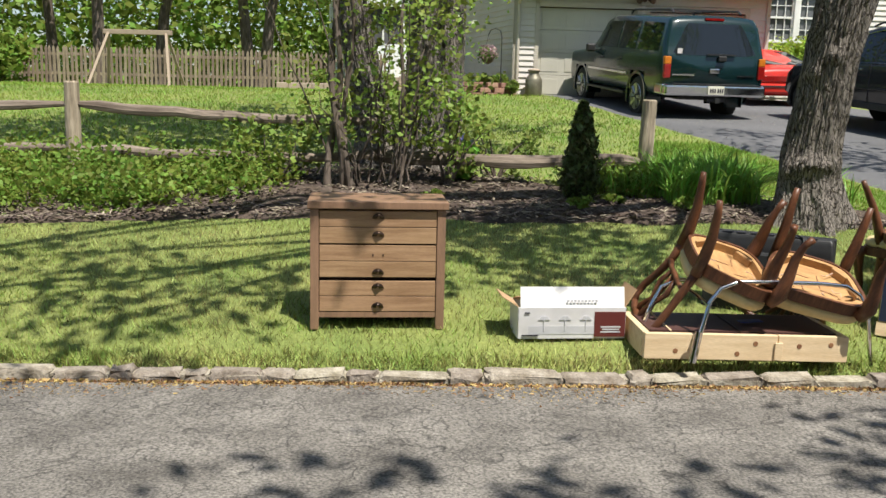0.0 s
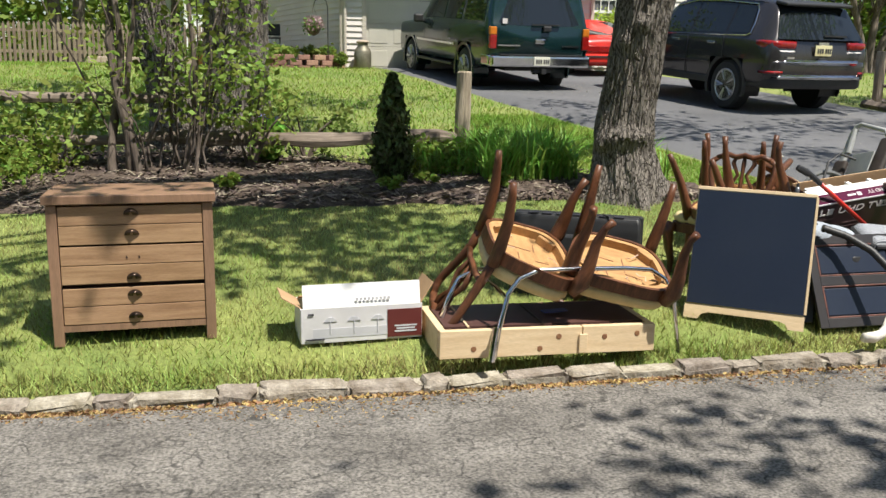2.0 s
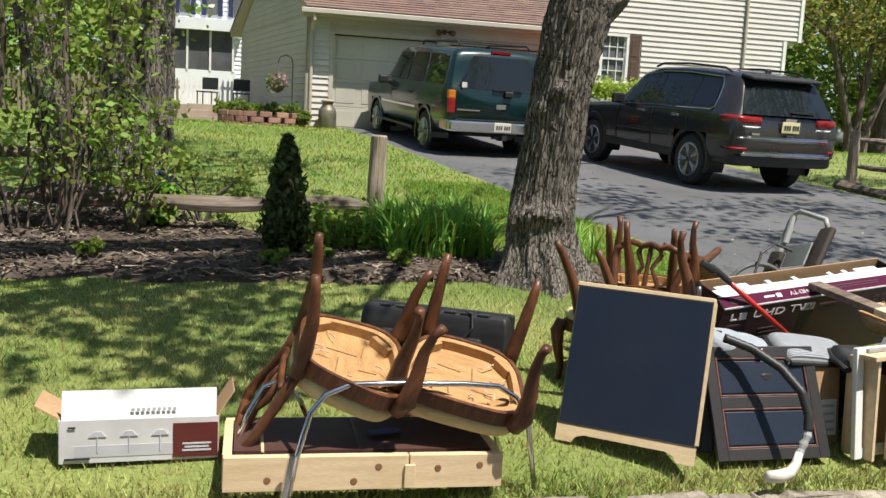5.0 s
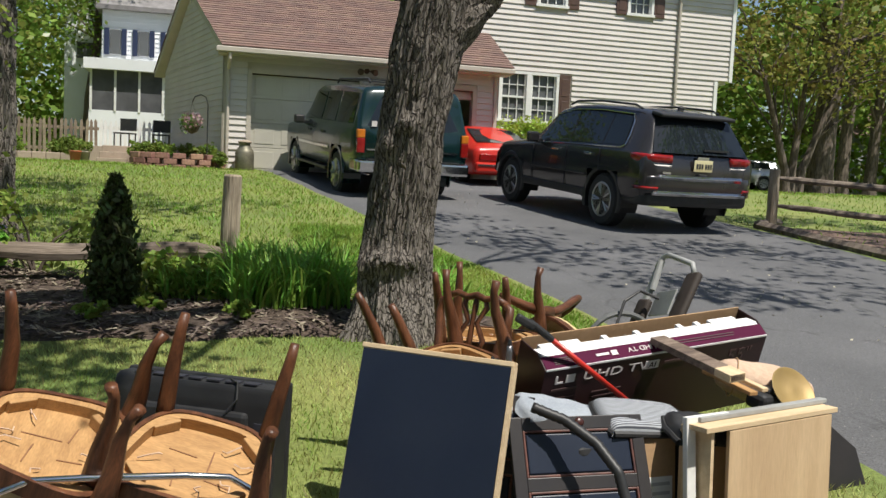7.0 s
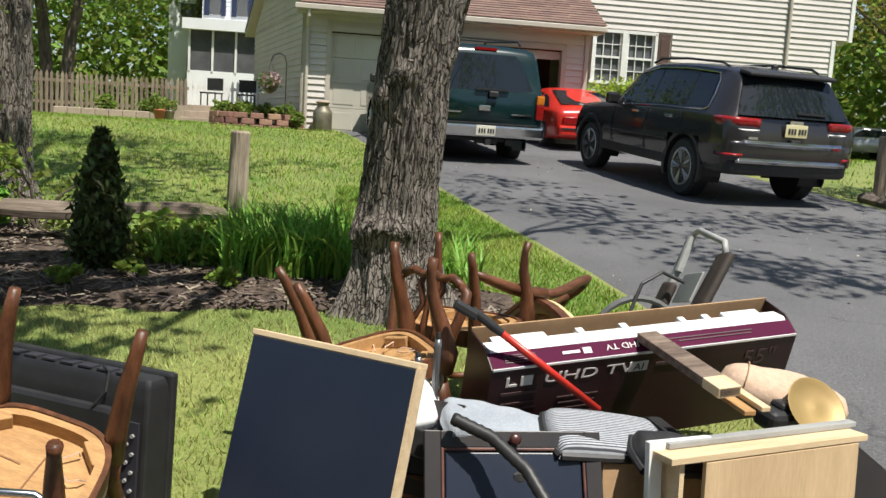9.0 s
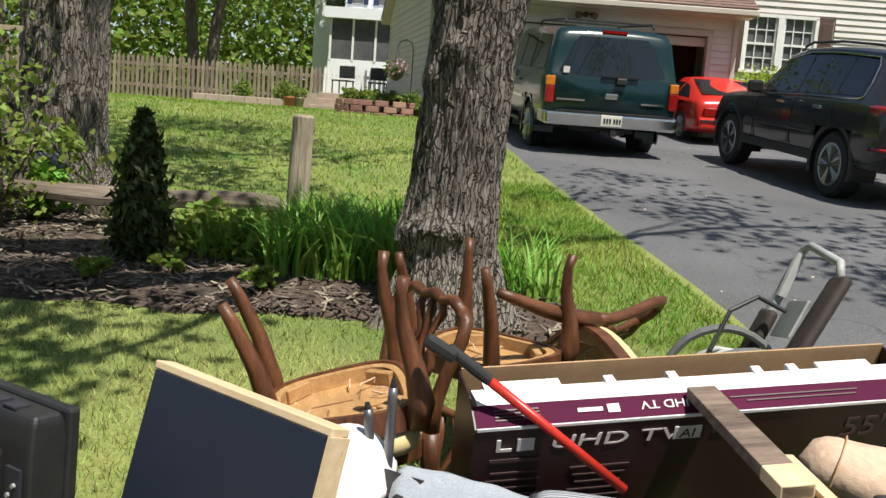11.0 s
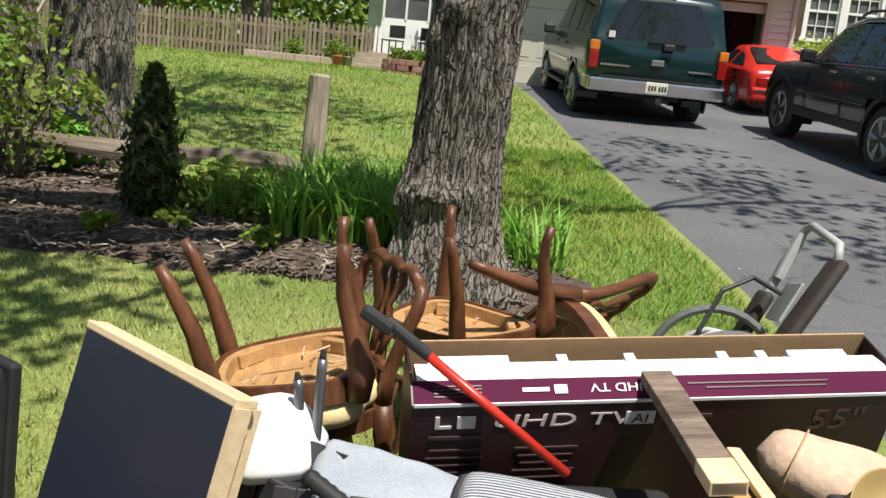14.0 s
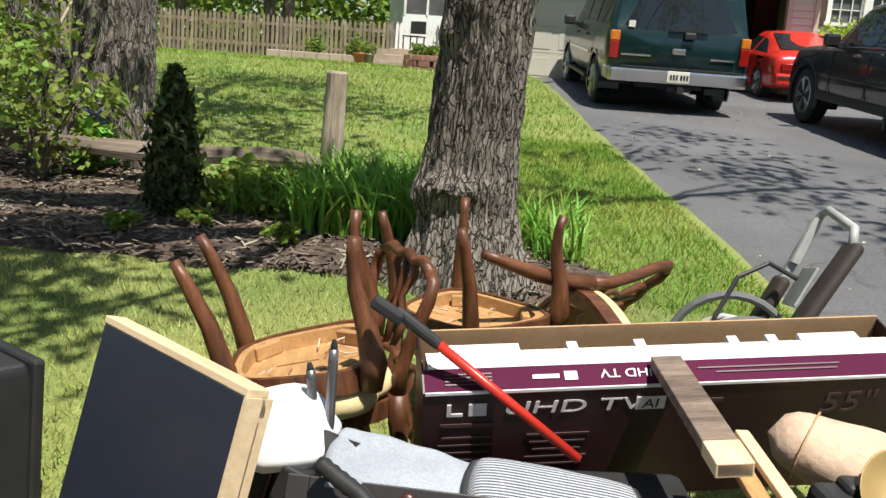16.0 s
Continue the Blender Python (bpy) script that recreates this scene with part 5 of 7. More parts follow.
def mirror_on(c, p, sx, material):
    bm = bmesh.new()
    box(bm, (p[0] + sx * 0.13, p[1], p[2] + 0.05), (0.20, 0.12, 0.17), None, 0.035)
    box(bm, (p[0] + sx * 0.02, p[1] + 0.01, p[2]), (0.12, 0.05, 0.06), None, 0.01)
    part("mirror", bm, material, c)


# large dark green suv
P_GREEN = car_paint("dark_green_paint", (0.006, 0.024, 0.026), 0.1, 0.22)
ST = [(-1.20, 0.56, 1.16, 1.20, 0.95, 0.90, 0.93), (-1.15, 0.50, 1.18, 1.26, 0.985, 0.93, 0.96), (-1.02, 0.48, 1.21, 1.80, 0.995, 0.84, 0.97), (-0.93, 0.47, 1.21, 1.90, 1.0, 0.82, 0.97), (0.5, 0.45, 1.21, 1.94, 1.0, 0.81, 0.98), (1.9, 0.45, 1.21, 1.93, 1.0, 0.80, 0.98), (2.25, 0.45, 1.21, 1.86, 1.0, 0.79, 0.98),
      (2.95, 0.45, 1.19, 1.27, 0.995, 0.84, 0.98), (3.2, 0.45, 1.16, 1.21, 0.99, 0.9, 0.98), (4.1, 0.45, 1.10, 1.14, 0.97, 0.85, 0.96), (4.25, 0.5, 0.95, 1.0, 0.93, 0.8, 0.92)]
suv, sp = car("large_suv", pose(5.30, 18.05, 1.15, 4.2, 0, 8), "large dark green SUV with chrome bumper and roof rack", ST, P_GREEN, (0, 3.3), 0.385, 0.25, 0.975,
              [((-0.85, 0.10), (0.15, 0.10), (0.15, 0.90), (-0.80, 0.90)), ((0.30, 0.10), (1.15, 0.10), (1.15, 0.90), (0.30, 0.90)), ((1.27, 0.10), (2.45, 0.10), (2.05, 0.90), (1.27, 0.90))], (-1.19, 1.22, 0.86, -1.03, 1.78, 0.76), 8)
bm = bmesh.new()
box(bm, (0, -1.24, 0.60), (1.96, 0.20, 0.20), None, 0.04)
for sx in (-1, 1):
    box(bm, (sx * 0.95, -1.05, 0.61), (0.10, 0.35, 0.19), None, 0.03)
part("rear_bumper", bm, M_CHROME, suv, "chrome rear bumper")
boxes("bumper_step", [((0, -1.25, 0.71), (1.6, 0.16, 0.02))], M_BLACKP, suv)
for sx in (-1, 1):
    boxes("tail_light", [((sx * 0.915, -1.185, 0.93), (0.13, 0.10, 0.24))], M_TAIL, suv, "red tail light", 0.015)
    boxes("signal_light", [((sx * 0.915, -1.18, 1.12), (0.13, 0.10, 0.14))], M_AMBER, suv, "amber signal light", 0.015)
    boxes("side_trim", [((sx * 1.005, 1.65, 0.80), (0.03, 2.3, 0.05))], M_CHROME, suv, "", 0.008)
    bm = bmesh.new()
    tube(bm, [(sx * 0.66, -0.7, 1.96), (sx * 0.66, -0.6, 2.02), (sx * 0.66, 1.2, 2.03), (sx * 0.66, 1.35, 1.96)], 0.02, 6)
    part("roof_rail", bm, M_BLACKP, suv)
    mirror_on(suv, (sx * 0.98, 2.45, 1.18), sx, M_BLACKP)
    boxes("running_board", [((sx * 0.96, 1.65, 0.42), (0.16, 2.2, 0.05))], M_BLACKP, suv, "", 0.01)
    for y in (0.9, 1.95):
        boxes("door_handle", [((sx * 1.015, y, 1.06), (0.03, 0.16, 0.04))], M_BLACKP, suv, "", 0.008)
for y in (-0.3, 0.9):
    boxes("roof_rack_bar", [((0, y, 2.025), (1.32, 0.04, 0.025))], M_BLACKP, suv)
boxes("hatch_handle", [((0, -1.215, 0.95), (0.20, 0.03, 0.09))], M_CHROME, suv, "", 0.02)
boxes("wiper", [((0.10, -1.225, 1.24), (0.55, 0.02, 0.025))], M_BLACKP, suv)
boxes("wiper", [((0.12, -1.235, 1.17), (0.16, 0.05, 0.10))], M_BLACKP, suv, "", 0.02)
boxes("brake_light", [((0, -1.00, 1.86), (0.36, 0.05, 0.04))], M_TAIL, suv)
boxes("badge", [((-0.60, -1.212, 0.87), (0.42, 0.012, 0.025))], M_CHROME, suv)
boxes("badge", [((0.62, -1.212, 0.87), (0.34, 0.012, 0.025))], M_CHROME, suv)
boxes("hitch", [((0.05, -1.22, 0.43), (0.35, 0.12, 0.06)), ((0.05, -1.30, 0.43), (0.09, 0.1, 0.09))], M_BLACKP, suv)
boxes("sticker", [((-0.70, -1.205, 1.29), (0.09, 0.006, 0.09))], M_CLEARL, suv)
plate_on(suv, (0, -1.352, 0.61), 0.31, 0.155, mat("cream_plate", (0.70, 0.68, 0.56), 0.4, (0.74, 0.72, 0.62), scale=3))

# dark grey suv
def wrap(w, y0, depth, z0, z1, rr, material, parent, name, label="", xmin=0.0, side=0, thick=0.05):
    """A band that wraps round a car's tail: straight across, rounded at the corners and on along the sides."""
    half = [(xmin, y0 + 0.035 * (xmin / w) ** 2)] + [(x, y0 + 0.035 * (x / w) ** 2) for x in (xmin + (w - rr - xmin) * k / 5 for k in range(1, 6))]
    yc = half[-1][1]
    half += [(w - rr + rr * math.sin(a), yc + rr * (1 - math.cos(a))) for a in (math.pi / 2 * k / 8 for k in range(1, 9))] + [(w, y0 + depth)]
    plan = [(-x, y) for x, y in half[::-1]] + half[1 if xmin == 0 else 0:] if side == 0 else [(side * x, y) for x, y in half]
    bm = bmesh.new()
    rows = []
    for z, k in ((z0, 0.05), (z0 + 0.02, 0.012), (z0 + 0.05, 0.0), (z1 - 0.04, 0.0), (z1 - 0.012, 0.010), (z1, 0.045)):
        rows.append([bm.verts.new((x * (1 - k * 0.6), y + k * 0.8, z)) for x, y in plan])
    rows.append([bm.verts.new((x * (1 - thick), y + thick * 1.6, z1)) for x, y in plan])
    rows.append([bm.verts.new((x * (1 - thick), y + thick * 1.6, z0)) for x, y in plan])
    for a, b in zip(rows, rows[1:] + rows[:1]):
        for i in range(len(plan) - 1):
            bm.faces.new((a[i], a[i + 1], b[i + 1], b[i]))
    bm.faces.new([r[0] for r in rows])
    bm.faces.new([r[-1] for r in rows][::-1])
    bmesh.ops.recalc_face_normals(bm, faces=bm.faces)
    return part(name, bm, material, parent, label, None, True)


P_GREY = car_paint("granite_metallic_paint", (0.050, 0.047, 0.050), 0.5, 0.22)
ST = [(-0.99, 0.66, 0.84, 0.90, 0.80, 0.76, 0.80), (-0.965, 0.58, 0.98, 1.06, 0.88, 0.82, 0.88), (-0.93, 0.52, 1.08, 1.15, 0.925, 0.82, 0.92), (-0.80, 0.46, 1.12, 1.40, 0.945, 0.74, 0.93), (-0.68, 0.44, 1.14, 1.60, 0.955, 0.675, 0.94), (-0.58, 0.43, 1.14, 1.68, 0.955, 0.66, 0.94), (-0.30, 0.42, 1.14, 1.725, 0.955, 0.665, 0.94), (0.3, 0.40, 1.13, 1.75, 0.95, 0.68, 0.945), (0.8, 0.40, 1.12, 1.755, 0.95, 0.69, 0.945), (1.4, 0.40, 1.10, 1.735, 0.95, 0.69, 0.945), (1.75, 0.40, 1.09, 1.66, 0.95, 0.70, 0.945),
      (2.42, 0.40, 1.07, 1.17, 0.945, 0.77, 0.94), (2.6, 0.40, 1.06, 1.12, 0.94, 0.82, 0.94), (3.4, 0.42, 1.00, 1.05, 0.90, 0.78, 0.91), (3.68, 0.44, 0.86, 0.94, 0.84, 0.7, 0.86)]
suv2, sp = car("midsize_suv", pose(8.64, 14.35, 0.945, 4.4, 0, 9), "dark grey metallic midsize SUV with black lower cladding", ST, P_GREY, (0, 2.915), 0.385, 0.255, 0.925,
               [((-0.40, 0.10), (0.13, 0.08), (0.13, 0.90), (-0.32, 0.86)), ((0.15, 0.08), (1.05, 0.07), (1.05, 0.92), (0.15, 0.90)), ((1.08, 0.07), (2.08, 0.08), (1.70, 0.90), (1.08, 0.92))], (-0.985, 1.14, 0.80, -0.715, 1.60, 0.63), 5)
wrap(0.945, -1.045, 0.62, 0.57, 0.83, 0.20, P_GREY, suv2, "rear_bumper")
wrap(0.925, -1.025, 0.58, 0.41, 0.59, 0.20, M_BLACKP, suv2, "lower_bumper")
wrap(0.80, -1.062, 0.10, 0.575, 0.60, 0.06, M_CHROME, suv2, "bumper_trim", "thin chrome strip")
wrap(0.72, -1.058, 0.06, 0.795, 0.815, 0.05, M_CHROME, suv2, "hatch_trim", "thin chrome strip")
for sx in (-1, 1):
    wrap(0.957, -1.005, 0.36, 0.985, 1.115, 0.20, M_TAIL, suv2, "tail_light", "red tail light", 0.50, sx)
    wrap(0.95, -1.000, 0.24, 0.925, 0.985, 0.20, M_CLEARL, suv2, "reverse_light", "pale lower lamp lens", 0.50, sx)
    wrap(0.952, -1.055, 0.30, 0.625, 0.675, 0.20, M_TAIL, suv2, "reflector", "red reflector", 0.72, sx)
    bm = bmesh.new()
    tube(bm, [(sx * 0.66, -0.40, 1.715), (sx * 0.665, -0.25, 1.765), (sx * 0.675, 0.6, 1.80), (sx * 0.68, 1.3, 1.785), (sx * 0.68, 1.5, 1.725)], 0.017, 6)
    part("roof_rail", bm, M_BLACKP, suv2)
    mirror_on(suv2, (sx * 0.93, 1.98, 1.12), sx, P_GREY)
    boxes("sill_trim", [((sx * 0.935, 1.45, 0.44), (0.05, 2.0, 0.12))], M_BLACKP, suv2, "", 0.02)
    boxes("side_moulding", [((sx * 0.966, 1.3, 0.72), (0.02, 1.7, 0.035))], P_GREY, suv2, "", 0.006)
    for y in (0.42, 1.38):
        boxes("door_handle", [((sx * 0.965, y, 1.02), (0.035, 0.19, 0.035))], M_CHROME, suv2, "", 0.008)
    for ya, za, yb, zb in ((1.06, 0.48, 1.06, 1.10), (0.10, 0.80, 0.14, 1.12), (2.12, 0.48, 2.12, 1.06)):
        boxes("door_gap", [((sx * 0.960, (ya + yb) / 2, (za + zb) / 2), (0.008, 0.010, zb - za))], M_INK, suv2)
    bm = bmesh.new()
    tube(bm, [sp(y, k, sx, 0.012) for y, k in ((2.16, 0.02), (1.2, 0.02), (0.2, 0.02), (-0.36, 0.04), (-0.44, 0.10), (-0.43, 0.40), (-0.37, 0.80), (-0.30, 0.95), (0.5, 0.97), (1.2, 0.97), (1.74, 0.93), (2.16, 0.02))], 0.010, 5, False)
    part("window_trim", bm, M_CHROME, suv2)
bm = bmesh.new()
box(bm, (0, -0.70, 1.655), (1.26, 0.26, 0.05), Matrix.Rotation(0.16, 3, 'X'), 0.02)
part("spoiler", bm, M_BLACKP, suv2)
boxes("wiper", [((0.22, -0.985, 1.20), (0.42, 0.02, 0.025))], M_BLACKP, suv2)
boxes("badge", [((0, -1.0, 1.085), (0.19, 0.02, 0.045))], M_CHROME, suv2)
boxes("badge", [((-0.60, -1.02, 0.87), (0.13, 0.02, 0.03))], M_CHROME, suv2)
boxes("hatch_handle", [((0, -1.03, 0.86), (0.14, 0.03, 0.03))], M_BLACKP, suv2, "", 0.01)
bm = bmesh.new()
lathe(bm, [(0.05, 0), (0.045, 0.03), (0.02, 0.06)], 10, "z", (0.1, -0.25, 1.74))
part("antenna", bm, M_BLACKP, suv2)
plate_on(suv2, (0, -1.02, 0.985))

# low red coupe
P_RED = car_paint("red_paint", (0.55, 0.028, 0.018), 0.0, 0.3)
ST = [(-0.92, 0.34, 0.72, 0.76, 0.76, 0.7, 0.76), (-0.85, 0.28, 0.78, 0.84, 0.81, 0.74, 0.81), (-0.6, 0.25, 0.82, 0.92, 0.835, 0.68, 0.83), (0.0, 0.24, 0.83, 1.08, 0.84, 0.60, 0.84), (0.6, 0.23, 0.83, 1.22, 0.84, 0.56, 0.84), (1.1, 0.23, 0.82, 1.22, 0.84, 0.56, 0.84), (1.8, 0.23, 0.80, 0.86, 0.84, 0.66, 0.84), (2.6, 0.23, 0.72, 0.77, 0.83, 0.7, 0.83), (3.35, 0.26, 0.56, 0.60, 0.76, 0.6, 0.76)]
coupe, sp = car("red_coupe", pose(8.12, 20.85, 1.40, 3.6, 0, 5), "low bright red two-door coupe", ST, P_RED, (0, 2.43), 0.31, 0.2, 0.82,
                [((-0.30, 0.12), (0.55, 0.12), (0.55, 0.88), (0.25, 0.88)), ((0.65, 0.12), (1.62, 0.12), (1.15, 0.88), (0.65, 0.88))], (-0.62, 0.93, 0.64, 0.42, 1.19, 0.52), 8)
boxes("tail_panel", [((0, -0.93, 0.63), (1.40, 0.05, 0.13))], M_TAIL, coupe, "dark red tail light band", 0.015)
bm = bmesh.new()
box(bm, (0, -0.92, 0.42), (1.58, 0.18, 0.22), None, 0.05)
part("rear_bumper", bm, P_RED, coupe)
boxes("bumper_strip", [((0, -1.015, 0.47), (1.5, 0.02, 0.035))], M_BLACKP, coupe)
for sx in (-1, 1):
    boxes("side_strip", [((sx * 0.83, 1.1, 0.45), (0.02, 1.8, 0.035))], M_BLACKP, coupe)
bm = bmesh.new()
tube(bm, [(0.45, -1.02, 0.27), (0.45, -0.8, 0.27)], 0.035, 10)
part("exhaust", bm, M_CHROME, coupe)
for sx in (-1, 1):
    mirror_on(coupe, (sx * 0.8, 1.45, 0.86), sx, P_RED)

# pale car far away beyond the lawn
ST2 = [(-1.0, 0.4, 0.9, 0.95, 0.8, 0.75, 0.8), (-0.6, 0.35, 0.95, 1.35, 0.88, 0.65, 0.88), (1.2, 0.33, 0.95, 1.42, 0.88, 0.64, 0.88), (2.2, 0.33, 0.92, 1.0, 0.87, 0.7, 0.87), (3.3, 0.4, 0.75, 0.8, 0.8, 0.7, 0.8)]
car("silver_car", pose(27, 40, 1.55, 0, 0, 80), "silver car parked far beyond the lawn", ST2, car_paint("silver_paint", (0.5, 0.5, 0.52), 0.5), (0, 2.6), 0.32, 0.2, 0.86, [((-0.3, 0.1), (1.9, 0.1), (1.3, 0.9), (-0.2, 0.9))], (-0.9, 0.98, 0.6, -0.62, 1.32, 0.5), 8)

# ---- furniture and rubbish set out along the kerb ----
M_OAKV = mat("oak_veneer", (0.36, 0.22, 0.13), 0.5, (0.24, 0.135, 0.075), scale=5, stretch=(0.7, 6, 9), fine=0.18, bump=0.08, bscale=60, amount=0.1, per="object")
M_OAKD = mat("brown_frame_wood", (0.27, 0.16, 0.10), 0.5, (0.20, 0.12, 0.075), scale=5, stretch=(5, 5, 0.6), fine=0.15)
M_BRONZE = mat("dark_bronze", (0.10, 0.065, 0.045), 0.3, (0.03, 0.022, 0.018), scale=20, metal=0.8)
M_PINE = mat("pale_pine", (0.68, 0.53, 0.34), 0.65, (0.57, 0.42, 0.25), scale=4, stretch=(0.8, 7, 7), fine=0.12)
M_KNOT = mat("pine_knot", (0.25, 0.12, 0.05), 0.7, (0.18, 0.08, 0.04), scale=30)
M_CHAIR = mat("walnut_chair_wood", (0.15, 0.058, 0.026), 0.42, (0.055, 0.021, 0.010), scale=9, stretch=(3, 3, 0.5), fine=0.3, bump=0.15, bscale=60, spec=0.4)
M_RAWW = mat("raw_seat_wood", (0.45, 0.26, 0.105), 0.7, (0.33, 0.18, 0.07), scale=7, stretch=(1, 4, 4), fine=0.2)
M_PLY = mat("birch_plywood", (0.58, 0.42, 0.25), 0.6, (0.48, 0.33, 0.19), scale=2.5, stretch=(4, 4, 0.5), fine=0.08)
M_YELLOW = mat("cream_upholstery", (0.66, 0.53, 0.28), 0.85, (0.56, 0.44, 0.22), scale=8, fine=0.08, bump=0.3, bscale=30)
M_BLUEBLK = mat("blue_black_laminate", (0.013, 0.019, 0.036), 0.34, (0.017, 0.023, 0.040), scale=3, fine=0.06, spec=0.4)
M_BLACKD = mat("black_cabinet_paint", (0.022, 0.020, 0.022), 0.38, (0.03, 0.026, 0.026), scale=5, fine=0.1)
M_EDGE = mat("worn_brown_edge", (0.16, 0.06, 0.04), 0.5, (0.05, 0.02, 0.02), scale=14)
M_CARTON = mat("brown_cardboard", (0.45, 0.29, 0.16), 0.85, (0.38, 0.24, 0.13), scale=3, fine=0.08)
M_CWHITE = mat("white_carton", (0.80, 0.80, 0.80), 0.6, (0.74, 0.74, 0.75), scale=3, fine=0.03)
M_CPRINT = mat("pale_print", (0.50, 0.50, 0.53), 0.6, (0.42, 0.42, 0.45), scale=6)
M_MAROON = mat("maroon_print", (0.032, 0.008, 0.011), 0.45, (0.022, 0.006, 0.008), scale=2, fine=0.06)
M_PURPLE = mat("plum_print", (0.085, 0.008, 0.038), 0.75, (0.065, 0.006, 0.030), scale=2, spec=0.15)
M_FOAM = mat("white_foam", (0.84, 0.84, 0.83), 0.8, (0.78, 0.78, 0.77), scale=20, fine=0.05, bump=0.4, bscale=120)
M_REDROD = mat("red_enamel", (0.55, 0.03, 0.018), 0.35, (0.45, 0.025, 0.015), scale=6)
M_GREYF = mat("grey_fabric", (0.33, 0.36, 0.40), 0.95, (0.26, 0.29, 0.33), scale=10, fine=0.15, bump=0.4, bscale=150)
M_LIGHTP = mat("light_grey_plastic", (0.36, 0.365, 0.355), 0.5, (0.28, 0.285, 0.28), scale=5, fine=0.05)
M_BEIGE = mat("beige_fabric", (0.58, 0.42, 0.31), 0.9, (0.50, 0.35, 0.25), scale=9, fine=0.12, bump=0.4, bscale=40)
M_BRASS = mat("dull_gold", (0.36, 0.25, 0.09), 0.5, (0.28, 0.19, 0.07), scale=5, metal=0.3)
M_OLD = mat("weathered_dark_plank", (0.22, 0.165, 0.125), 0.8, (0.09, 0.062, 0.048), scale=5, stretch=(6, 0.7, 6), fine=0.3)
M_HOSE = mat("pale_hose", (0.42, 0.42, 0.40), 0.5, (0.34, 0.34, 0.33), scale=12)


def frame_of(o, x, z):
    """A pose from an origin, an x direction and a rough up direction."""
    X = Vector(x).normalized()
    Y = Vector(z).cross(X).normalized()
    Z = X.cross(Y)
    m = Matrix((X, Y, Z)).transposed().to_4x4()
    return Matrix.Translation(o) @ m


# chest of drawers
def chest():
    c = thing("chest_of_drawers", pose(-0.23, 5.70, 0.115, 0, 0, 3.2) @ Matrix.Diagonal((1, 1, 1.055, 1)), "brown oak-veneer chest of drawers with bronze cup pulls, one missing", "chest")
    W, D, H = 0.79, 0.44, 0.725
    bm = bmesh.new()
    box(bm, (0, -0.005, H - 0.02), (W + 0.03, D + 0.03, 0.042), None, 0.004)
    part("top", bm, M_OAKD, c)
    for sx in (-1, 1):
        bm = bmesh.new()
        box(bm, (sx * (W / 2 - 0.012), 0.0, H / 2 + 0.02), (0.024, D - 0.05, H - 0.13), None, 0.003)
        part("side_panel", bm, M_OAKD, c)
        for sy in (-1, 1):
            bm = bmesh.new()
            box(bm, (sx * (W / 2 - 0.025), sy * (D / 2 - 0.025), (H - 0.045) / 2), (0.05, 0.05, H - 0.045), None, 0.003)
            part("leg", bm, M_OAKD, c)
    boxes("back_panel", [((0, D / 2 - 0.02, H / 2 + 0.02), (W - 0.1, 0.012, H - 0.14))], M_OAKD, c)
    boxes("bottom_panel", [((0, 0, 0.075), (W - 0.1, D - 0.06, 0.015))], M_DARK, c)
    boxes("bottom_rail", [((0, -D / 2 + 0.02, 0.085), (W - 0.1, 0.025, 0.03))], M_OAKD, c)
    # Dark sheet behind the drawers: the shade of the gaps put in as colour.
    boxes("inner_shade_board", [((0, -D / 2 + 0.045, 0.38), (W - 0.1, 0.01, 0.56))], M_DARK, c)
    for z0, z1, pulls, tip in ((0.49, 0.672, (0.638, 0.540), 0.0), (0.30, 0.480, (0.328,), 0.0), (0.105, 0.278, (0.245, 0.135), 0.0)):
        d = new("drawer")
        d.parent = c
        zm = (z0 + z1) / 2
        for a, b in ((z0, zm - 0.002), (zm + 0.002, z1)):
            bm = bmesh.new()
            box(bm, (0, -D / 2 + 0.018, (a + b) / 2), (W - 0.108, 0.022, b - a), None, 0.002)
            part("drawer_front", bm, M_OAKV, d)
        boxes("drawer_core", [((0, -D / 2 + 0.03, zm), (W - 0.11, 0.012, z1 - z0 - 0.004))], M_OAKD, d)
        for z in pulls:
            bm = bmesh.new()
            rings = []
            for i in range(7):
                t = i / 6
                rings.append([bm.verts.new((0.036 * math.cos(a) * math.cos(t * 1.35), -D / 2 + 0.007 - 0.026 * math.sin(t * 1.5) * (0.4 + 0.6 * math.sin(a)), z + 0.030 * math.sin(a) * math.cos(t * 1.0) - 0.008)) for a in (math.pi * j / 14 for j in range(15))])
            for p, q in zip(rings, rings[1:]):
                for j in range(14):
                    bm.faces.new((p[j], p[j + 1], q[j + 1], q[j]))
            part("cup_pull", bm, M_BRONZE, d, "dark bronze cup pull", smooth=True)
    for x in (-0.03, 0.03):
        boxes("screw_hole", [((x, -D / 2 + 0.006, 0.425), (0.007, 0.004, 0.012))], M_DARK, c)
    return c


chest()

# white carton
M_CFRONT = mat("grey_print_ground", (0.62, 0.61, 0.62), 0.6, (0.50, 0.49, 0.50), scale=5)
CT = thing("carton", pose(0.915, 5.50, 0.108, 0, 0, 4), "open white lamp carton with brown flaps, lying on the grass", "box")
CW, CD, CH = 0.64, 0.26, 0.185
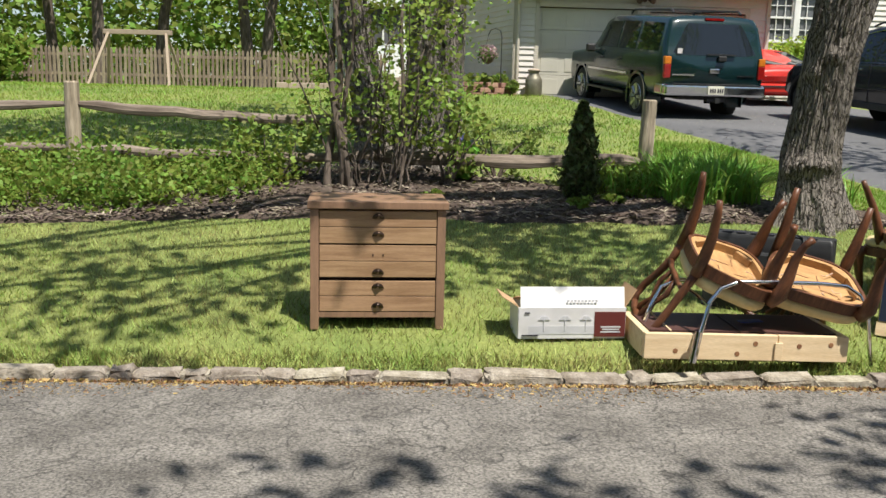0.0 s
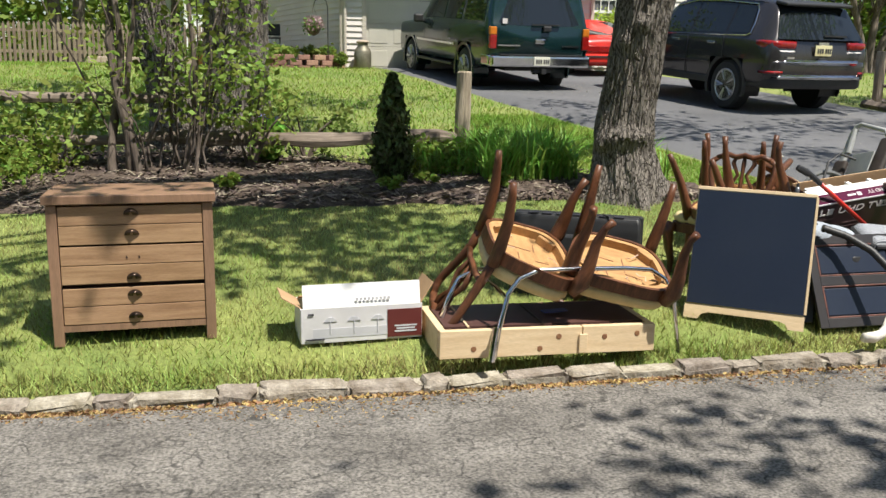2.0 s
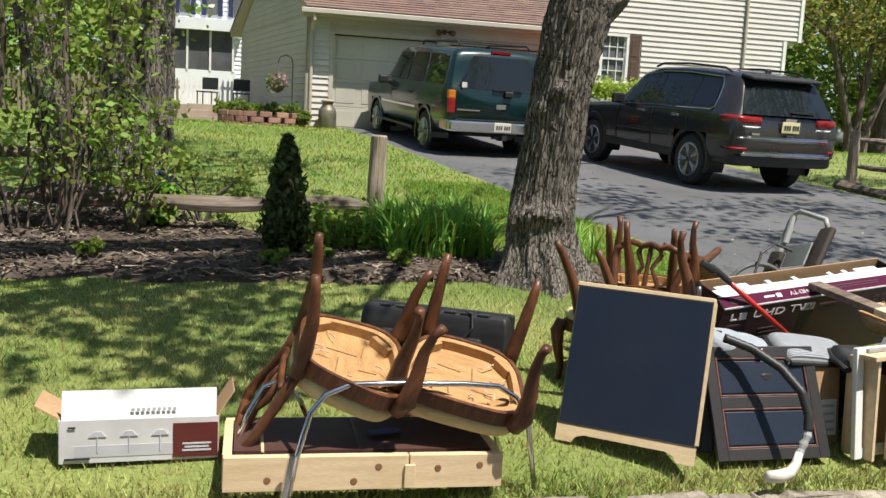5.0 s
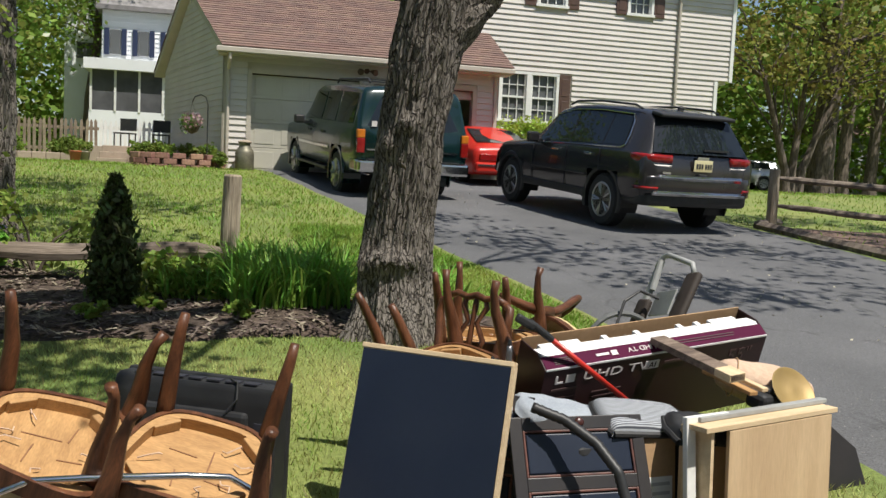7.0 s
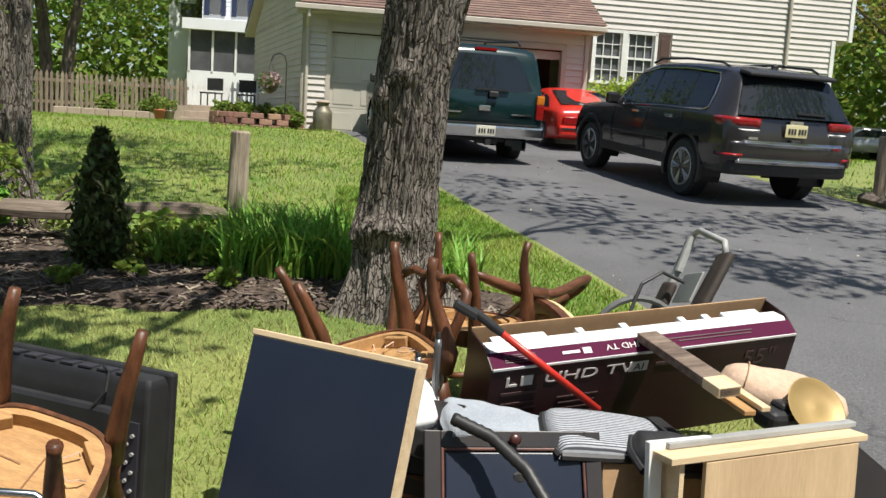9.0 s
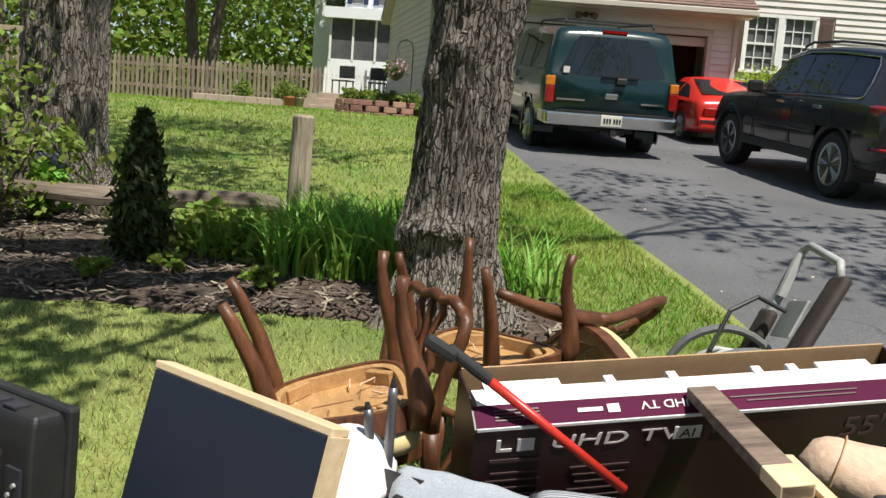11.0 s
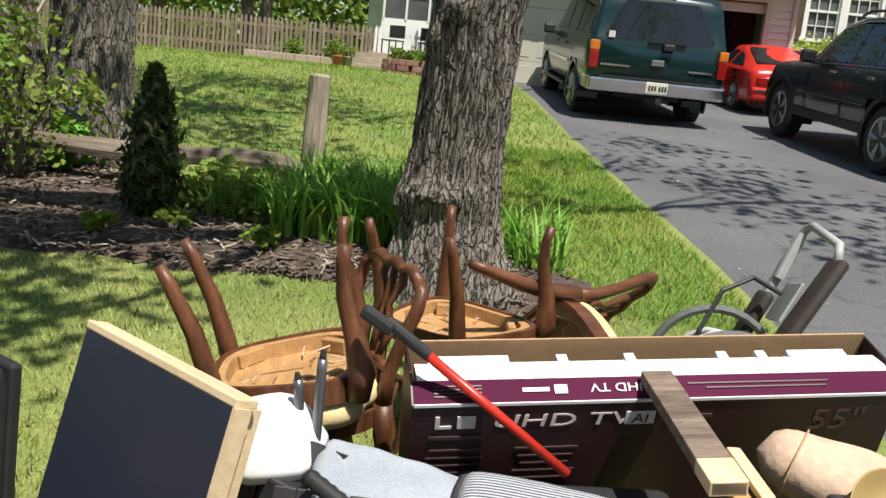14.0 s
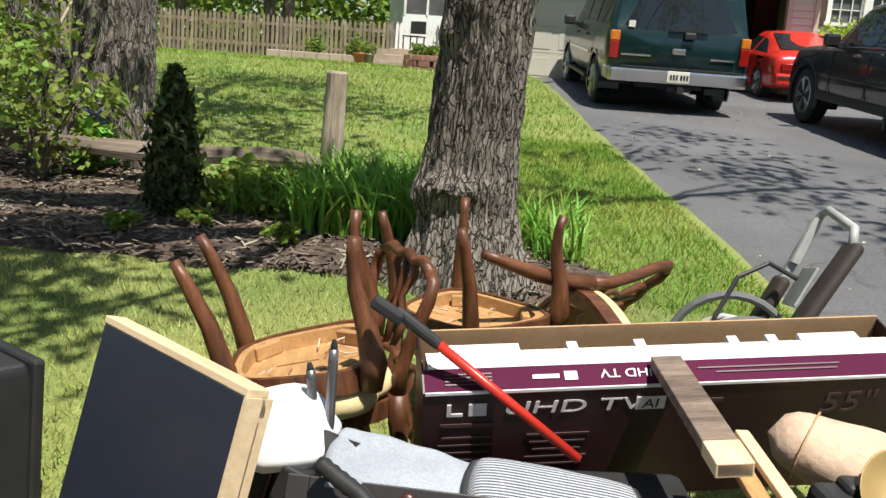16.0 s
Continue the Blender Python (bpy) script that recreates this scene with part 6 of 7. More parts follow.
for nm, c_, s_, mt in (("front_panel", (0, -CD / 2, CH / 2), (CW, 0.006, CH), M_CFRONT), ("back_panel", (0, CD / 2, CH / 2), (CW, 0.006, CH), M_CWHITE), ("side_panel", (-CW / 2, 0, CH / 2), (0.006, CD - 0.012, CH), M_CWHITE), ("side_panel", (CW / 2, 0, CH / 2), (0.006, CD - 0.012, CH), M_CARTON), ("bottom_panel", (0, 0, 0.006), (CW - 0.02, CD - 0.02, 0.006), M_CARTON)):
    boxes(nm, [(c_, s_)], mt, CT)
for nm, o, rot, s_, mt in (("flap", (0.0, -CD / 2 + 0.014, CH + 0.058), (-12, 0, 0), (CW - 0.02, 0.005, 0.125), M_CWHITE), ("flap", (-CW / 2 - 0.045, 0, CH + 0.03), (0, -58, 0), (0.005, CD - 0.03, 0.12), M_CARTON), ("flap", (CW / 2 + 0.03, 0.0, CH + 0.05), (0, 32, 0), (0.005, CD - 0.03, 0.13), M_CARTON), ("flap", (0, CD / 2 - 0.05, CH + 0.012), (70, 0, 0), (CW - 0.02, 0.005, 0.12), M_CARTON)):
    bm = bmesh.new()
    box(bm, (0, 0, 0), s_)
    part(nm, bm, mt, CT, "", pose(*o, *rot))
boxes("print_panel", [((0.225, -CD / 2 - 0.005, 0.085), (0.185, 0.004, 0.15))], mat("maroon_carton_print", (0.11, 0.02, 0.018), 0.5, scale=3), CT, "maroon printed panel")
for k in range(3):
    bm = bmesh.new()
    x0 = -0.17 + 0.125 * k
    tube(bm, [(x0, -CD / 2 - 0.0055, 0.045), (x0, -CD / 2 - 0.0055, 0.115)], 0.003, 6)
    prism(bm, [(x0 - 0.035, 0.112), (x0 + 0.035, 0.112), (x0 + 0.014, 0.135), (x0 - 0.014, 0.135)], -CD / 2 - 0.0075, -CD / 2 - 0.0035, "y")
    part("lamp_picture", bm, M_CPRINT, CT, "small printed picture of a lamp")
boxes("picture_ground", [((-0.05, -CD / 2 - 0.004, 0.05), (0.42, 0.002, 0.05))], M_CPRINT, CT)
for k, (x0, z0, w) in enumerate([(-0.27, 0.155, 0.03), (-0.25, 0.02, 0.10), (0.23, 0.07, 0.12), (0.23, 0.055, 0.10), (0.23, 0.04, 0.12)]):
    boxes("print_bar", [((x0, -CD / 2 - 0.0085, z0), (w, 0.002, 0.008))], M_INK if k < 2 else M_CPRINT, CT)
for k in range(9):
    boxes("print_bar", [((-0.03 + 0.021 * k, -CD / 2 - 0.004, CH + 0.04), (0.013, 0.003, 0.014))], M_CPRINT, CT)

# low pine platform with a dark inset top
PF = thing("pine_platform", pose(1.845, 5.315, 0.075, 0, 0.6, 0.5), "low pale pine platform frame with a dark brown panel on top", "platform")
for c_, s_ in (((-0.20, -0.235, 0.075), (0.75, 0.038, 0.145)), ((0.38, -0.235, 0.075), (0.40, 0.038, 0.145)), ((-0.56, 0.0, 0.075), (0.038, 0.43, 0.145)), ((0.56, 0.0, 0.075), (0.038, 0.43, 0.145)), ((0, 0.235, 0.075), (1.15, 0.038, 0.145)), ((0.18, -0.262, 0.06), (0.045, 0.012, 0.10))):
    boxes("pine_board", [(c_, s_)], M_PINE, PF, "", 0.003)
boxes("top_panel", [((0, 0.02, 0.142), (1.07, 0.42, 0.02))], mat("dark_brown_board", (0.085, 0.038, 0.03), 0.55, (0.06, 0.026, 0.022), scale=4, fine=0.15), PF, "dark brown board")
boxes("batten", [((-0.42, 0.0, 0.155), (0.012, 0.42, 0.006))], M_PINE, PF)
boxes("batten", [((-0.02, 0.0, 0.155), (0.012, 0.42, 0.006))], M_BRONZE, PF)
for x, z in ((-0.40, 0.05), (0.05, 0.10), (0.30, 0.09), (0.48, 0.10), (-0.05, 0.04)):
    bm = bmesh.new()
    lathe(bm, [(0.001, -0.2565), (0.013, -0.2565), (0.015, -0.2545)], 12, "y", (x, 0, z))
    part("wood_knot", bm, M_KNOT, PF)


# dining chair: carved back, cabriole front legs, raked back legs
def dining_chair(m, label, upholstered=False, carved=True):
    c = thing("dining_chair", m, label, "chair", "dining chairs")
    # seat frame: rounded trapezoid ring of raw and polished wood
    def outline(k):
        pts = []
        for i in range(40):
            a = 2 * math.pi * i / 40
            ca, sa = math.cos(a), math.sin(a)
            x = 0.25 * k * math.copysign(abs(ca) ** 0.55, ca)
            y = 0.225 * k * math.copysign(abs(sa) ** 0.6, sa)
            pts.append((x * (1 - 0.18 * (y / 0.225)), y))
        return pts
    o, i_ = outline(1.0), outline(0.82)
    def ring(bm, a, b, z0, z1):
        n = len(a)
        V = [[bm.verts.new((*p, z)) for p in q] for q, z in ((a, z0), (a, z1), (b, z1), (b, z0))]
        for k in range(4):
            for j in range(n):
                bm.faces.new((V[k][j], V[k][(j + 1) % n], V[(k + 1) % 4][(j + 1) % n], V[(k + 1) % 4][j]))
        bmesh.ops.recalc_face_normals(bm, faces=bm.faces)
    bm = bmesh.new()
    ring(bm, o, outline(0.93), 0.365, 0.435)
    part("seat_rail", bm, M_CHAIR, c)
    bm = bmesh.new()
    ring(bm, outline(0.929), i_, 0.372, 0.425)
    part("inner_rail", bm, M_RAWW, c, "unfinished inner seat rail")
    bm = bmesh.new()
    prism(bm, outline(0.90), 0.418, 0.432, "z")
    part("seat_board", bm, M_RAWW, c, "raw wooden seat board with webbing scars")
    for gx0, gy0, gl, ga in ((-0.04, 0.03, 0.13, 1.5), (0.06, 0.05, 0.10, 0.1), (-0.09, -0.06, 0.09, 0.15), (0.05, -0.08, 0.08, 1.4)):
        bm = bmesh.new()
        box(bm, (gx0, gy0, 0.4165), (gl, 0.005, 0.003), Matrix.Rotation(ga, 3, 'Z'))
        part("webbing_gap", bm, M_KNOT, c, "dark split between webbing strips")
    rg = random.Random(len(bpy.data.objects))
    for k in range(5):
        a = rg.uniform(0, 6.28)
        p0 = Vector((0.19 * math.cos(a), 0.17 * math.sin(a), 0.405))
        bm = bmesh.new()
        tube(bm, [p0] + [p0 * (1 - 0.13 * i) + Vector((rg.uniform(-0.02, 0.02), rg.uniform(-0.02, 0.02), -rg.uniform(0.0, 0.02) - p0.z * 0.0)) + Vector((0, 0, 0.405 * 0.13 * i)) for i in (1, 2, 3)], 0.0028, 4)
        part("loose_string", bm, M_BEIGE, c, "frayed upholstery string")
    for sx in (-1, 1):
        for sy in (-1, 1):
            bm = bmesh.new()
            box(bm, (sx * 0.155, sy * 0.135, 0.395), (0.10, 0.03, 0.045), Matrix.Rotation(sx * sy * -0.8, 3, 'Z'), 0.004)
            part("corner_block", bm, M_RAWW, c)
    if upholstered:
        bm = bmesh.new()
        q = [outline(k) for k in (0.86, 0.97, 0.99, 0.93, 0.75, 0.4)]
        zs = (0.432, 0.448, 0.478, 0.508, 0.522, 0.526)
        V = [[bm.verts.new((*p, z + 0.004 * math.sin(9 * p[0]))) for p in r_] for r_, z in zip(q, zs)]
        for a, b in zip(V, V[1:]):
            for j in range(40):
                bm.faces.new((a[j], a[(j + 1) % 40], b[(j + 1) % 40], b[j]))
        bm.faces.new(V[-1])
        part("cushion", bm, M_YELLOW, c, "cream upholstered seat pad", None, True)
    for sx in (-1, 1):
        bm = bmesh.new()
        tube(bm, [(sx * 0.235, -0.195, 0.43), (sx * 0.255, -0.215, 0.36), (sx * 0.25, -0.21, 0.26), (sx * 0.235, -0.195, 0.14), (sx * 0.235, -0.20, 0.05), (sx * 0.245, -0.215, 0.0)], [0.036, 0.040, 0.031, 0.023, 0.017, 0.020], 10)
        part("front_leg", bm, M_CHAIR, c, smooth=True)
        bm = bmesh.new()
        tube(bm, [(sx * 0.185, 0.20, 0.45), (sx * 0.185, 0.205, 0.34), (sx * 0.19, 0.225, 0.2), (sx * 0.195, 0.265, 0.06), (sx * 0.195, 0.285, 0.0)], [0.032, 0.031, 0.026, 0.020, 0.016], 10)
        part("back_leg", bm, M_CHAIR, c, smooth=True)
        bm = bmesh.new()
        tube(bm, [(sx * 0.185, 0.20, 0.42), (sx * 0.18, 0.21, 0.55), (sx * 0.20, 0.235, 0.68), (sx * 0.225, 0.265, 0.80), (sx * 0.22, 0.28, 0.87), (sx * 0.17, 0.285, 0.905)], [0.026, 0.024, 0.022, 0.022, 0.022, 0.020], 8)
        part("back_post", bm, M_CHAIR, c, smooth=True)
    bm = bmesh.new()
    tube(bm, [(-0.19, 0.283, 0.895), (-0.12, 0.288, 0.925), (-0.06, 0.29, 0.905), (0, 0.29, 0.925), (0.06, 0.29, 0.905), (0.12, 0.288, 0.925), (0.19, 0.283, 0.895)], 0.021, 8)
    part("top_rail", bm, M_CHAIR, c, smooth=True)
    bm = bmesh.new()
    tube(bm, [(-0.19, 0.215, 0.56), (-0.08, 0.222, 0.575), (0, 0.225, 0.565), (0.08, 0.222, 0.575), (0.19, 0.215, 0.56)], 0.016, 8)
    part("lower_rail", bm, M_CHAIR, c, smooth=True)
    for k in (-1, 0, 1):
        bm = bmesh.new()
        tube(bm, [(k * 0.05, 0.225, 0.57), (k * 0.085, 0.245, 0.67), (k * 0.03, 0.262, 0.77), (k * 0.075, 0.282, 0.86), (k * 0.06, 0.288, 0.91)], [0.012, 0.016, 0.012, 0.016, 0.012], 6)
        part("splat_bar", bm, M_CHAIR, c, smooth=True)
    return c


def chair_pose(centre, legs, back):
    """The pose of a chair whose seat middle, leg direction and back side are given."""
    Z = -Vector(legs).normalized()
    Y = Vector(back)
    Y = (Y - Z * Y.dot(Z)).normalized()
    X = Y.cross(Z)
    m = Matrix((X, Y, Z)).transposed().to_4x4()
    return Matrix.Translation(centre) @ m @ Matrix.Translation((0, 0, -0.40))


GROW = Matrix.Diagonal((1.08, 1.08, 1.0, 1))
dining_chair(chair_pose((1.79, 5.31, 0.575), (0.32, -0.29, 0.90), (-0.95, 0.05, 0.1)) @ GROW, "upside-down walnut dining chair with its bare seat frame showing", True)
dining_chair(chair_pose((2.285, 5.28, 0.495), (0.14, -0.37, 0.92), (0.25, 0.95, 0.1)) @ GROW, "upside-down walnut dining chair wedged against another", True)
dining_chair(pose(3.38, 6.19, 0.165, 0, 0, -56) @ Matrix.Diagonal((1, 1, 0.87, 1)), "upright walnut dining chair with a cream seat under another chair", True)
dining_chair(chair_pose((3.375, 6.05, 0.665), (-0.20, -0.04, 0.98), (-0.95, -0.22, 0.0)), "upturned walnut dining chair stacked seat to seat on another", True)
dining_chair(chair_pose((3.80, 6.76, 0.66), (-0.03, -0.02, 1.0), (-0.58, -0.81, 0.0)), "upturned dark dining chair behind the heap")
# the last one lies on its side: its upper back post runs level, away from the street
LZ = Vector((0.72, 0.68, -0.12)).normalized()
LX = Vector((-0.45, 0.37, -0.60))
LX = (LX - LZ * LX.dot(LZ)).normalized()
LY = LZ.cross(LX)
LM = Matrix((LX, LY, LZ)).transposed()
dining_chair(Matrix.Translation(Vector((3.84, 6.64, 0.93)) - 1.12 * (LM @ Vector((-0.195, 0.285, 0.0)))) @ LM.to_4x4() @ Matrix.Scale(1.12, 4), "dark dining chair lying on its side, carved back outwards", True)

# bent steel tube frame of a folding table
TF = thing("folding_table", pose(0, 0, 0), "bent shiny steel tube legs of an old folding table", "table")
bm = bmesh.new()
tube(bm, [(1.53, 4.97, 0.10), (1.56, 4.99, 0.25), (1.61, 5.02, 0.42), (1.67, 5.04, 0.49), (1.77, 5.06, 0.525), (1.95, 5.07, 0.525), (2.25, 5.09, 0.515), (2.40, 5.10, 0.50), (2.48, 5.10, 0.45), (2.54, 5.10, 0.34), (2.59, 5.11, 0.04)], 0.0125, 10)
part("front_tube", bm, M_CHROME, TF, smooth=True)
bm = bmesh.new()
tube(bm, [(1.515, 4.965, 0.09), (1.545, 4.985, 0.26)], 0.019, 10)
part("tube_sleeve", bm, M_CHROME, TF)
bm = bmesh.new()
tube(bm, [(1.33, 5.30, 0.225), (1.37, 5.32, 0.33), (1.43, 5.35, 0.43), (1.53, 5.37, 0.47), (1.80, 5.40, 0.46), (2.25, 5.45, 0.43), (2.45, 5.46, 0.36), (2.52, 5.47, 0.10)], 0.0125, 10)
part("rear_tube", bm, M_CHROME, TF, smooth=True)
bm = bmesh.new()
tube(bm, [(1.60, 5.01, 0.40), (1.575, 5.15, 0.43), (1.52, 5.36, 0.46)], 0.011, 8)
part("cross_tube", bm, M_CHROME, TF)
boxes("plastic_scrap", [((0, 0, 0), (0.14, 0.05, 0.006))], mat("blue_plastic", (0.05, 0.07, 0.25), 0.4, scale=4), TF, "", 0.0, pose(1.95, 5.30, 0.245, 0, 0, 10))

# old black television
TV = thing("old_television", pose(2.27, 5.90, 0.14, -3, 0, -30) @ Matrix.Diagonal((1.08, 1, 1, 1)), "old black plastic television seen from behind", "television")
bm = bmesh.new()
a = [(-0.36, -0.06), (0.36, -0.06), (0.36, 0.06), (-0.36, 0.06)]
V = []
for z, k, d in ((0.0, 1.0, 1.0), (0.44, 1.0, 1.0), (0.50, 0.985, 0.85), (0.52, 0.96, 0.7)):
    V.append([bm.verts.new((x * k, y * d, z)) for x, y in a])
for p, q in zip(V, V[1:]):
    for j in range(4):
        bm.faces.new((p[j], p[(j + 1) % 4], q[(j + 1) % 4], q[j]))
bm.faces.new(V[0][::-1])
bm.faces.new(V[-1])
bmesh.ops.bevel(bm, geom=bm.edges[:], offset=0.012, segments=2, profile=0.5, affect='EDGES')
part("rear_shell", bm, M_BLACKP, TV)
boxes("back_hump", [((0, -0.07, 0.24), (0.50, 0.04, 0.34))], M_BLACKP, TV, "", 0.02)
boxes("screen_bezel", [((0, 0.075, 0.262), (0.725, 0.04, 0.53))], M_BLACKP, TV, "", 0.012)
for k in range(7):
    boxes("vent_slot", [((-0.24 + 0.08 * k, -0.02, 0.523), (0.055, 0.05, 0.006))], M_INK, TV)
boxes("port_panel", [((0.305, -0.064, 0.22), (0.06, 0.012, 0.30))], M_INK, TV)
for k in range(8):
    bm = bmesh.new()
    lathe(bm, [(0.007, -0.068), (0.007, -0.078), (0.003, -0.078)], 10, "y", (0.295 + 0.022 * (k % 2), 0, 0.10 + 0.032 * k))
    part("socket", bm, M_LIGHTP, TV)
bm = bmesh.new()
tube(bm, [(0.15, -0.03, 0.535), (0.19, -0.05, 0.525), (0.20, -0.072, 0.46), (0.16, -0.09, 0.40)], 0.005, 6)
part("cable", bm, M_BLACKP, TV)

# dark laminate panel with pine frame and scalloped foot board
BBm = frame_of((3.075, 5.315, 0.115), (0.56, -0.39, -0.01), (0.135, 0.155, 0.745)) @ Matrix.Diagonal((1.07, 1, 0.94, 1))
BB = thing("laminate_panel", BBm, "leaning blue-black laminate panel with pine edges and scalloped foot", "panel")
bm = bmesh.new()
box(bm, (0, 0.022, 0.445), (0.60, 0.036, 0.71), None, 0.002)
part("panel_core", bm, M_PINE, BB)
boxes("laminate_face", [((0, 0.002, 0.445), (0.592, 0.006, 0.702))], M_BLUEBLK, BB)
boxes("top_edge", [((0, 0.030, 0.81), (0.61, 0.060, 0.022))], M_PINE, BB, "", 0.003)
boxes("edge_strip", [((0.305, 0.02, 0.45), (0.012, 0.045, 0.70))], M_PINE, BB)
bm = bmesh.new()
pts = [(-0.305, 0.0), (-0.23, 0.0), (-0.215, 0.03), (-0.18, 0.045), (0.18, 0.045), (0.215, 0.03), (0.23, 0.0), (0.305, 0.0), (0.305, 0.088), (-0.305, 0.088)]
prism(bm, pts, 0.004, 0.028, "y")
part("foot_board", bm, M_PINE, BB, "scalloped pale pine foot board")
boxes("side_board", [((0.27, 0.07, 0.62), (0.02, 0.06, 0.34))], M_PINE, BB)


# black raised-panel cabinet doors
def cabinet_door(m, w, hgt, label, knob):
    d = thing("cabinet_door", m, label, "cabinet door", "black cabinet doors")
    t, f = 0.022, 0.055
    bm = bmesh.new()
    box(bm, (0, 0.012, hgt / 2), (w - 0.02, 0.010, hgt - 0.02))
    part("back_board", bm, M_BLACKD, d)
    for c_, s_ in (((-w / 2 + f / 2, 0, hgt / 2), (f, t, hgt)), ((w / 2 - f / 2, 0, hgt / 2), (f, t, hgt)), ((0, 0, f / 2), (w - 2 * f, t, f)), ((0, 0, hgt - f / 2), (w - 2 * f, t, f)), ((0, 0, hgt * 0.5), (w - 2 * f, t, f))):
        boxes("frame_rail", [(c_, s_)], M_BLACKD, d, "", 0.003)
    for z0, z1 in ((f, hgt * 0.5 - f / 2), (hgt * 0.5 + f / 2, hgt - f)):
        zc = (z0 + z1) / 2
        bm = bmesh.new()
        for c_, s_ in (((-w / 2 + f + 0.006, -0.004, zc), (0.010, 0.014, z1 - z0)), ((w / 2 - f - 0.006, -0.004, zc), (0.010, 0.014, z1 - z0)), ((0, -0.004, z0 + 0.005), (w - 2 * f - 0.022, 0.014, 0.010)), ((0, -0.004, z1 - 0.005), (w - 2 * f - 0.022, 0.014, 0.010))):
            box(bm, c_, s_, None, 0.003)
        part("moulding", bm, M_EDGE, d, "moulding worn to brown")
        boxes("inset_panel", [((0, 0.0, zc), (w - 2 * f - 0.03, 0.012, z1 - z0 - 0.03))], M_BLUEBLK, d, "", 0.005)
    bm = bmesh.new()
    lathe(bm, [(0.008, -0.010), (0.008, -0.025), (0.019, -0.030), (0.020, -0.040), (0.012, -0.046)], 14, "y", (knob[0], 0, knob[1]))
    part("knob", bm, mat("dark_red_wood", (0.06, 0.018, 0.014), 0.35, scale=8), d, "dark turned wooden knob", smooth=True)
    return d


cabinet_door(frame_of((3.82, 5.24, 0.09), (0.62, 0.02, 0.0), (0.06, 0.24, 0.5)), 0.60, 0.545, "black raised-panel cabinet door leaning, edges worn brown", (0.0, 0.515))
cabinet_door(frame_of((3.42, 5.42, 0.09), (0.26, -0.14, 0.0), (0.10, 0.24, 0.6)), 0.30, 0.60, "narrow black cabinet door behind a panel", (0.11, 0.30))

# vacuum hose with a pale nozzle
VH = thing("vacuum_hose", pose(0, 0, 0), "black vacuum hose with a sprung end and a pale floor nozzle", "vacuum hose")
pts = [Vector(p) for p in ((3.60, 5.42, 0.64), (3.72, 5.36, 0.60), (3.82, 5.26, 0.53), (3.88, 5.17, 0.44), (3.90, 5.13, 0.34), (3.89, 5.11, 0.27))]
bm = bmesh.new()
fine, rad = [], []
for a, b in zip(pts, pts[1:]):
    for k in range(10):
        fine.append(a.lerp(b, k / 10))
        rad.append(0.020 + 0.003 * (k % 2))
tube(bm, fine, rad, 10)
part("hose", bm, M_BLACKP, VH, smooth=True)
bm = bmesh.new()
tube(bm, [(3.89, 5.11, 0.275), (3.885, 5.105, 0.255), (3.875, 5.10, 0.235), (3.865, 5.10, 0.215), (3.855, 5.095, 0.195), (3.845, 5.09, 0.175)], [0.016, 0.021, 0.016, 0.021, 0.016, 0.020], 10)
part("spring_cuff", bm, M_LIGHTP, VH, "silver spring cuff")
bm = bmesh.new()
tube(bm, [(3.845, 5.09, 0.18), (3.825, 5.08, 0.13), (3.79, 5.065, 0.095), (3.73, 5.05, 0.085), (3.66, 5.04, 0.09)], [0.022, 0.026, 0.032, 0.036, 0.030], 12, True, 0.8)
part("nozzle", bm, mat("cream_plastic", (0.72, 0.70, 0.62), 0.4, (0.65, 0.62, 0.54), scale=6), VH, "cream plastic nozzle", smooth=True)

# television carton with foam
BX = Vector((1.35, 0.36, 0.10))
BOX = thing("tv_carton", frame_of((3.79, 5.77, 0.71), BX, (0.0, -0.35, 1.0)), "long open maroon television carton with white foam inside", "box")
TL = 1.40


def slab(name, prof, x0, x1, material, label=""):
    bm = bmesh.new()
    prism(bm, prof, x0, x1, "x")
    return part(name, bm, material, BOX, label)


slab("front_panel", [(0.0, -0.42), (0.0, 0.0), (0.006, 0.0), (0.006, -0.42)], 0, TL, M_MAROON, "dark maroon printed front")
slab("edge_line", [(-0.004, -0.006), (-0.004, 0.003), (0.003, 0.003), (0.003, -0.006)], 0, TL, M_CWHITE)
slab("top_strip", [(0.0, 0.004), (0.061, 0.0335), (0.064, 0.028), (0.006, 0.0)], 0, TL, M_PURPLE, "plum printed strip")
slab("back_panel", [(0.212, -0.42), (0.218, 0.050), (0.224, 0.050), (0.218, -0.42)], 0, TL, M_CARTON, "bare cardboard back rim")
slab("foam", [(0.062, -0.1), (0.062, 0.030), (0.080, 0.040), (0.142, 0.028), (0.150, -0.1)], 0.012, TL - 0.012, M_FOAM, "white foam packing")
for x0, x1 in ((-0.006, 0.0), (TL, TL + 0.006)):
    slab("end_panel", [(0.0, -0.42), (0.0, 0.0), (0.061, 0.0315), (0.09, 0.043), (0.222, 0.040), (0.222, -0.42)], x0, x1, M_MAROON)
for k, (x0, x1) in enumerate([(0.05, 0.28), (0.42, 0.45), (0.62, 0.65), (0.90, 0.93), (1.02, 1.05), (1.12, 1.30)]):
    slab("foam_rib", [(0.125, 0.02), (0.13, 0.036), (0.164, 0.036), (0.168, -0.06), (0.14, -0.06)], x0, x1, M_FOAM)


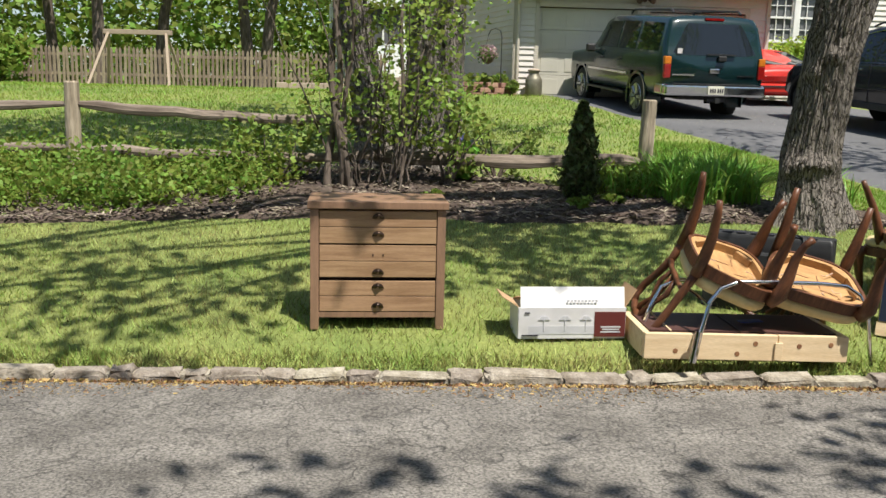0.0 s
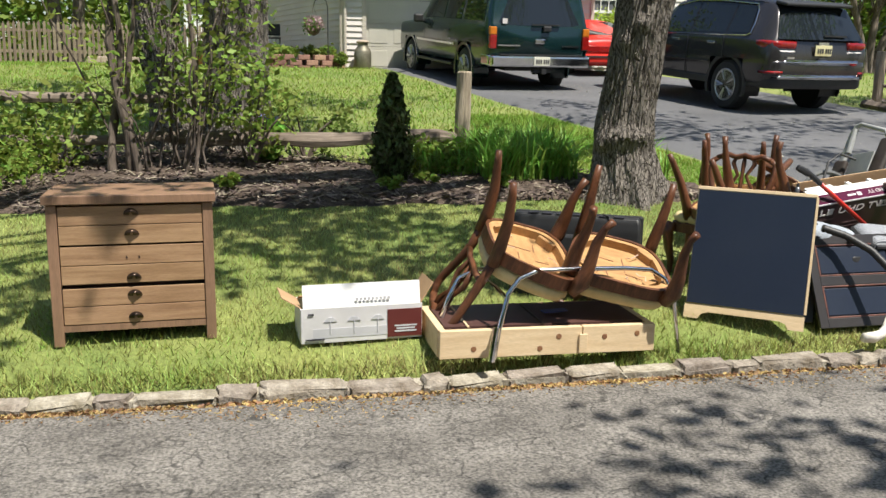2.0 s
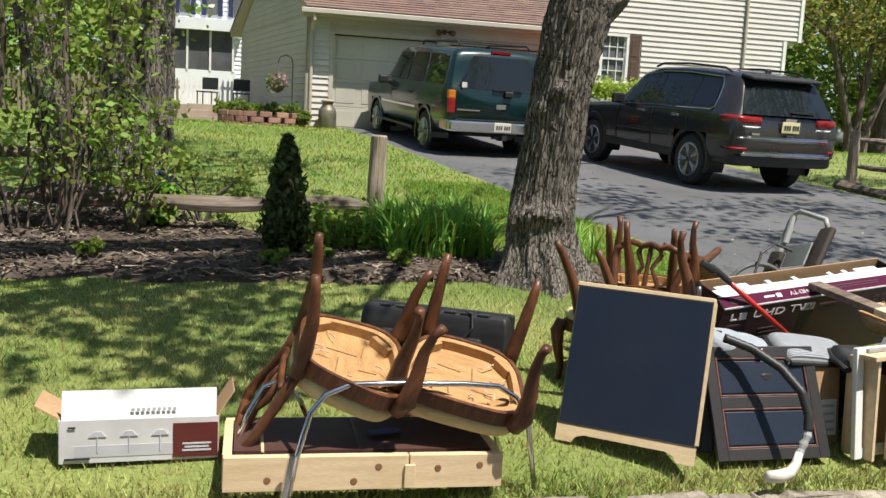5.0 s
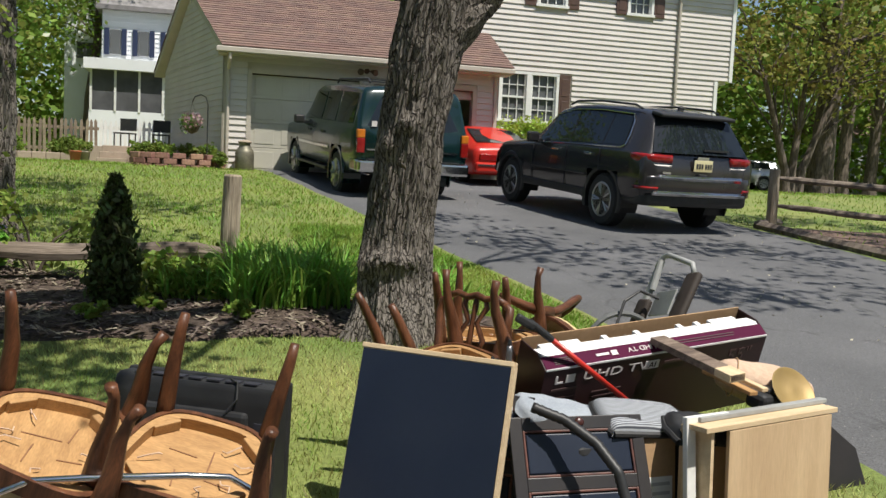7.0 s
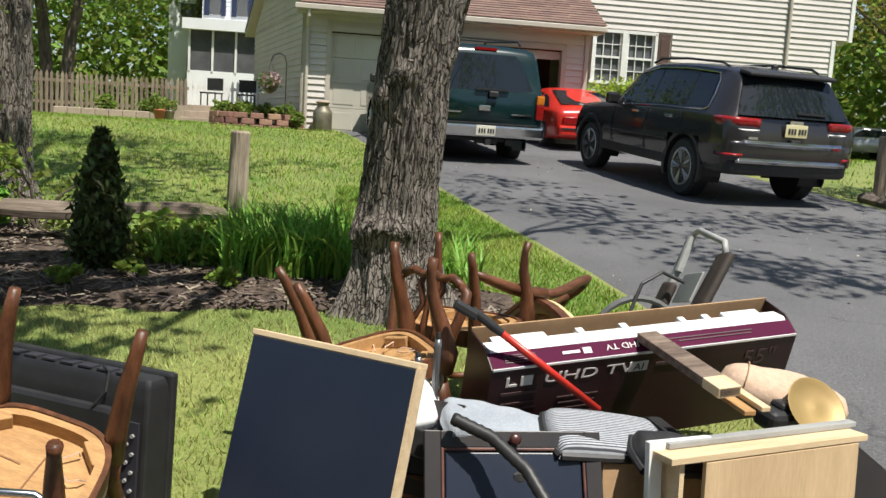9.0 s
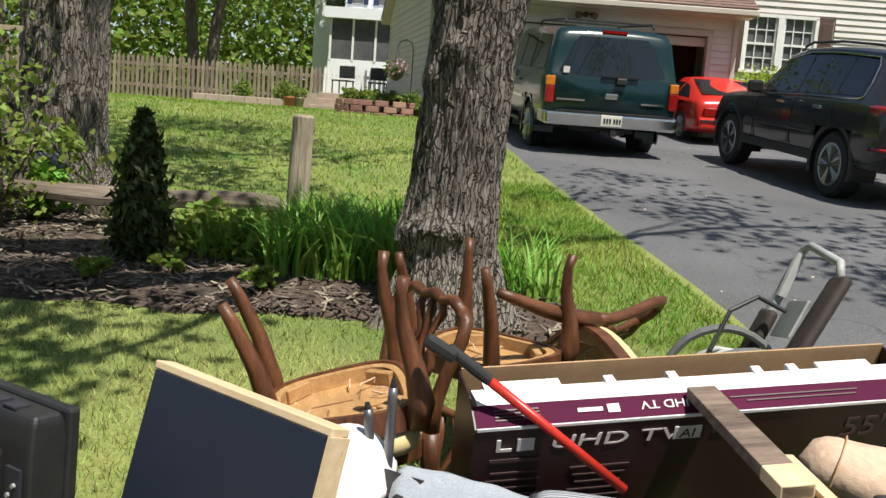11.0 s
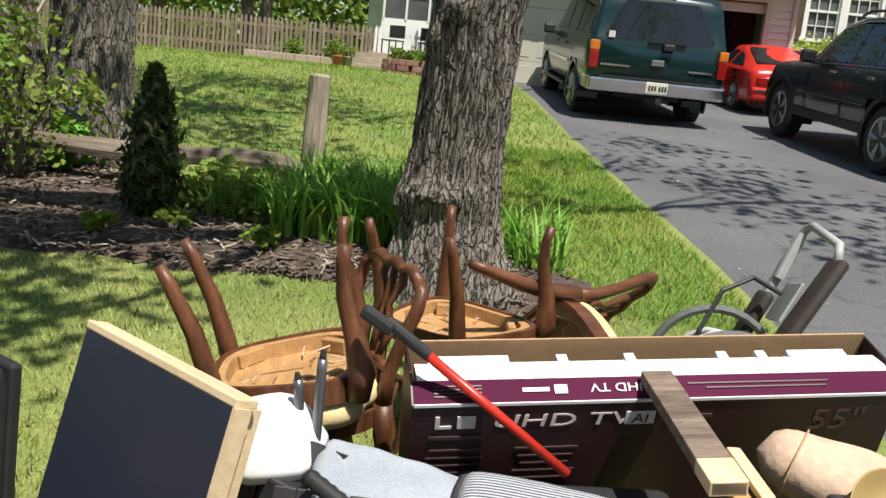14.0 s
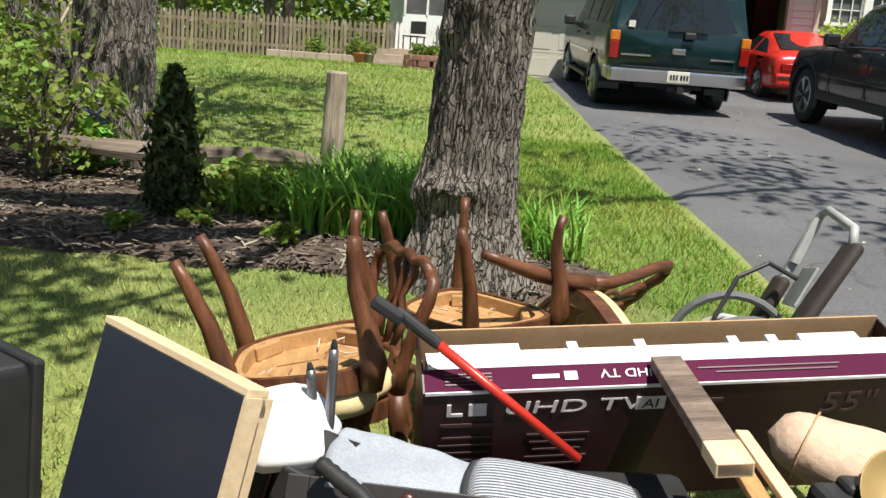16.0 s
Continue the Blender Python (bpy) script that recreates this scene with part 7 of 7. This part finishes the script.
def lettering(text, size, m, material, parent, bend=0.0):
    cu = bpy.data.curves.new("lettering", 'FONT')
    cu.body, cu.size, cu.extrude, cu.shear = text, size, 0.0008, bend
    tmp = bpy.data.objects.new("lettering", cu)
    scene.collection.objects.link(tmp)
    bpy.context.view_layer.update()
    me = bpy.data.meshes.new_from_object(tmp.evaluated_get(bpy.context.evaluated_depsgraph_get()))
    bpy.data.objects.remove(tmp)
    me.materials.clear()
    me.materials.append(material)
    ob = new("lettering", me)
    ob.parent = parent
    ob.matrix_basis = m
    return ob


M_PRINTW = mat("white_print", (0.72, 0.68, 0.68), 0.5, (0.66, 0.62, 0.62), scale=5)
M_PRINTD = mat("dim_print", (0.075, 0.042, 0.042), 0.5, (0.065, 0.036, 0.036), scale=5)
lettering("UHD TV", 0.062, pose(0.215, -0.0025, -0.082, 90, 0, 0) @ Matrix.Diagonal((1.75, 1, 1, 1)), M_PRINTW, BOX, 0.1)
boxes("logo_mark", [((0.066, -0.003, -0.061), (0.012, 0.003, 0.042)), ((0.085, -0.003, -0.077), (0.04, 0.003, 0.010)), ((0.145, -0.003, -0.061), (0.05, 0.003, 0.042))], M_PRINTW, BOX)
boxes("ai_mark", [((0.635, -0.003, -0.061), (0.085, 0.003, 0.044))], M_PRINTW, BOX)
lettering("AI", 0.044, pose(0.610, -0.0055, -0.077, 90, 0, 0) @ Matrix.Diagonal((1.2, 1, 1, 1)), M_MAROON, BOX, 0.1)
boxes("print_bar", [((0.78, -0.003, -0.061), (0.13, 0.003, 0.014))], M_PRINTD, BOX)
lettering('55"', 0.105, pose(1.14, -0.0025, -0.125, 90, 0, 0) @ Matrix.Diagonal((1.2, 1, 1, 1)), M_PRINTD, BOX, 0.1)
boxes("print_bar", [((0.12, -0.003, -0.115), (0.15, 0.003, 0.012))], M_PRINTD, BOX)
for k in range(5):
    boxes("print_bar", [((0.12, -0.003, -0.16 - 0.028 * k), (0.14 + 0.02 * (k % 2), 0.003, 0.006))], M_PRINTD, BOX)
    boxes("print_bar", [((0.38, -0.003, -0.16 - 0.028 * k), (0.18 - 0.02 * (k % 3), 0.003, 0.006))], M_PRINTD, BOX)
strip = pose(0, 0.030, 0.018, 25.8, 0, 0)
lettering("UHD TV", 0.036, strip @ pose(0.66, 0.014, 0.0035, 0, 0, 180) @ Matrix.Diagonal((1.3, 1, 1, 1)), M_PRINTW, BOX)
boxes("ai_mark", [((0, 0, 0), (0.036, 0.026, 0.002))], M_PRINTW, BOX, "", 0.0, strip @ pose(0.405, 0.0, 0.0035))
boxes("print_bar", [((0, 0, 0), (0.075, 0.012, 0.002))], M_PRINTW, BOX, "", 0.0, strip @ pose(0.335, 0.0, 0.0035))
for k in range(4):
    boxes("print_bar", [((0, 0, 0), (0.13, 0.004, 0.002))], M_PRINTD, BOX, "", 0.0, strip @ pose(0.12, -0.015 + 0.01 * k, 0.0035))
boxes("print_bar", [((0, 0, 0), (0.42, 0.004, 0.002))], M_PRINTD, BOX, "", 0.0, strip @ pose(0.98, 0.008, 0.0035))
boxes("print_bar", [((0, 0, 0), (0.36, 0.004, 0.002))], M_PRINTD, BOX, "", 0.0, strip @ pose(1.0, -0.006, 0.0035))

# red-handled tool
RT = thing("red_pole", pose(0, 0, 0), "red metal pole with a black grip, leaning on the carton", "pole")
a, b = Vector((4.215, 5.825, 0.555)), Vector((3.725, 5.775, 0.912))
bm = bmesh.new()
tube(bm, [a, a.lerp(b, 0.86)], 0.014, 12)
part("shaft", bm, M_REDROD, RT, smooth=True)
bm = bmesh.new()
tube(bm, [a.lerp(b, 0.82), a.lerp(b, 0.9), a.lerp(b, 1.0), a.lerp(b, 1.06)], [0.016, 0.018, 0.017, 0.015], 12)
part("grip", bm, M_BLACKP, RT)
bm = bmesh.new()
box(bm, tuple(b + Vector((-0.05, -0.01, 0.02))), (0.10, 0.035, 0.04), Matrix.Rotation(0.5, 3, 'Y'), 0.012)
part("head", bm, M_BLACKP, RT)

# planks
def plank(a, b, w, t, material, label, up=(0, -0.5, 1), end=True):
    m = frame_of(a, Vector(b) - Vector(a), up)
    L = (Vector(b) - Vector(a)).length
    p = thing("plank", m, label, "plank", "loose planks")
    bm = bmesh.new()
    box(bm, (L / 2, 0, 0), (L, w, t), None, 0.003)
    part("board", bm, material, p)
    if end:
        bm = bmesh.new()
        box(bm, (L - 0.05, 0, 0.0), (0.10, w + 0.003, t + 0.003), None, 0.003)
        part("raw_end", bm, M_PINE, p, "unpainted raw end")
    return p


plank((4.43, 5.97, 0.815), (4.54, 5.43, 0.748), 0.085, 0.035, M_OLD, "weathered dark plank with a raw sawn end")
plank((4.60, 5.70, 0.735), (4.66, 5.40, 0.70), 0.035, 0.018, M_PINE, "narrow strip of raw pine", (0, 0, 1), False)
plank((4.555, 5.72, 0.715), (4.605, 5.40, 0.685), 0.045, 0.018, M_RAWW, "narrow strip of orange-brown wood", (0, 0, 1), False)

# bolster pillow
PW = thing("bolster_pillow", frame_of((4.72, 5.93, 0.66), (0.52, -0.12, -0.10), (0, -0.2, 1)), "beige fabric bolster pillow with a seam", "pillow")
bm = bmesh.new()
n, seg = 18, 20
prof = [(0.115 * math.sqrt(max(0.0, 1 - abs((2 * i / n - 1)) ** 3.2)) + 0.002, 0.52 * i / n) for i in range(n + 1)]
lathe(bm, prof, seg, "x")
for v in bm.verts:
    v.co.z *= 0.82
    v.co += Vector((0, 0, 0.006 * math.sin(v.co.x * 25 + v.co.y * 14)))
part("cover", bm, M_BEIGE, PW, smooth=True)
bm = bmesh.new()
tube(bm, [(0.10 + 0.02 * math.cos(a), 0.111 * math.cos(a), 0.094 * math.sin(a)) for a in (2 * math.pi * k / 24 for k in range(25))], 0.003, 5, False)
part("seam", bm, M_CARTON, PW)

# gilt round plate
DP = thing("round_plate", frame_of((5.01, 5.70, 0.617), (1, 0.2, 0), (0.1, -0.75, 0.6)), "dull gold round metal tray tilted against the heap", "tray")
bm = bmesh.new()
lathe(bm, [(0.001, 0.004), (0.03, 0.0), (0.10, 0.0), (0.118, 0.012), (0.122, 0.012), (0.106, -0.006), (0.001, -0.006)], 36)
part("dish", bm, M_BRASS, DP, smooth=True)

# padded seats of a child's car seat
def pad(name, m, sx, sy, sz, material, label, category, ribs=0, shell=True):
    p = thing(name, m, label, category)
    bm = bmesh.new()
    nu, nv = 28, 18
    grid = []
    for j in range(nv + 1):
        row = []
        for i in range(nu + 1):
            u, v = 2 * i / nu - 1, 2 * j / nv - 1
            e = (1 - abs(u) ** 5) * (1 - abs(v) ** 5)
            z = sz * e ** 0.4 * (1 - 0.25 * u) + (0.004 * math.sin(v * ribs * 3.14) if ribs else 0.003 * math.sin(u * 9 + v * 5))
            row.append(bm.verts.new((u * sx * (1 - 0.10 * v * v), v * sy * (1 - 0.12 * max(0, u)), z)))
        grid.append(row)
    for j in range(nv):
        for i in range(nu):
            bm.faces.new((grid[j][i], grid[j][i + 1], grid[j + 1][i + 1], grid[j + 1][i]))
    ed = [grid[0][i] for i in range(nu + 1)] + [grid[j][nu] for j in range(1, nv + 1)] + [grid[nv][i] for i in range(nu - 1, -1, -1)] + [grid[j][0] for j in range(nv - 1, 0, -1)]
    lo = [bm.verts.new(v.co - Vector((0, 0, 0.03))) for v in ed]
    for k in range(len(ed)):
        bm.faces.new((ed[k], lo[k], lo[(k + 1) % len(ed)], ed[(k + 1) % len(ed)]))
    bm.faces.new(lo)
    rim = [v.co + Vector((0, 0, -0.012)) for v in ed[::3]]
    part("cushion", bm, material, p, "", None, True)
    if shell:
        bm = bmesh.new()
        tube(bm, rim + rim[:1], 0.016, 8, False)
        part("shell_rim", bm, M_BLACKP, p)
    return p


M_STRIPE = mat("striped_grey_fabric", (0.42, 0.44, 0.47), 0.9, (0.06, 0.065, 0.08), scale=3, fine=0.1)
_n = M_STRIPE.node_tree
_w = _n.nodes.new("ShaderNodeTexWave")
_w.bands_direction, _w.inputs["Scale"].default_value, _w.inputs["Distortion"].default_value = 'Y', 34.0, 0.3
_tc = _n.nodes.new("ShaderNodeTexCoord")
_n.links.new(_tc.outputs["Object"], _w.inputs["Vector"])
for _l in list(_n.links):
    if _l.to_node.bl_idname == "ShaderNodeValToRGB":
        _n.links.new(_w.outputs["Fac"], _l.to_socket)
        break
pad("grey_cushion", frame_of((3.78, 5.56, 0.575), (0.9, 0.1, -0.16), (-0.1, -0.35, 1)), 0.20, 0.10, 0.03, M_GREYF, "flat light grey fabric cushion on the heap", "cushion", 0, False)
pad("car_seat_pad", frame_of((4.16, 5.55, 0.55), (0.95, 0.12, -0.08), (0.0, -0.40, 1)), 0.22, 0.11, 0.035, M_STRIPE, "striped grey car seat pad with a black shell", "seat pad", 9, True)
pad("car_seat_pad", frame_of((4.40, 5.42, 0.53), (0.95, -0.05, -0.05), (0.0, -0.30, 1)), 0.18, 0.09, 0.04, M_BLACKP, "black plastic shell of a car seat", "seat pad", 0, True)
# white plastic sheet and shade
WS = thing("white_lampshade", frame_of((3.44, 5.64, 0.60), (1, 0.1, 0), (-0.1, -0.3, 1)), "crumpled white plastic lampshade", "lampshade")
bm = bmesh.new()
lathe(bm, [(0.15, 0.0), (0.145, 0.03), (0.11, 0.085), (0.05, 0.10), (0.005, 0.105)], 22)
for v in bm.verts:
    v.co += Vector((0.008 * math.sin(v.co.y * 40), 0, 0.008 * math.sin(v.co.x * 33)))
part("shade", bm, M_CWHITE, WS, smooth=True)
for k, (a, b) in enumerate([((3.54, 5.66, 0.55), (3.50, 5.66, 0.78)), ((3.56, 5.64, 0.55), (3.565, 5.64, 0.85))]):
    p = thing("steel_tube", pose(*a), "short grey steel tube standing in the heap", "tube", "steel tubes")
    bm = bmesh.new()
    d = Vector(b) - Vector(a)
    tube(bm, [(0, 0, -0.25), d * 0.9, d], [0.013, 0.013, 0.012], 12)
    part("pipe", bm, mat("grey_steel", (0.20, 0.20, 0.21), 0.35, (0.15, 0.15, 0.16), scale=8, metal=0.7), p, smooth=True)
    bm = bmesh.new()
    tube(bm, [d, d * 1.03, d * 1.08], [0.009, 0.009, 0.006], 10)
    part("tip", bm, M_BLACKP, p)
BW = thing("black_bar", frame_of((3.54, 5.56, 0.555), (0.32, 0.0, -0.12), (0, 0, 1)), "black metal bar lying on the heap", "bar")
boxes("bar", [((0.15, 0, 0), (0.36, 0.022, 0.022))], M_BLACKP, BW, "", 0.003)
boxes("bracket", [((-0.02, -0.03, -0.04), (0.08, 0.07, 0.10))], M_BLACKP, BW, "", 0.008)
boxes("brace", [((0.12, 0.02, -0.03), (0.30, 0.012, 0.012))], M_LIGHTP, BW)

# plywood cabinet carcass and a white frame
PB = thing("plywood_cabinet", frame_of((4.68, 5.30, 0.09), (0.80, 0.27, 0.0), (0.02, 0.05, 1)), "raw birch plywood cabinet side with a pale metal strip", "cabinet")
boxes("side_board", [((0.03, 0.0, 0.245), (0.68, 0.018, 0.49))], M_PLY, PB, "", 0.002)
boxes("top_board", [((-0.02, 0.05, 0.505), (0.86, 0.12, 0.022))], M_PINE, PB, "", 0.002)
boxes("back_board", [((0.0, 0.17, 0.24), (0.80, 0.015, 0.46))], M_PLY, PB)
boxes("side_board", [((-0.39, 0.09, 0.245), (0.018, 0.16, 0.49))], M_PINE, PB)
boxes("metal_strip", [((0.02, 0.085, 0.528), (0.84, 0.04, 0.022))], M_LIGHTP, PB, "pale aluminium strip", 0.004)
WF = thing("window_sash", frame_of((4.30, 5.24, 0.09), (0.20, 0.06, 0.0), (0.0, 0.1, 1)), "white painted window sash leaning on the plywood cabinet", "sash")
for c_, s_ in (((-0.06, 0, 0.27), (0.05, 0.025, 0.54)), ((0.06, 0, 0.52), (0.20, 0.025, 0.04)), ((0.06, 0, 0.03), (0.20, 0.025, 0.05))):
    boxes("frame_bar", [(c_, s_)], M_WHITE, WF, "", 0.003)
SB = thing("small_carton", frame_of((4.21, 5.42, 0.09), (0.22, 0.03, 0), (0, 0.1, 1)), "small brown carton with a faded label", "box")
boxes("body", [((0, 0.06, 0.20), (0.16, 0.12, 0.40))], M_CARTON, SB, "", 0.003)
boxes("label", [((0.0, -0.003, 0.14), (0.12, 0.004, 0.18))], M_CWHITE, SB)
for k in range(4):
    boxes("print_bar", [((0.0, -0.007, 0.20 - 0.04 * k), (0.09, 0.003, 0.014))], M_CPRINT, SB)
bm = bmesh.new()
prism(bm, [(0, 0), (0.42, 0), (0.36, 0.22), (0.12, 0.40), (0, 0.42)], 0, 0.03, "y")
tagged(part("black_board", bm, M_BLACKD, None, "", frame_of((5.08, 5.62, 0.10), (0.9, 0.2, 0), (0.0, 0.2, 1))), "black painted board leaning behind the cabinet", "board")
bm = bmesh.new()
box(bm, (0, 0, 0), (0.80, 0.40, 0.30), None, 0.03)
tagged(part("black_bag", bm, M_BLACKP, None, "", pose(4.15, 5.68, 0.34, 6, 0, 12)), "black bag of rubbish under the heap", "bag")
bm = bmesh.new()
box(bm, (0, 0, 0), (0.17, 0.11, 0.08), None, 0.025)
box(bm, (0.02, 0.01, 0.045), (0.08, 0.07, 0.04), None, 0.015)
tagged(part("black_camera_bag", bm, M_BLACKP, None, "", pose(4.88, 5.72, 0.57, 8, 4, 20)), "small black padded case on the heap", "case")

# hose reel cart
HR = thing("hose_reel_cart", pose(0, 0, 0), "grey and black hose reel cart with coiled pale hose", "hose reel")
A1, A2 = Vector((5.13, 7.32, 1.05)), Vector((5.18, 6.97, 1.02))
B1, B2 = Vector((4.84, 7.22, 0.42)), Vector((4.82, 6.78, 0.42))
M_CARTB = mat("brown_black_plastic", (0.030, 0.023, 0.019), 0.7, (0.040, 0.031, 0.026), scale=9, fine=0.15, spec=0.3)
for a, b, top in ((A1, B1, 0.38), (A2, B2, 0.0)):
    bm = bmesh.new()
    m = frame_of(a, b - a, (0, 1, 0))
    L = (b - a).length
    box(bm, (L * (1 + top) / 2 + 0.01, 0, 0), (L * (1 - top) + 0.06, 0.05, 0.13), None, 0.022)
    part("side_arm", bm, M_CARTB, HR, "brown-black side arm", m, True)
    if top:
        bm = bmesh.new()
        box(bm, (L * top / 2, 0, 0), (L * top, 0.035, 0.06), None, 0.012)
        part("arm_head", bm, M_LIGHTP, HR, "pale grey upper arm", m)
bm = bmesh.new()
tube(bm, [A1 + Vector((-0.02, 0, -0.02)), A1 + Vector((0.02, 0, 0.05)), A1.lerp(A2, 0.15) + Vector((0.02, 0, 0.075)), A1.lerp(A2, 0.85) + Vector((0.02, 0, 0.065)), A2 + Vector((0.0, 0, 0.01))], 0.018, 10)
part("handle", bm, M_LIGHTP, HR, "grey handle bar", smooth=True)
bm = bmesh.new()
tube(bm, [A1 + Vector((0.0, -0.02, 0.03)), A1.lerp(B1, 0.25) + Vector((0, -0.03, 0))], 0.022, 8)
part("handle_shaft", bm, M_LIGHTP, HR)
q = A1.lerp(B1, 0.33).lerp(A2.lerp(B2, 0.33), 0.5)
boxes("label_plate", [((0, 0, 0), (0.17, 0.30, 0.012))], M_LIGHTP, HR, "grey label plate", 0.004, frame_of(q, B1 - A1, (1, 0, 0.45)))
boxes("print_bar", [((0, 0.02, 0.008), (0.02, 0.16, 0.003))], M_INK, HR, "", 0.0, frame_of(q, B1 - A1, (1, 0, 0.45)))
M_REEL = mat("dark_grey_plastic", (0.13, 0.135, 0.135), 0.55, (0.10, 0.105, 0.105), scale=8, fine=0.08)
R0 = Vector((4.83, 7.00, 0.50))
for x, r in ((-0.20, 0.25), (0.20, 0.25)):
    bm = bmesh.new()
    tube(bm, [R0 + Vector((r * math.cos(a), x, r * math.sin(a))) for a in (2 * math.pi * k / 28 for k in range(29))], 0.018, 8, False)
    part("reel_rim", bm, M_REEL, HR)
bm = bmesh.new()
tube(bm, [R0 + Vector(((0.17 + 0.012 * math.sin(k)) * math.cos(k * 0.42), -0.17 + 0.34 * k / 150, (0.17 + 0.012 * math.sin(k)) * math.sin(k * 0.42))) for k in range(151)], 0.013, 6, False)
part("coiled_hose", bm, M_HOSE, HR, smooth=True)
bm = bmesh.new()
tube(bm, [q + Vector((0, 0.05, 0.02)), q + Vector((-0.10, 0.12, 0.06)), q + Vector((-0.22, 0.08, 0.0)), q + Vector((-0.30, 0.02, -0.16)), q + Vector((-0.30, 0.0, -0.3))], 0.010, 8)
part("loose_cable", bm, M_BLACKP, HR)
for y in (6.74, 7.26):
    bm = bmesh.new()
    lathe(bm, [(0.03, -0.02), (0.10, -0.02), (0.11, 0), (0.10, 0.02), (0.03, 0.02)], 20, "y", (4.86, y, 0.37))
    part("cart_wheel", bm, M_TYRE, HR)

# litter of seed husks and dry leaves along the gutter
rs = np.random.default_rng(77)
n = 11000
gxs = rs.uniform(-5, 7, n)
gys = 4.955 - np.abs(rs.normal(0, 0.10, n)) * (1 + 0.5 * np.sin(gxs * 2.3))
lit = np.stack([gxs, gys, np.full(n, -0.040)], 1)
tagged(leaves("gutter_litter", lit, 0.018, leafy("dry_husks", (0.44, 0.28, 0.12), (0.24, 0.15, 0.07), 0.4, 0.1), None, 78, 0.0, 1.8), "dry brown seed husks and leaves along the kerb", "litter", kind="stuff")
n = 240
lit = np.stack([rs.uniform(4.6, 10, n), rs.uniform(8, 21, n), np.zeros(n)], 1)
lit = np.array([(x, y, lawn_z(x, y) + 0.036) for x, y, z in lit if in_drive(x, y, -0.1)])
tagged(leaves("driveway_litter", lit, 0.020, leafy("pale_husks", (0.5, 0.46, 0.36), (0.4, 0.36, 0.28), 0.2, 0.1), None, 79, 0.0, 1.2), "pale petals and husks scattered on the driveway", "litter", kind="stuff")
